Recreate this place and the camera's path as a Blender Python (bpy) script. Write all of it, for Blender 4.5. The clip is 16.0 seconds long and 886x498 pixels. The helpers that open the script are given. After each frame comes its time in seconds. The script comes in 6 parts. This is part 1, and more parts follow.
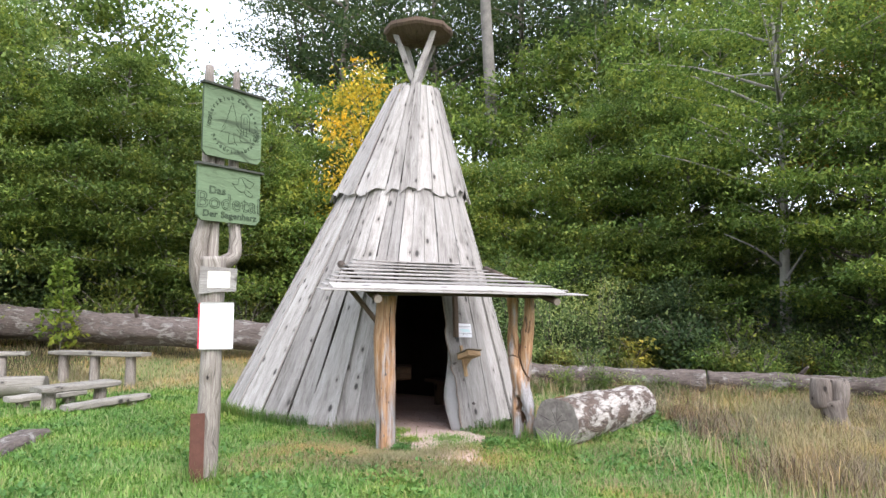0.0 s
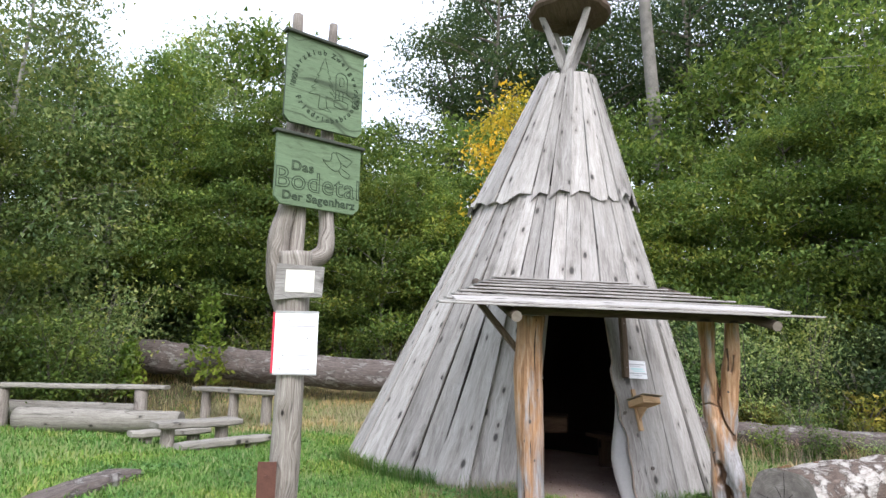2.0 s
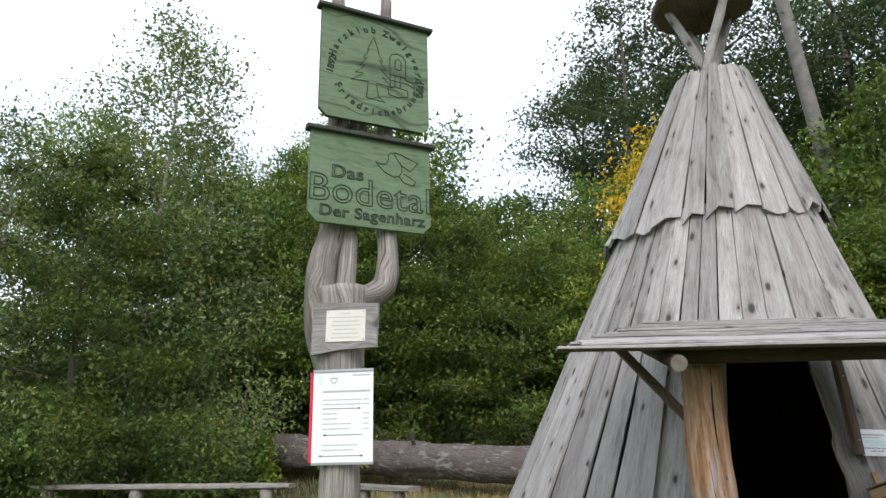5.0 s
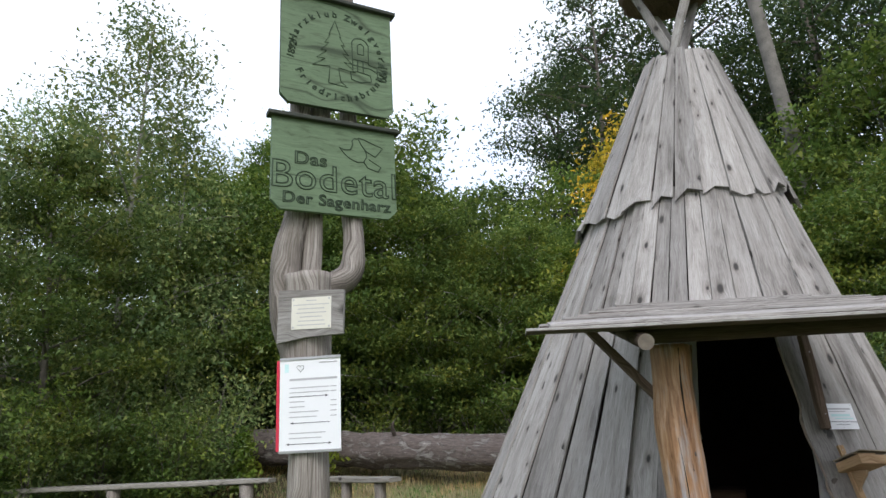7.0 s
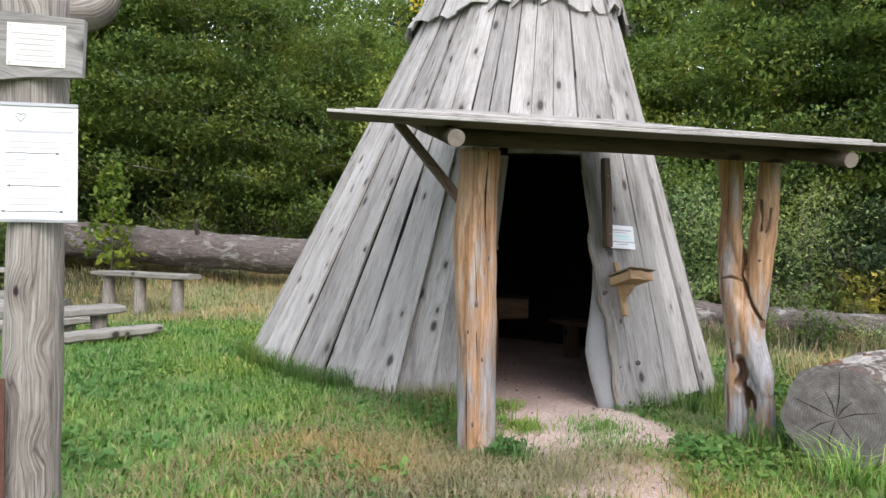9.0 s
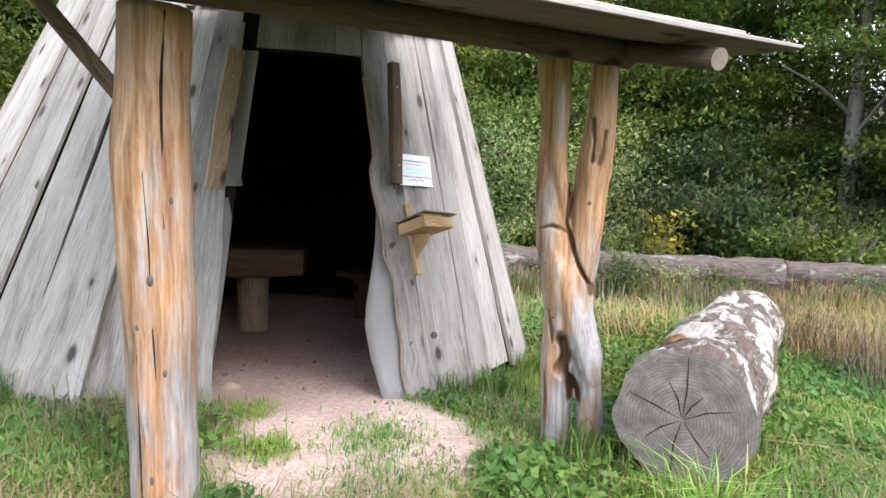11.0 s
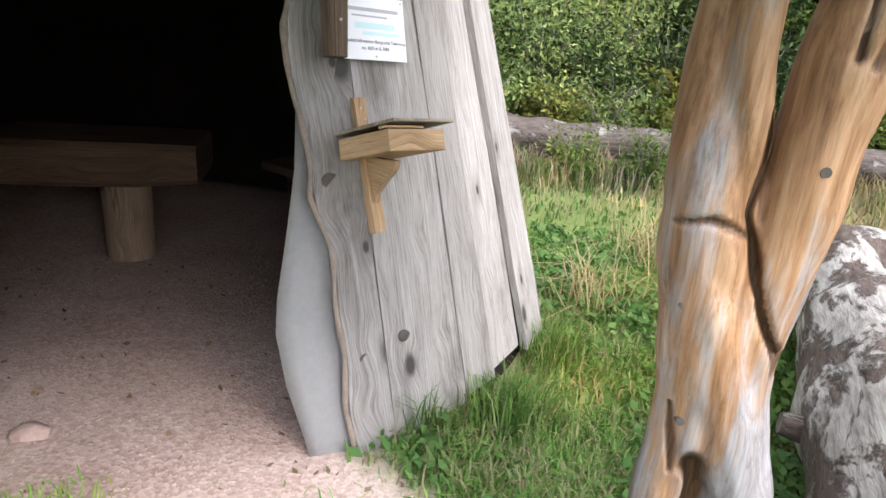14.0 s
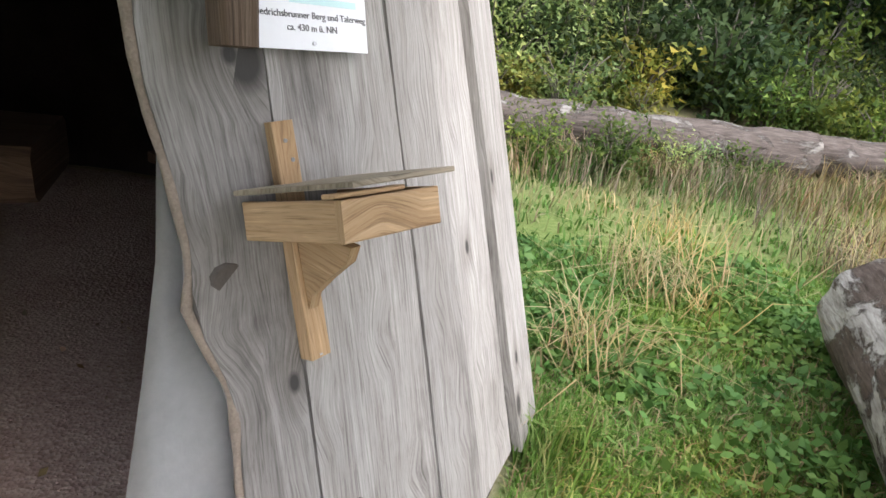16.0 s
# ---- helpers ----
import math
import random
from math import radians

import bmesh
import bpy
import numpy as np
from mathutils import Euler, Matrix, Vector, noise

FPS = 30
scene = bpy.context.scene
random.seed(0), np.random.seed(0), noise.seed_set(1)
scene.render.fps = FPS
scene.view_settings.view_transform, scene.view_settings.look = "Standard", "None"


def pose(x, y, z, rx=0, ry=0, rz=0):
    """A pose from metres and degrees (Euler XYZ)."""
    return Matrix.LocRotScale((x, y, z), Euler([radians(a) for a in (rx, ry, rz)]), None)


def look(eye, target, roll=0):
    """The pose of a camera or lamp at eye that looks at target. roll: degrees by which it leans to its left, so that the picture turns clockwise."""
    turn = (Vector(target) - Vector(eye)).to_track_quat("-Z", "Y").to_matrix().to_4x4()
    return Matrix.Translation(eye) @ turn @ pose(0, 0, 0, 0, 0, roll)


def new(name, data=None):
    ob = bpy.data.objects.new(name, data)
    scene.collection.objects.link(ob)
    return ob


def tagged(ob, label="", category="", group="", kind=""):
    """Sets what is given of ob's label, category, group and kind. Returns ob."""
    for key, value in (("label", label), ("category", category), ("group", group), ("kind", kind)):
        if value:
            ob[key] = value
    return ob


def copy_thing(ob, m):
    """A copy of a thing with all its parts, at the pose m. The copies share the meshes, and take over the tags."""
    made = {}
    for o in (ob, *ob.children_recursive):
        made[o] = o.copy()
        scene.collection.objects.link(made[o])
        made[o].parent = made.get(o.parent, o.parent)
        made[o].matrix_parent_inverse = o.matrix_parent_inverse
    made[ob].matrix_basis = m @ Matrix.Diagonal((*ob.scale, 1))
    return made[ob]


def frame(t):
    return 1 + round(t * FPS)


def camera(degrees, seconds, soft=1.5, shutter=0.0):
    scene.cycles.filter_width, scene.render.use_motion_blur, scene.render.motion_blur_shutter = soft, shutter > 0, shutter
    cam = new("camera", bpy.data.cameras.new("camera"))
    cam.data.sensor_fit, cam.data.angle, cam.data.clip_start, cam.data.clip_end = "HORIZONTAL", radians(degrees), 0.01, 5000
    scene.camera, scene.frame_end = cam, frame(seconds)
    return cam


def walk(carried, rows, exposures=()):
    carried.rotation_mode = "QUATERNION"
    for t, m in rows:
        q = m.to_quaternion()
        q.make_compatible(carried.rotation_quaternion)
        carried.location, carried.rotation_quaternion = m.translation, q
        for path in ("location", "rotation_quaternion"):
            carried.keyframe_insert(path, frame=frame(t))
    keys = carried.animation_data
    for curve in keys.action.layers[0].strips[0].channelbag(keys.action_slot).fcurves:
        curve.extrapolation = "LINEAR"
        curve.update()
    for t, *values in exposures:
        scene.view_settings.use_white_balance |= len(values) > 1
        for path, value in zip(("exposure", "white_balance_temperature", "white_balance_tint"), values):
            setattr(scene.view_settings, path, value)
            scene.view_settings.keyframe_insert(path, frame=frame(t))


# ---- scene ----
cam = camera(69.0, 16.0)
EXPOSURES = [(0.0, 0.75, 6250, 17), (1.5, 0.6, 6150, 16), (3.0, 0.34, 6150, 15), (4.0, 0.11, 6200, 14), (6.5, -0.2, 6150, 14), (7.0, -0.24, 6150, 14), (8.0, 0.06, 6150, 14), (9.0, 0.48, 6200, 15), (9.5, 0.70, 6250, 16), (12.0, 1.03, 6300, 16), (14.5, 1.06, 6350, 16), (16.0, 0.95, 6400, 15)]
PATH = [
    (0, (-0.029, 0.132, 1.547), (-0.291, 2.108, 1.7), 0.1),
    (0.5, (-0.083, 0.613, 1.479), (-0.445, 2.569, 1.69), -0.3),
    (1, (-0.177, 1.074, 1.364), (-0.69, 2.994, 1.592), 0.2),
    (1.5, (-0.234, 1.59, 1.3), (-0.783, 3.496, 1.559), 0.3),
    (2, (-0.309, 2.066, 1.256), (-1.039, 3.903, 1.563), 1.0),
    (2.5, (-0.442, 2.518, 1.197), (-1.198, 4.343, 1.515), 0.6),
    (3, (-0.496, 2.9, 1.157), (-1.299, 4.698, 1.505), -0.1),
    (3.5, (-0.616, 3.261, 1.137), (-1.616, 4.926, 1.613), 0.0),
    (4, (-0.732, 3.475, 1.136), (-1.795, 5.082, 1.672), -0.3),
    (4.2, (-0.728, 3.524, 1.167), (-1.824, 5.106, 1.712), 0.1),
    (6.3, (-0.719, 3.682, 1.141), (-1.78, 5.274, 1.724), -3.0),
    (6.5, (-0.7, 3.685, 1.134), (-1.759, 5.284, 1.7), -3.0),
    (7, (-0.682, 3.7, 1.128), (-1.73, 5.316, 1.666), -3.2),
    (7.5, (-0.668, 3.745, 1.102), (-1.686, 5.4, 1.574), -3.0),
    (8, (-0.653, 3.804, 1.077), (-1.626, 5.518, 1.417), -2.0),
    (8.5, (-0.69, 3.934, 1.051), (-1.597, 5.707, 1.235), -0.5),
    (9, (-0.757, 4.157, 1.013), (-1.375, 6.059, 0.983), 0.8),
    (9.5, (-0.739, 4.502, 0.97), (-0.974, 6.483, 0.819), 1.5),
    (9.7, (-0.696, 4.631, 0.955), (-0.903, 6.619, 0.864), 1.5),
    (11.8, (-0.672, 6.407, 1.118), (-0.633, 8.382, 0.805), 2.3),
    (12, (-0.688, 6.527, 1.166), (-0.621, 8.498, 0.832), 2.7),
    (12.5, (-0.667, 6.798, 1.187), (-0.498, 8.747, 0.771), 4.0),
    (13, (-0.647, 7.163, 1.197), (-0.533, 9.113, 0.766), 3.9),
    (13.5, (-0.711, 7.446, 1.145), (-0.709, 9.363, 0.574), 3.6),
    (14, (-0.801, 7.749, 1.132), (-0.741, 9.624, 0.438), 4.0),
    (14.5, (-0.856, 7.981, 1.101), (-0.756, 9.821, 0.324), 4.2),
    (15, (-0.854, 8.368, 1.09), (-0.736, 10.225, 0.356), 4.4),
    (15.5, (-0.887, 8.596, 1.085), (-0.73, 10.436, 0.318), 4.9),
    (16, (-0.922, 8.797, 1.132), (-0.622, 10.603, 0.328), 7.5),
]
walk(cam, [(t, look(eye, target, roll)) for t, eye, target, roll in PATH],
     exposures=EXPOSURES)

# ---- sky and sun: bright overcast afternoon ----
world = bpy.data.worlds.new("overcast_sky")
scene.world = world
world.use_nodes = True
wn, wl = world.node_tree.nodes, world.node_tree.links
wn.clear()
sky = wn.new("ShaderNodeTexSky")
sky.sky_type = "NISHITA"
sky.sun_disc = False
sky.sun_elevation, sky.sun_rotation = radians(43), radians(140)
sky.dust_density, sky.air_density = 4.0, 1.0
bg_sky = wn.new("ShaderNodeBackground")
bg_sky.inputs["Strength"].default_value = 0.08
bg_cloud = wn.new("ShaderNodeBackground")
w_noise = wn.new("ShaderNodeTexNoise")
w_noise.inputs["Scale"].default_value = 2.2
w_noise.inputs["Detail"].default_value = 5
w_ramp = wn.new("ShaderNodeValToRGB")
w_ramp.color_ramp.elements[0].color = (0.80, 0.88, 1.0, 1)
w_ramp.color_ramp.elements[1].color = (0.96, 0.99, 1.0, 1)
w_ramp.color_ramp.elements[0].position, w_ramp.color_ramp.elements[1].position = 0.38, 0.6
bg_cloud.inputs["Strength"].default_value = 1.4
w_add = wn.new("ShaderNodeAddShader")
w_out = wn.new("ShaderNodeOutputWorld")
wl.new(sky.outputs[0], bg_sky.inputs["Color"])
wl.new(w_noise.outputs["Fac"], w_ramp.inputs["Fac"])
wl.new(w_ramp.outputs["Color"], bg_cloud.inputs["Color"])
wl.new(bg_sky.outputs[0], w_add.inputs[0])
wl.new(bg_cloud.outputs[0], w_add.inputs[1])
wl.new(w_add.outputs[0], w_out.inputs["Surface"])

sun = new("sun", bpy.data.lights.new("sun", "SUN"))
sun.data.energy, sun.data.angle, sun.data.color = 1.5, radians(24), (1.0, 0.98, 0.95)
sun.matrix_world = look((4.7, -5.6, 6.8), (0, 0, 0))


# ---- materials ----
def material(name):
    m = bpy.data.materials.new(name)
    m.use_nodes = True
    n, l = m.node_tree.nodes, m.node_tree.links
    return m, n, l, n["Principled BSDF"]


def ramp(n, stops):
    r = n.new("ShaderNodeValToRGB")
    e = r.color_ramp.elements
    while len(e) < len(stops):
        e.new(0.5)
    for k, (p, c) in zip(e, stops):
        k.position, k.color = p, (*c, 1)
    return r


def mixed(n, l, fac, a, b, mode="MIX"):
    m = n.new("ShaderNodeMix")
    m.data_type, m.blend_type = "RGBA", mode
    for sock, v in ((m.inputs[0], fac), (m.inputs[6], a), (m.inputs[7], b)):
        if isinstance(v, (int, float)):
            sock.default_value = v
        elif isinstance(v, tuple):
            sock.default_value = (*v, 1)
        else:
            l.new(v, sock)
    return m.outputs[2]


def noise_tex(n, l, vec, scale, detail=4, rough=0.6, distort=0.0):
    t = n.new("ShaderNodeTexNoise")
    t.inputs["Scale"].default_value, t.inputs["Detail"].default_value = scale, detail
    t.inputs["Roughness"].default_value, t.inputs["Distortion"].default_value = rough, distort
    l.new(vec, t.inputs["Vector"])
    return t.outputs["Fac"]


def mapped(n, l, vec, sx, sy, sz, shift=None):
    m = n.new("ShaderNodeMapping")
    m.inputs["Scale"].default_value = (sx, sy, sz)
    l.new(vec, m.inputs["Vector"])
    if shift:
        l.new(shift, m.inputs["Location"])
    return m.outputs[0]


def bump(n, l, p, height, strength, distance=0.01):
    b = n.new("ShaderNodeBump")
    b.inputs["Strength"].default_value, b.inputs["Distance"].default_value = strength, distance
    l.new(height, b.inputs["Height"])
    l.new(b.outputs[0], p.inputs["Normal"])


def wood(name, dark, mid, light, knots=0.5, stain=0.5, grain=1.0, rough=0.85, tone=0.3, bumpy=0.6, silver=None, silver_at=0.5, silver_v=None, cracks=0.8):
    """Wood whose grain runs along v of the UV map, in metres; each piece has its own tone."""
    m, n, l, p = material(name)
    uv = n.new("ShaderNodeUVMap")
    uv.uv_map = "UVMap"
    info = n.new("ShaderNodeObjectInfo")
    comb = n.new("ShaderNodeCombineXYZ")
    mul = n.new("ShaderNodeMath")
    mul.operation, mul.inputs[1].default_value = "MULTIPLY", 37.0
    l.new(info.outputs["Random"], mul.inputs[0])
    l.new(mul.outputs[0], comb.inputs[0])
    l.new(mul.outputs[0], comb.inputs[1])
    base = mapped(n, l, uv.outputs[0], 1, 1, 1, comb.outputs[0])
    # knots: sparse cells that bend the grain around them
    vor = n.new("ShaderNodeTexVoronoi")
    vor.voronoi_dimensions = "2D"
    vor.inputs["Scale"].default_value = 3.3
    l.new(mapped(n, l, base, 1.5, 0.9, 1), vor.inputs["Vector"])
    k_size = n.new("ShaderNodeMapRange")
    k_size.inputs[1].default_value, k_size.inputs[2].default_value = 0.075, 0.15
    k_size.inputs[3].default_value, k_size.inputs[4].default_value = 1.0, 0.0
    l.new(vor.outputs["Distance"], k_size.inputs[0])
    wide = n.new("ShaderNodeMapRange")
    wide.inputs[1].default_value, wide.inputs[2].default_value = 0.05, 0.34
    wide.inputs[3].default_value, wide.inputs[4].default_value = 0.03, 0.0
    l.new(vor.outputs["Distance"], wide.inputs[0])
    bend = n.new("ShaderNodeVectorMath")
    bend.operation = "ADD"
    cb = n.new("ShaderNodeCombineXYZ")
    wander = noise_tex(n, l, mapped(n, l, base, 4.5, 0.9, 1), 1.0, 2, 0.5)
    drift = n.new("ShaderNodeMath")
    drift.operation, drift.inputs[1].default_value = "MULTIPLY_ADD", 0.07
    l.new(wander, drift.inputs[0])
    l.new(wide.outputs[0], drift.inputs[2])
    l.new(base, bend.inputs[0])
    l.new(drift.outputs[0], cb.inputs[0])
    l.new(cb.outputs[0], bend.inputs[1])
    fine = noise_tex(n, l, mapped(n, l, bend.outputs[0], 150 * grain, 2.6, 1), 1.0, 6, 0.72, 0.3)
    rings = noise_tex(n, l, mapped(n, l, bend.outputs[0], 30 * grain, 0.5, 1), 1.0, 4, 0.6, 0.35)
    blot = noise_tex(n, l, mapped(n, l, base, 5.0, 1.3, 1), 1.0, 7, 0.68, 0.4)
    add = n.new("ShaderNodeMath")
    add.operation = "ADD"
    half = n.new("ShaderNodeMath")
    half.operation, half.inputs[1].default_value = "MULTIPLY", 0.5
    weigh = n.new("ShaderNodeMath")
    weigh.operation, weigh.inputs[1].default_value = "MULTIPLY", 0.55
    l.new(rings, weigh.inputs[0])
    more = n.new("ShaderNodeMath")
    more.operation, more.inputs[1].default_value = "MULTIPLY", 1.45
    l.new(fine, more.inputs[0])
    l.new(more.outputs[0], add.inputs[0])
    l.new(weigh.outputs[0], add.inputs[1])
    l.new(add.outputs[0], half.inputs[0])
    col = ramp(n, [(0.30, dark), (0.48, mid), (0.70, light)])
    l.new(half.outputs[0], col.inputs[0])
    silvered = col.outputs[0]
    if silver:
        patch = noise_tex(n, l, mapped(n, l, base, 7, 2.6, 1), 1.0, 8, 0.75, 0.4)
        pr = ramp(n, [(silver_at - 0.04, (0, 0, 0)), (silver_at + 0.05, (1, 1, 1))])
        if silver_v:
            sx = n.new("ShaderNodeSeparateXYZ")
            l.new(uv.outputs[0], sx.inputs[0])
            gr = n.new("ShaderNodeMapRange")
            gr.inputs[1].default_value, gr.inputs[2].default_value = silver_v
            gr.inputs[3].default_value, gr.inputs[4].default_value = 0.09, -0.09
            l.new(sx.outputs[1], gr.inputs[0])
            up = n.new("ShaderNodeMath")
            up.operation = "ADD"
            l.new(patch, up.inputs[0])
            l.new(gr.outputs[0], up.inputs[1])
            patch = up.outputs[0]
        l.new(patch, pr.inputs[0])
        sv = ramp(n, [(0.36, tuple(v * 0.35 for v in silver)), (0.62, silver)])
        l.new(half.outputs[0], sv.inputs[0])
        silvered = mixed(n, l, pr.outputs[0], silvered, sv.outputs[0])
    crack_n = noise_tex(n, l, mapped(n, l, bend.outputs[0], 7 * grain, 0.28, 1), 1.0, 2, 0.5, 0.1)
    ck = ramp(n, [(0.494, (1, 1, 1)), (0.4995, (0.3, 0.29, 0.28)), (0.5005, (0.3, 0.29, 0.28)), (0.506, (1, 1, 1))])
    l.new(crack_n, ck.inputs[0])
    silvered = mixed(n, l, cracks, silvered, ck.outputs[0], "MULTIPLY")
    fleck = noise_tex(n, l, mapped(n, l, bend.outputs[0], 260 * grain, 9, 1), 1.0, 3, 0.6, 0.2)
    fk = ramp(n, [(0.36, (0.62, 0.61, 0.60)), (0.46, (1, 1, 1)), (0.60, (1, 1, 1)), (0.70, (1.3, 1.3, 1.3))])
    l.new(fleck, fk.inputs[0])
    silvered = mixed(n, l, 0.75, silvered, fk.outputs[0], "MULTIPLY")
    st = ramp(n, [(0.32, (0.42, 0.405, 0.39)), (0.46, (0.8, 0.785, 0.77)), (0.62, (1, 1, 1))])
    l.new(blot, st.inputs[0])
    c = mixed(n, l, stain, silvered, st.outputs[0], "MULTIPLY")
    own = n.new("ShaderNodeMapRange")
    own.inputs[3].default_value, own.inputs[4].default_value = 1.0 - tone, 1.0 + tone * 0.55
    l.new(info.outputs["Random"], own.inputs[0])
    grey = n.new("ShaderNodeCombineColor")
    for i in range(3):
        l.new(own.outputs[0], grey.inputs[i])
    c = mixed(n, l, 1.0, c, grey.outputs[0], "MULTIPLY")
    if knots:
        kf = n.new("ShaderNodeMath")
        kf.operation = "MULTIPLY"
        pick = n.new("ShaderNodeMath")
        pick.operation, pick.inputs[1].default_value = "LESS_THAN", knots
        sep = n.new("ShaderNodeSeparateColor")
        l.new(vor.outputs["Color"], sep.inputs[0])
        l.new(sep.outputs[0], pick.inputs[0])
        reach = n.new("ShaderNodeMath")
        reach.operation, reach.inputs[1].default_value, reach.inputs[2].default_value = "MULTIPLY_ADD", 0.13, 0.07
        l.new(sep.outputs[1], reach.inputs[0])
        l.new(reach.outputs[0], k_size.inputs[2])
        core = n.new("ShaderNodeMath")
        core.operation, core.inputs[1].default_value = "MULTIPLY", 0.5
        l.new(reach.outputs[0], core.inputs[0])
        l.new(core.outputs[0], k_size.inputs[1])
        # a stained ring round each knot
        halo = n.new("ShaderNodeMapRange")
        halo.inputs[1].default_value, halo.inputs[2].default_value = 0.08, 0.30
        halo.inputs[3].default_value, halo.inputs[4].default_value = 0.6, 0.0
        l.new(vor.outputs["Distance"], halo.inputs[0])
        hf = n.new("ShaderNodeMath")
        hf.operation = "MULTIPLY"
        l.new(halo.outputs[0], hf.inputs[0])
        l.new(pick.outputs[0], hf.inputs[1])
        c = mixed(n, l, hf.outputs[0], c, (0.5, 0.47, 0.44), "MULTIPLY")
        l.new(pick.outputs[0], kf.inputs[0])
        l.new(k_size.outputs[0], kf.inputs[1])
        c = mixed(n, l, kf.outputs[0], c, tuple(v * 0.35 for v in dark))
    l.new(c, p.inputs["Base Color"])
    p.inputs["Roughness"].default_value = rough
    p.inputs["Specular IOR Level"].default_value = 0.25
    bump(n, l, p, half.outputs[0], bumpy, 0.006)
    return m


def plain(name, colour, rough=0.8, metal=0.0, vary=0.15, scale=6.0, bumpy=0.1, spec=0.3):
    m, n, l, p = material(name)
    tc = n.new("ShaderNodeTexCoord")
    a = noise_tex(n, l, tc.outputs["Object"], scale, 5)
    b = noise_tex(n, l, tc.outputs["Object"], scale * 14, 3)
    r = ramp(n, [(0.3, tuple(v * (1 - vary) for v in colour)), (0.7, tuple(min(1, v * (1 + vary)) for v in colour))])
    mx = n.new("ShaderNodeMath")
    mx.operation, mx.inputs[1].default_value = "MULTIPLY_ADD", 0.6
    sc = n.new("ShaderNodeMath")
    sc.operation, sc.inputs[1].default_value = "MULTIPLY", 0.4
    l.new(b, sc.inputs[0])
    l.new(a, mx.inputs[0])
    l.new(sc.outputs[0], mx.inputs[2])
    l.new(mx.outputs[0], r.inputs[0])
    l.new(r.outputs[0], p.inputs["Base Color"])
    p.inputs["Roughness"].default_value, p.inputs["Metallic"].default_value = rough, metal
    p.inputs["Specular IOR Level"].default_value = spec
    if bumpy:
        bump(n, l, p, b, bumpy, 0.01)
    return m


def foliage(name, colours, through_light=0.42, rough=0.6):
    """Leaves: each leaf has its own tint, each plant its own tone; light shines partly through."""
    m, n, l, p = material(name)
    geo, info = n.new("ShaderNodeNewGeometry"), n.new("ShaderNodeObjectInfo")
    r = ramp(n, [(i / (len(colours) - 1), c) for i, c in enumerate(colours)])
    l.new(geo.outputs["Random Per Island"], r.inputs[0])
    hsv = n.new("ShaderNodeHueSaturation")
    v = n.new("ShaderNodeMapRange")
    v.inputs[3].default_value, v.inputs[4].default_value = 0.62, 1.34
    l.new(info.outputs["Random"], v.inputs[0])
    l.new(v.outputs[0], hsv.inputs["Value"])
    # whole sprays turn yellower or stay deep green
    patch = ramp(n, [(0.34, (0.78, 0.88, 0.95)), (0.5, (1, 1, 1)), (0.66, (1.35, 1.12, 0.85))])
    l.new(noise_tex(n, l, geo.outputs["Position"], 0.9, 3), patch.inputs[0])
    l.new(mixed(n, l, 1.0, r.outputs[0], patch.outputs[0], "MULTIPLY"), hsv.inputs["Color"])
    p.inputs["Roughness"].default_value = rough
    p.inputs["Specular IOR Level"].default_value = 0.3
    l.new(hsv.outputs[0], p.inputs["Base Color"])
    tr = n.new("ShaderNodeBsdfTranslucent")
    l.new(hsv.outputs[0], tr.inputs["Color"])
    mx = n.new("ShaderNodeMixShader")
    mx.inputs[0].default_value = through_light
    l.new(p.outputs[0], mx.inputs[1])
    l.new(tr.outputs[0], mx.inputs[2])
    l.new(mx.outputs[0], n["Material Output"].inputs["Surface"])
    return m


M_PLANK = wood("weathered_grey_planks", (0.155, 0.147, 0.137), (0.36, 0.345, 0.324), (0.535, 0.52, 0.495), knots=0.34, tone=0.3, stain=0.85, cracks=0.35, bumpy=0.6)
M_ROOF = wood("weathered_roof_boards", (0.14, 0.132, 0.122), (0.33, 0.315, 0.295), (0.50, 0.485, 0.455), knots=0.2, tone=0.25, cracks=0.6)
M_SIGNPOST = wood("grey_bleached_post", (0.05, 0.04, 0.032), (0.24, 0.215, 0.187), (0.52, 0.49, 0.45), knots=0.2, stain=0.9, grain=0.9, tone=0.05)
M_STUMP = wood("dark_weathered_stump", (0.06, 0.05, 0.042), (0.17, 0.145, 0.125), (0.30, 0.275, 0.25), knots=0.3, tone=0.1, grain=0.6, stain=0.9)
M_BENCH = wood("mossy_grey_bench_wood", (0.11, 0.105, 0.09), (0.27, 0.255, 0.22), (0.42, 0.40, 0.36), knots=0.2, tone=0.2, grain=0.6)
M_SOFFIT = wood("shaded_brown_underside", (0.05, 0.038, 0.028), (0.11, 0.085, 0.065), (0.18, 0.145, 0.115), knots=0.2, tone=0.2)
M_LATH = wood("aged_brown_lath", (0.14, 0.10, 0.065), (0.30, 0.22, 0.15), (0.42, 0.33, 0.24), knots=0.2, tone=0.15)
M_LATHDARK = wood("dark_stained_lath", (0.05, 0.035, 0.025), (0.12, 0.085, 0.06), (0.20, 0.15, 0.11), knots=0.2, tone=0.1)
M_SHELF = wood("tan_shelf_board", (0.25, 0.15, 0.075), (0.45, 0.30, 0.165), (0.56, 0.40, 0.24), knots=0.02, stain=0.4, grain=0.8, tone=0.12, bumpy=0.3, cracks=0.15)
M_SHELFTOP = wood("greyed_shelf_lid", (0.16, 0.13, 0.09), (0.30, 0.255, 0.185), (0.40, 0.35, 0.27), knots=0.1, stain=0.6, tone=0.05, bumpy=0.3)
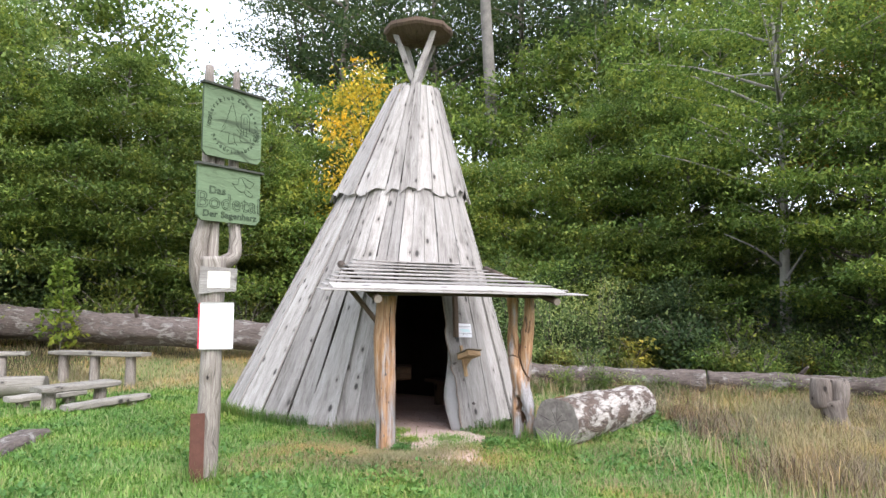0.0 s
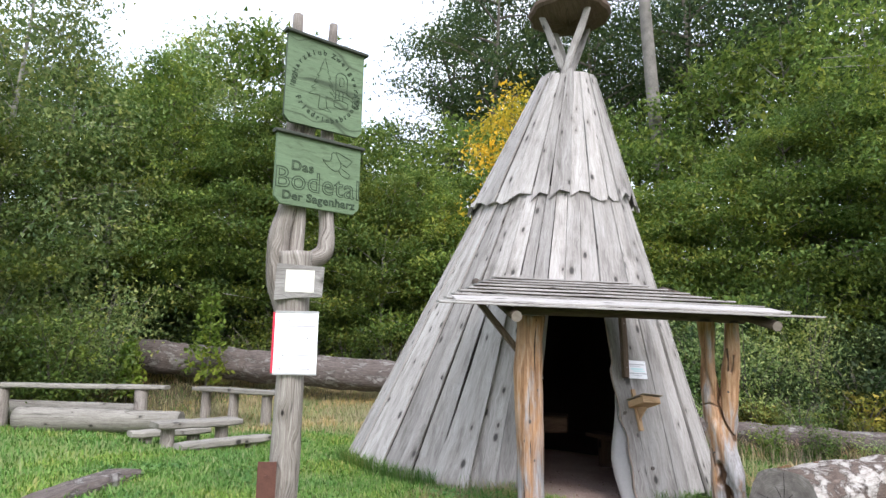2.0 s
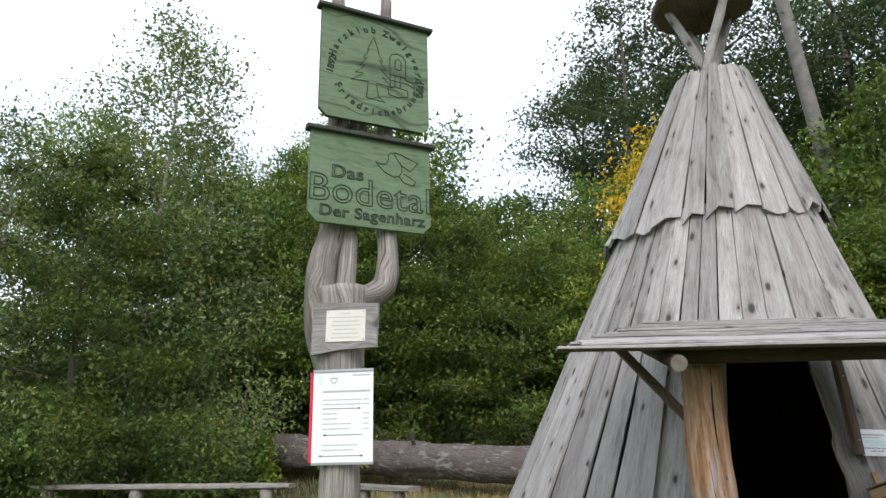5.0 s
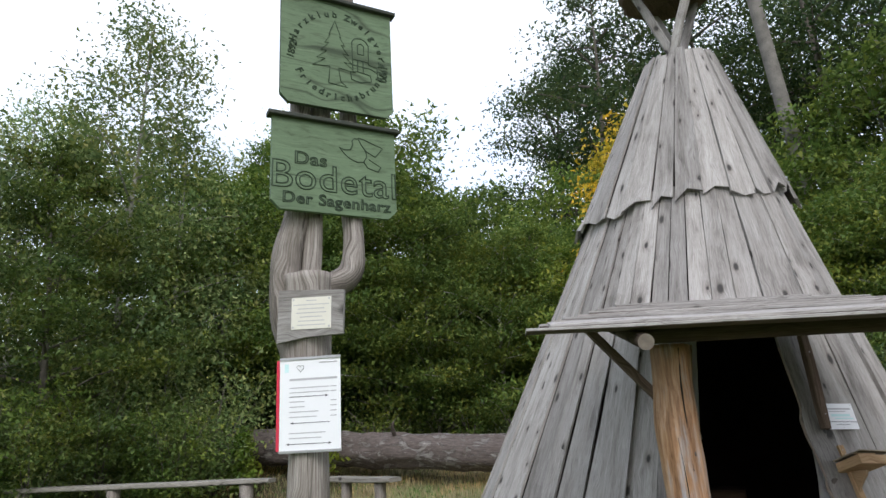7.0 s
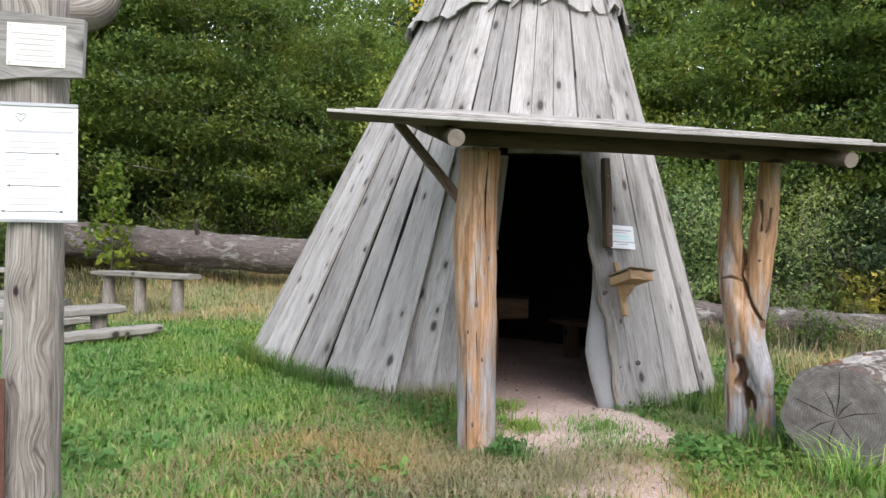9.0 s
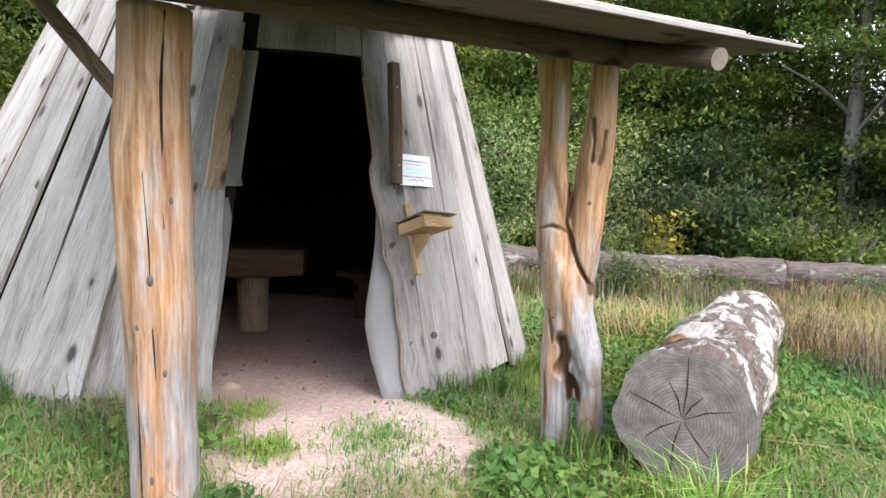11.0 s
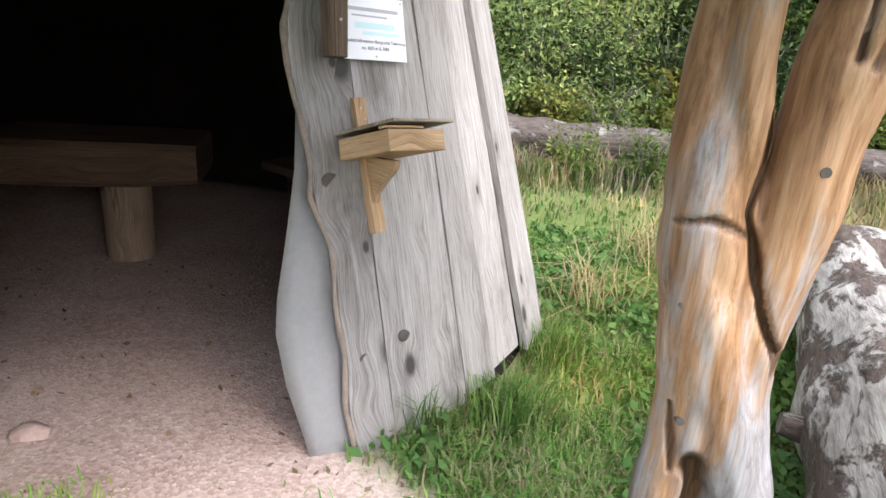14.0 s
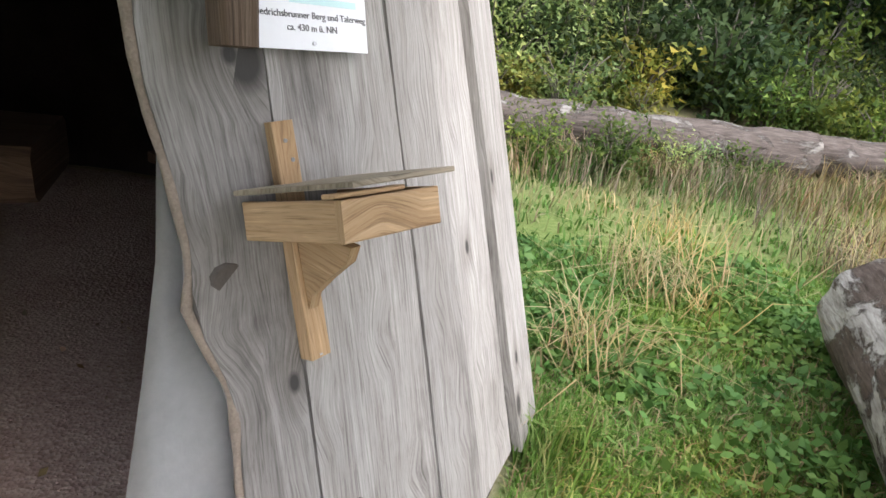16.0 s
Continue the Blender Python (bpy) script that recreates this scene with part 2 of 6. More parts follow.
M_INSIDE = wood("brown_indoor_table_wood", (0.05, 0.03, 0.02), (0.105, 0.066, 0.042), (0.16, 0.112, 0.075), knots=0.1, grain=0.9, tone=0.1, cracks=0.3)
M_FELT = plain("grey_felt_lining", (0.46, 0.468, 0.465), 0.95, vary=0.1, scale=3, bumpy=0.15)
M_INNER = plain("shade_dark_inner_shell", (0.035, 0.028, 0.023), 0.95, vary=0.4, scale=4, bumpy=0.3)
M_PAPER = plain("white_laminated_paper", (0.78, 0.79, 0.80), 0.35, vary=0.02, bumpy=0.0, spec=0.5)
M_RED = plain("red_edge_paint", (0.55, 0.03, 0.06), 0.5, vary=0.05, bumpy=0.0)
M_INK = plain("black_print", (0.12, 0.12, 0.125), 0.6, vary=0.05, bumpy=0.0)
M_INKGREY = plain("faint_grey_print", (0.42, 0.42, 0.43), 0.6, vary=0.1, bumpy=0.0)
M_INKBLUE = plain("faded_turquoise_print", (0.55, 0.76, 0.75), 0.6, vary=0.05, bumpy=0.0)
M_BEAM = wood("dark_old_beam", (0.03, 0.022, 0.016), (0.075, 0.055, 0.04), (0.13, 0.10, 0.075), knots=0.2, tone=0.05)
M_PLAQUE = plain("yellowed_plaque_sheet", (0.66, 0.64, 0.55), 0.4, vary=0.05, bumpy=0.0, spec=0.5)
M_RUST = plain("rusty_steel_plate", (0.12, 0.055, 0.04), 0.75, 0.3, vary=0.35, scale=9, bumpy=0.25)
M_KNOT = plain("dark_grey_knot", (0.10, 0.088, 0.078), 0.9, vary=0.3, scale=30, bumpy=0.2)
M_STEEL = plain("zinc_screw", (0.45, 0.45, 0.45), 0.4, 0.9, vary=0.1, bumpy=0)
M_GREEN = wood("faded_green_sign_paint", (0.105, 0.155, 0.088), (0.135, 0.198, 0.113), (0.168, 0.235, 0.14), knots=0.05, stain=0.45, grain=0.3, tone=0.08, bumpy=0.15, rough=0.7)
M_GROOVE = plain("dark_carved_groove", (0.045, 0.068, 0.042), 0.9, vary=0.2, bumpy=0)
M_DARKCAP = plain("dark_mossy_cap_board", (0.05, 0.055, 0.045), 0.9, vary=0.3, scale=12, bumpy=0.3)
M_CROWN = wood("dark_wet_disc_wood", (0.045, 0.03, 0.02), (0.10, 0.07, 0.05), (0.16, 0.12, 0.09), knots=0.1, tone=0.05)
M_STONE = plain("pale_stones", (0.42, 0.31, 0.27), 0.9, vary=0.4, scale=3, bumpy=0.3)
M_TRUNK = plain("grey_brown_tree_bark", (0.13, 0.115, 0.095), 0.95, vary=0.4, scale=4, bumpy=0.6)
M_PALETRUNK = plain("pale_smooth_bark", (0.27, 0.26, 0.23), 0.9, vary=0.3, scale=4, bumpy=0.3)
M_GREYTRUNK = plain("grey_pine_bark", (0.17, 0.16, 0.14), 0.95, vary=0.4, scale=3, bumpy=0.5)
M_BARKEDGE = plain("brown_waney_edge", (0.25, 0.205, 0.165), 0.9, vary=0.35, scale=12, bumpy=0.3)
M_LEAF = foliage("beech_leaves", [(0.061, 0.106, 0.022), (0.097, 0.157, 0.030), (0.144, 0.213, 0.040), (0.220, 0.281, 0.058)])
M_LEAFLIGHT = foliage("light_hazel_leaves", [(0.064, 0.112, 0.022), (0.098, 0.158, 0.028), (0.14, 0.20, 0.036), (0.22, 0.255, 0.05)])
M_LEAFDARK = foliage("dark_crown_leaves", [(0.028, 0.056, 0.022), (0.048, 0.083, 0.028), (0.068, 0.110, 0.034), (0.105, 0.148, 0.050)])
M_LEAFGREY = foliage("grey_green_birch_leaves", [(0.124, 0.195, 0.064), (0.179, 0.260, 0.084), (0.245, 0.325, 0.112), (0.361, 0.409, 0.154)])
M_LEAFYELLOW = foliage("yellow_autumn_leaves", [(0.36, 0.26, 0.02), (0.50, 0.38, 0.03), (0.62, 0.46, 0.04), (0.40, 0.36, 0.05)])
M_LEAFPALE = foliage("pale_yellowing_weed_leaves", [(0.12, 0.17, 0.03), (0.20, 0.23, 0.045), (0.30, 0.28, 0.06), (0.16, 0.20, 0.05)])
M_SAPLING = foliage("fresh_sapling_leaves", [(0.14, 0.24, 0.03), (0.20, 0.31, 0.04), (0.28, 0.38, 0.06), (0.22, 0.30, 0.05)])
M_LEAFORANGE = foliage("turning_orange_leaves", [(0.135, 0.149, 0.034), (0.270, 0.176, 0.034), (0.378, 0.230, 0.041), (0.162, 0.189, 0.041)])
M_GRASS = foliage("green_grass", [(0.075, 0.176, 0.027), (0.116, 0.250, 0.041), (0.176, 0.331, 0.067), (0.325, 0.367, 0.150)], 0.3)
M_DRY = foliage("dry_straw_grass", [(0.270, 0.216, 0.115), (0.405, 0.331, 0.182), (0.216, 0.230, 0.081), (0.351, 0.257, 0.162)], 0.3)
M_BROWNWEED = foliage("brown_withered_weeds", [(0.140, 0.098, 0.070), (0.238, 0.168, 0.119), (0.168, 0.140, 0.070), (0.308, 0.238, 0.168)], 0.2)
M_WEED = foliage("weed_leaves", [(0.068, 0.162, 0.034), (0.101, 0.223, 0.054), (0.149, 0.270, 0.068)], 0.3)


def ground_material():
    m, n, l, p = material("meadow_soil_and_gravel")
    geo = n.new("ShaderNodeNewGeometry")
    pos = geo.outputs["Position"]
    at = n.new("ShaderNodeAttribute")
    at.attribute_name = "bare"
    dry = n.new("ShaderNodeAttribute")
    dry.attribute_name = "dry"
    big = noise_tex(n, l, pos, 1.4, 5)
    fine = noise_tex(n, l, pos, 38, 5, 0.75)
    green = ramp(n, [(0.3, (0.07, 0.115, 0.028)), (0.5, (0.12, 0.185, 0.045)), (0.7, (0.19, 0.23, 0.085))])
    l.new(fine, green.inputs[0])
    straw = ramp(n, [(0.3, (0.17, 0.14, 0.075)), (0.55, (0.30, 0.25, 0.145)), (0.7, (0.42, 0.37, 0.24))])
    l.new(fine, straw.inputs[0])
    c = mixed(n, l, dry.outputs["Fac"], green.outputs[0], straw.outputs[0])
    lit = n.new("ShaderNodeAttribute")
    lit.attribute_name = "litter"
    leaf = ramp(n, [(0.3, (0.035, 0.028, 0.018)), (0.55, (0.075, 0.065, 0.035)), (0.7, (0.11, 0.10, 0.05))])
    l.new(fine, leaf.inputs[0])
    c = mixed(n, l, lit.outputs["Fac"], c, leaf.outputs[0])
    vor = n.new("ShaderNodeTexVoronoi")
    vor.inputs["Scale"].default_value = 70
    l.new(pos, vor.inputs["Vector"])
    grav = ramp(n, [(0.22, (0.33, 0.235, 0.195)), (0.40, (0.47, 0.355, 0.305)), (0.58, (0.60, 0.49, 0.43))])
    mixv = n.new("ShaderNodeMath")
    mixv.operation = "ADD"
    sc = n.new("ShaderNodeMath")
    sc.operation, sc.inputs[1].default_value = "MULTIPLY", 0.24
    sep = n.new("ShaderNodeSeparateColor")
    l.new(vor.outputs["Color"], sep.inputs[0])
    l.new(sep.outputs[0], sc.inputs[0])
    s2 = n.new("ShaderNodeMath")
    s2.operation, s2.inputs[1].default_value = "MULTIPLY", 0.6
    l.new(big, s2.inputs[0])
    l.new(sc.outputs[0], mixv.inputs[0])
    l.new(s2.outputs[0], mixv.inputs[1])
    l.new(mixv.outputs[0], grav.inputs[0])
    c = mixed(n, l, at.outputs["Fac"], c, grav.outputs[0])
    l.new(c, p.inputs["Base Color"])
    p.inputs["Roughness"].default_value = 0.95
    p.inputs["Specular IOR Level"].default_value = 0.15
    hsum = n.new("ShaderNodeMath")
    hsum.operation = "ADD"
    l.new(fine, hsum.inputs[0])
    l.new(vor.outputs["Distance"], hsum.inputs[1])
    bump(n, l, p, hsum.outputs[0], 0.4, 0.012)
    return m


def bark_log_material(name="patchy_bark_on_bleached_wood", bark_to=0.505, pale=1.0, grey=0.0):
    """Fallen trunk: patches of brown bark on bleached, peeled wood."""
    m, n, l, p = material(name)
    uv = n.new("ShaderNodeUVMap")
    uv.uv_map = "UVMap"
    a = noise_tex(n, l, mapped(n, l, uv.outputs[0], 3.3, 1.5, 1), 1.5, 9, 0.72, 0.5)
    f = noise_tex(n, l, mapped(n, l, uv.outputs[0], 34, 5, 1), 1.0, 5, 0.7)
    bark = ramp(n, [(0.3, (0.055, 0.036, 0.026)), (0.55, (0.14, 0.095, 0.07)), (0.75, (0.21, 0.16, 0.125))])
    for el in bark.color_ramp.elements:
        lum = sum(el.color[:3]) / 3
        el.color = (*[c + (lum * 1.15 - c) * grey for c in el.color[:3]], 1)
    l.new(f, bark.inputs[0])
    bare = ramp(n, [(0.3, (0.20 * pale, 0.175 * pale, 0.155 * pale)), (0.55, (0.48 * pale, 0.45 * pale, 0.41 * pale)), (0.75, (0.62 * pale, 0.6 * pale, 0.56 * pale))])
    l.new(f, bare.inputs[0])
    k = ramp(n, [(bark_to - 0.02, (0, 0, 0)), (bark_to + 0.03, (1, 1, 1))])
    l.new(a, k.inputs[0])
    c = mixed(n, l, k.outputs[0], bark.outputs[0], bare.outputs[0])
    l.new(c, p.inputs["Base Color"])
    p.inputs["Roughness"].default_value = 0.9
    p.inputs["Specular IOR Level"].default_value = 0.2
    h = n.new("ShaderNodeMath")
    h.operation, h.inputs[1].default_value = "SUBTRACT", 0
    l.new(f, h.inputs[0])
    sk = n.new("ShaderNodeMath")
    sk.operation, sk.inputs[1].default_value = "MULTIPLY", 1.2
    l.new(k.outputs[0], sk.inputs[0])
    l.new(sk.outputs[0], h.inputs[1])
    bump(n, l, p, h.outputs[0], 0.9, 0.012)
    return m


def sawn_end_material():
    """Grey sawn end grain with rings and radial cracks, centred on the UV origin."""
    m, n, l, p = material("grey_sawn_end_grain")
    uv = n.new("ShaderNodeUVMap")
    uv.uv_map = "UVMap"
    ln = n.new("ShaderNodeVectorMath")
    ln.operation = "LENGTH"
    l.new(uv.outputs[0], ln.inputs[0])
    w = noise_tex(n, l, uv.outputs[0], 6, 4)
    r = n.new("ShaderNodeMath")
    r.operation, r.inputs[1].default_value = "MULTIPLY_ADD", 0.06
    l.new(w, r.inputs[0])
    l.new(ln.outputs["Value"], r.inputs[2])
    s = n.new("ShaderNodeMath")
    s.operation, s.inputs[1].default_value = "MULTIPLY", 420
    l.new(r.outputs[0], s.inputs[0])
    sn = n.new("ShaderNodeMath")
    sn.operation = "SINE"
    l.new(s.outputs[0], sn.inputs[0])
    rm = n.new("ShaderNodeMapRange")
    rm.inputs[1].default_value, rm.inputs[2].default_value = -1, 1
    rm.inputs[3].default_value, rm.inputs[4].default_value = 0.44, 0.54
    l.new(sn.outputs[0], rm.inputs[0])
    bl = noise_tex(n, l, uv.outputs[0], 9, 5, 0.7)
    mm = n.new("ShaderNodeMath")
    mm.operation = "MULTIPLY"
    l.new(rm.outputs[0], mm.inputs[0])
    l.new(bl, mm.inputs[1])
    c = ramp(n, [(0.12, (0.06, 0.052, 0.045)), (0.26, (0.155, 0.14, 0.125)), (0.38, (0.27, 0.25, 0.23))])
    l.new(mm.outputs[0], c.inputs[0])
    l.new(c.outputs[0], p.inputs["Base Color"])
    p.inputs["Roughness"].default_value = 0.9
    bump(n, l, p, mm.outputs[0], 0.4, 0.006)
    return m


def fork_material():
    """Peeled wood: orange above, bleached silver below, grain along the stem, dark crumbling crevices."""
    m, n, l, p = material("peeled_orange_and_silver_wood")
    tc = n.new("ShaderNodeTexCoord")
    pos = tc.outputs["Object"]
    wave = n.new("ShaderNodeVectorMath")
    wave.operation = "MULTIPLY_ADD"
    wn_ = n.new("ShaderNodeTexNoise")
    wn_.inputs["Scale"].default_value, wn_.inputs["Detail"].default_value = 4.0, 2
    l.new(pos, wn_.inputs["Vector"])
    l.new(wn_.outputs["Color"], wave.inputs[0])
    wave.inputs[1].default_value = (0.03, 0.03, 0.0)
    l.new(pos, wave.inputs[2])
    fine = noise_tex(n, l, mapped(n, l, wave.outputs[0], 110, 110, 4), 1.0, 5, 0.7)
    streak = noise_tex(n, l, mapped(n, l, wave.outputs[0], 22, 22, 1.6), 1.0, 5, 0.65)
    blot = noise_tex(n, l, mapped(n, l, pos, 7, 7, 1.5), 1.0, 5, 0.6, 0.2)
    orange = ramp(n, [(0.28, (0.12, 0.058, 0.028)), (0.46, (0.33, 0.185, 0.092)), (0.62, (0.48, 0.31, 0.185)), (0.74, (0.56, 0.43, 0.31))])
    l.new(streak, orange.inputs[0])
    silver = ramp(n, [(0.28, (0.10, 0.09, 0.083)), (0.46, (0.215, 0.205, 0.20)), (0.66, (0.36, 0.355, 0.36))])
    l.new(streak, silver.inputs[0])
    sx = n.new("ShaderNodeSeparateXYZ")
    l.new(pos, sx.inputs[0])
    gr = n.new("ShaderNodeMapRange")
    gr.inputs[1].default_value, gr.inputs[2].default_value = 0.35, 1.1
    gr.inputs[3].default_value, gr.inputs[4].default_value = -0.13, -0.29
    l.new(sx.outputs[2], gr.inputs[0])
    up = n.new("ShaderNodeMath")
    up.operation = "ADD"
    l.new(blot, up.inputs[0])
    l.new(gr.outputs[0], up.inputs[1])
    pick = ramp(n, [(0.48, (0, 0, 0)), (0.64, (1, 1, 1))])
    grainy = n.new("ShaderNodeMath")
    grainy.operation, grainy.inputs[1].default_value = "MULTIPLY_ADD", 0.45
    l.new(streak, grainy.inputs[0])
    l.new(up.outputs[0], grainy.inputs[2])
    l.new(grainy.outputs[0], pick.inputs[0])
    c = mixed(n, l, pick.outputs[0], orange.outputs[0], silver.outputs[0])
    fr = ramp(n, [(0.34, (0.66, 0.63, 0.6)), (0.5, (1, 1, 1)), (0.68, (1.18, 1.18, 1.18))])
    l.new(fine, fr.inputs[0])
    c = mixed(n, l, 0.8, c, fr.outputs[0], "MULTIPLY")
    st = ramp(n, [(0.30, (0.45, 0.40, 0.36)), (0.43, (1, 1, 1))])
    l.new(noise_tex(n, l, mapped(n, l, pos, 16, 16, 5), 1.0, 6, 0.75), st.inputs[0])
    c = mixed(n, l, 0.8, c, st.outputs[0], "MULTIPLY")
    at = n.new("ShaderNodeAttribute")
    at.attribute_name = "crevice"
    cf = ramp(n, [(0.12, (0, 0, 0)), (0.65, (1, 1, 1))])
    l.new(at.outputs["Fac"], cf.inputs[0])
    rot = ramp(n, [(0.35, (0.03, 0.018, 0.01)), (0.6, (0.13, 0.07, 0.035))])
    l.new(fine, rot.inputs[0])
    c = mixed(n, l, cf.outputs[0], c, rot.outputs[0])
    l.new(c, p.inputs["Base Color"])
    p.inputs["Roughness"].default_value, p.inputs["Specular IOR Level"].default_value = 0.5, 0.35
    bump(n, l, p, streak, 0.5, 0.008)
    return m


M_FORK = fork_material()
M_GROUND, M_LOG, M_END = ground_material(), bark_log_material(bark_to=0.485, pale=0.9, grey=0.3), sawn_end_material()
M_OLDLOG = bark_log_material("old_grey_fallen_trunk", 0.545, 0.56, 0.5)
M_PALEEND = plain("pale_sawn_end", (0.18, 0.155, 0.125), 0.9, vary=0.35, scale=25, bumpy=0.3)
M_ROT = plain("orange_rotten_wood", (0.19, 0.10, 0.05), 0.95, vary=0.55, scale=22, bumpy=0.8)
M_CRACK = plain("dark_crack", (0.02, 0.017, 0.014), 1.0, vary=0.2, bumpy=0)


# ---- mesh helpers ----
def uv_layer(bm):
    return bm.loops.layers.uv.get("UVMap") or bm.loops.layers.uv.new("UVMap")


def part(name, bm, mat, parent=None, label="", smooth=False):
    me = bpy.data.meshes.new(name)
    bm.to_mesh(me)
    bm.free()
    for x in (mat if isinstance(mat, (list, tuple)) else [mat]):
        me.materials.append(x)
    if smooth:
        me.polygons.foreach_set("use_smooth", [True] * len(me.polygons))
    ob = new(name, me)
    if parent:
        ob.parent = parent
    return tagged(ob, label)


def from_arrays(name, verts, faces, mat, smooth=False):
    me = bpy.data.meshes.new(name)
    verts, faces = np.asarray(verts, "f"), np.asarray(faces, "i")
    nf, k = faces.shape
    me.vertices.add(len(verts))
    me.vertices.foreach_set("co", verts.ravel())
    me.loops.add(nf * k)
    me.loops.foreach_set("vertex_index", faces.ravel())
    me.polygons.add(nf)
    me.polygons.foreach_set("loop_start", np.arange(0, nf * k, k, dtype="i"))
    if smooth:
        me.polygons.foreach_set("use_smooth", np.ones(nf, bool))
    me.materials.append(mat)
    me.update(calc_edges=True)
    return me


def thing(name, at, label, category, group=""):
    e = new(name)
    e.location = at
    e.empty_display_size = 0.2
    return tagged(e, label, category, group)


def quad(bm, uvl, vs, uvs, mi=0):
    f = bm.faces.new(vs)
    f.material_index = mi
    for lp, c in zip(f.loops, uvs):
        lp[uvl].uv = c
    return f


def add_box(bm, m, sx, sy, sz, bevel=0.0, wob=0.0, rng=None, segs=1):
    """A board: x its length (grain), y its width, z its thickness; UV v runs along x."""
    uvl = uv_layer(bm)
    rings = []
    for i in range(segs + 1):
        x = -sx / 2 + sx * i / segs
        b = bevel if i in (0, segs) else 0
        dy, dz = ((rng.uniform(-wob, wob), rng.uniform(-wob, wob) * 0.5) if rng else (0, 0))
        hy, hz = sy / 2 - b * 0.5, sz / 2 - b * 0.5
        c = min(bevel, hy * 0.6, hz * 0.6) if bevel else 0
        pts = [(-hy + c, -hz), (hy - c, -hz), (hy, -hz + c), (hy, hz - c), (hy - c, hz), (-hy + c, hz), (-hy, hz - c), (-hy, -hz + c)] if c else [(-hy, -hz), (hy, -hz), (hy, hz), (-hy, hz)]
        rings.append([bm.verts.new(m @ Vector((x, y + dy, z + dz))) for y, z in pts])
    n = len(rings[0])
    per = [0.0]
    for j in range(n):
        per.append(per[-1] + (rings[0][j].co - rings[0][(j + 1) % n].co).length)
    for i in range(segs):
        v0, v1 = sx * i / segs, sx * (i + 1) / segs
        for j in range(n):
            k = (j + 1) % n
            quad(bm, uvl, (rings[i][j], rings[i][k], rings[i + 1][k], rings[i + 1][j]), ((per[j], v0), (per[j + 1], v0), (per[j + 1], v1), (per[j], v1)))
    for r, flip in ((rings[0], True), (rings[-1], False)):
        vs = r[::-1] if flip else r
        quad(bm, uvl, vs, [(0.13 * math.cos(a), 0.02 * math.sin(a)) for a in (2 * math.pi * q / n for q in range(n))])


def smooth_path(pts, n):
    """Catmull-Rom through (x, y, z, r) knots."""
    p = [np.array(q, float) for q in pts]
    p = [2 * p[0] - p[1], *p, 2 * p[-1] - p[-2]]
    out = []
    for i in range(1, len(p) - 2):
        for s in np.linspace(0, 1, n, endpoint=False):
            a, b, c, d = p[i - 1:i + 3]
            out.append(0.5 * (2 * b + (c - a) * s + (2 * a - 5 * b + 4 * c - d) * s * s + (3 * b - a - 3 * c + d) * s ** 3))
    out.append(p[-2])
    return out


def add_limb(bm, pts, seg=10, n=4, rough=0.06, freq=3.0, seed=0.0, end_mat=0, oval=1.0, ridges=0.0):
    """A knotty round limb through knots (x, y, z, radius), with closed ends."""
    uvl = uv_layer(bm)
    path = smooth_path(pts, n)
    rings, length = [], [0.0]
    up = Vector((0, 0, 1))
    ref = None
    for i, q in enumerate(path):
        a, b = path[max(i - 1, 0)], path[min(i + 1, len(path) - 1)]
        d = Vector((b - a)[:3]).normalized()
        if ref is None:
            ref = Vector((1, 0, 0)) if abs(d.z) > 0.8 else up
        ref = (ref - d * ref.dot(d)).normalized()
        s = d.cross(ref)
        c = Vector(q[:3])
        ring = []
        for j in range(seg):
            t = 2 * math.pi * j / seg
            v = ref * math.cos(t) + s * math.sin(t) * oval
            w = 1 + rough * 2 * noise.noise((c + v * q[3] * 2) * freq + Vector((seed, seed, 0)))
            if ridges:
                w += ridges * noise.noise(Vector((math.cos(t) * 3.5 + seed, math.sin(t) * 3.5, c.length * 0.7)))
            ring.append(bm.verts.new(c + v * max(q[3], 0.002) * w))
        rings.append(ring)
        if i:
            length.append(length[-1] + float(np.linalg.norm((q - path[i - 1])[:3])))
    r = sum(q[3] for q in path) / len(path)
    for i in range(len(rings) - 1):
        for j in range(seg):
            k = (j + 1) % seg
            u0, u1 = 2 * math.pi * r * j / seg, 2 * math.pi * r * (j + 1) / seg
            f = quad(bm, uvl, (rings[i][j], rings[i][k], rings[i + 1][k], rings[i + 1][j]), ((u0, length[i]), (u1, length[i]), (u1, length[i + 1]), (u0, length[i + 1])))
            f.smooth = True
    for ring, r, flip in ((rings[0], path[0][3], True), (rings[-1], path[-1][3], False)):
        uvs = [(r * math.cos(2 * math.pi * j / seg), r * math.sin(2 * math.pi * j / seg)) for j in range(seg)]
        quad(bm, uvl, ring[::-1] if flip else ring, uvs[::-1] if flip else uvs, end_mat)


def limb(name, pts, mat, parent=None, label="", **kw):
    bm = bmesh.new()
    add_limb(bm, pts, **kw)
    return part(name, bm, mat, parent, label)


def board(name, a, b, width, thick, mat, parent=None, label="", face=(0, 0, 1), bevel=0.004, wob=0.0, seed=0, segs=4):
    """A board from a to b whose broad face looks towards `face`."""
    a, b = Vector(a), Vector(b)
    x = (b - a).normalized()
    z = Vector(face)
    z = (z - x * z.dot(x)).normalized()
    y = z.cross(x)
    m = Matrix((x, y, z)).transposed().to_4x4()
    m.translation = (a + b) / 2
    bm = bmesh.new()
    add_box(bm, m, (b - a).length, width, thick, bevel, wob, random.Random(seed), segs if wob else 1)
    return part(name, bm, mat, parent, label)


# ---- the lie of the land ----
def smoothstep(a, b, x):
    t = min(1, max(0, (x - a) / (b - a)))
    return t * t * (3 - 2 * t)


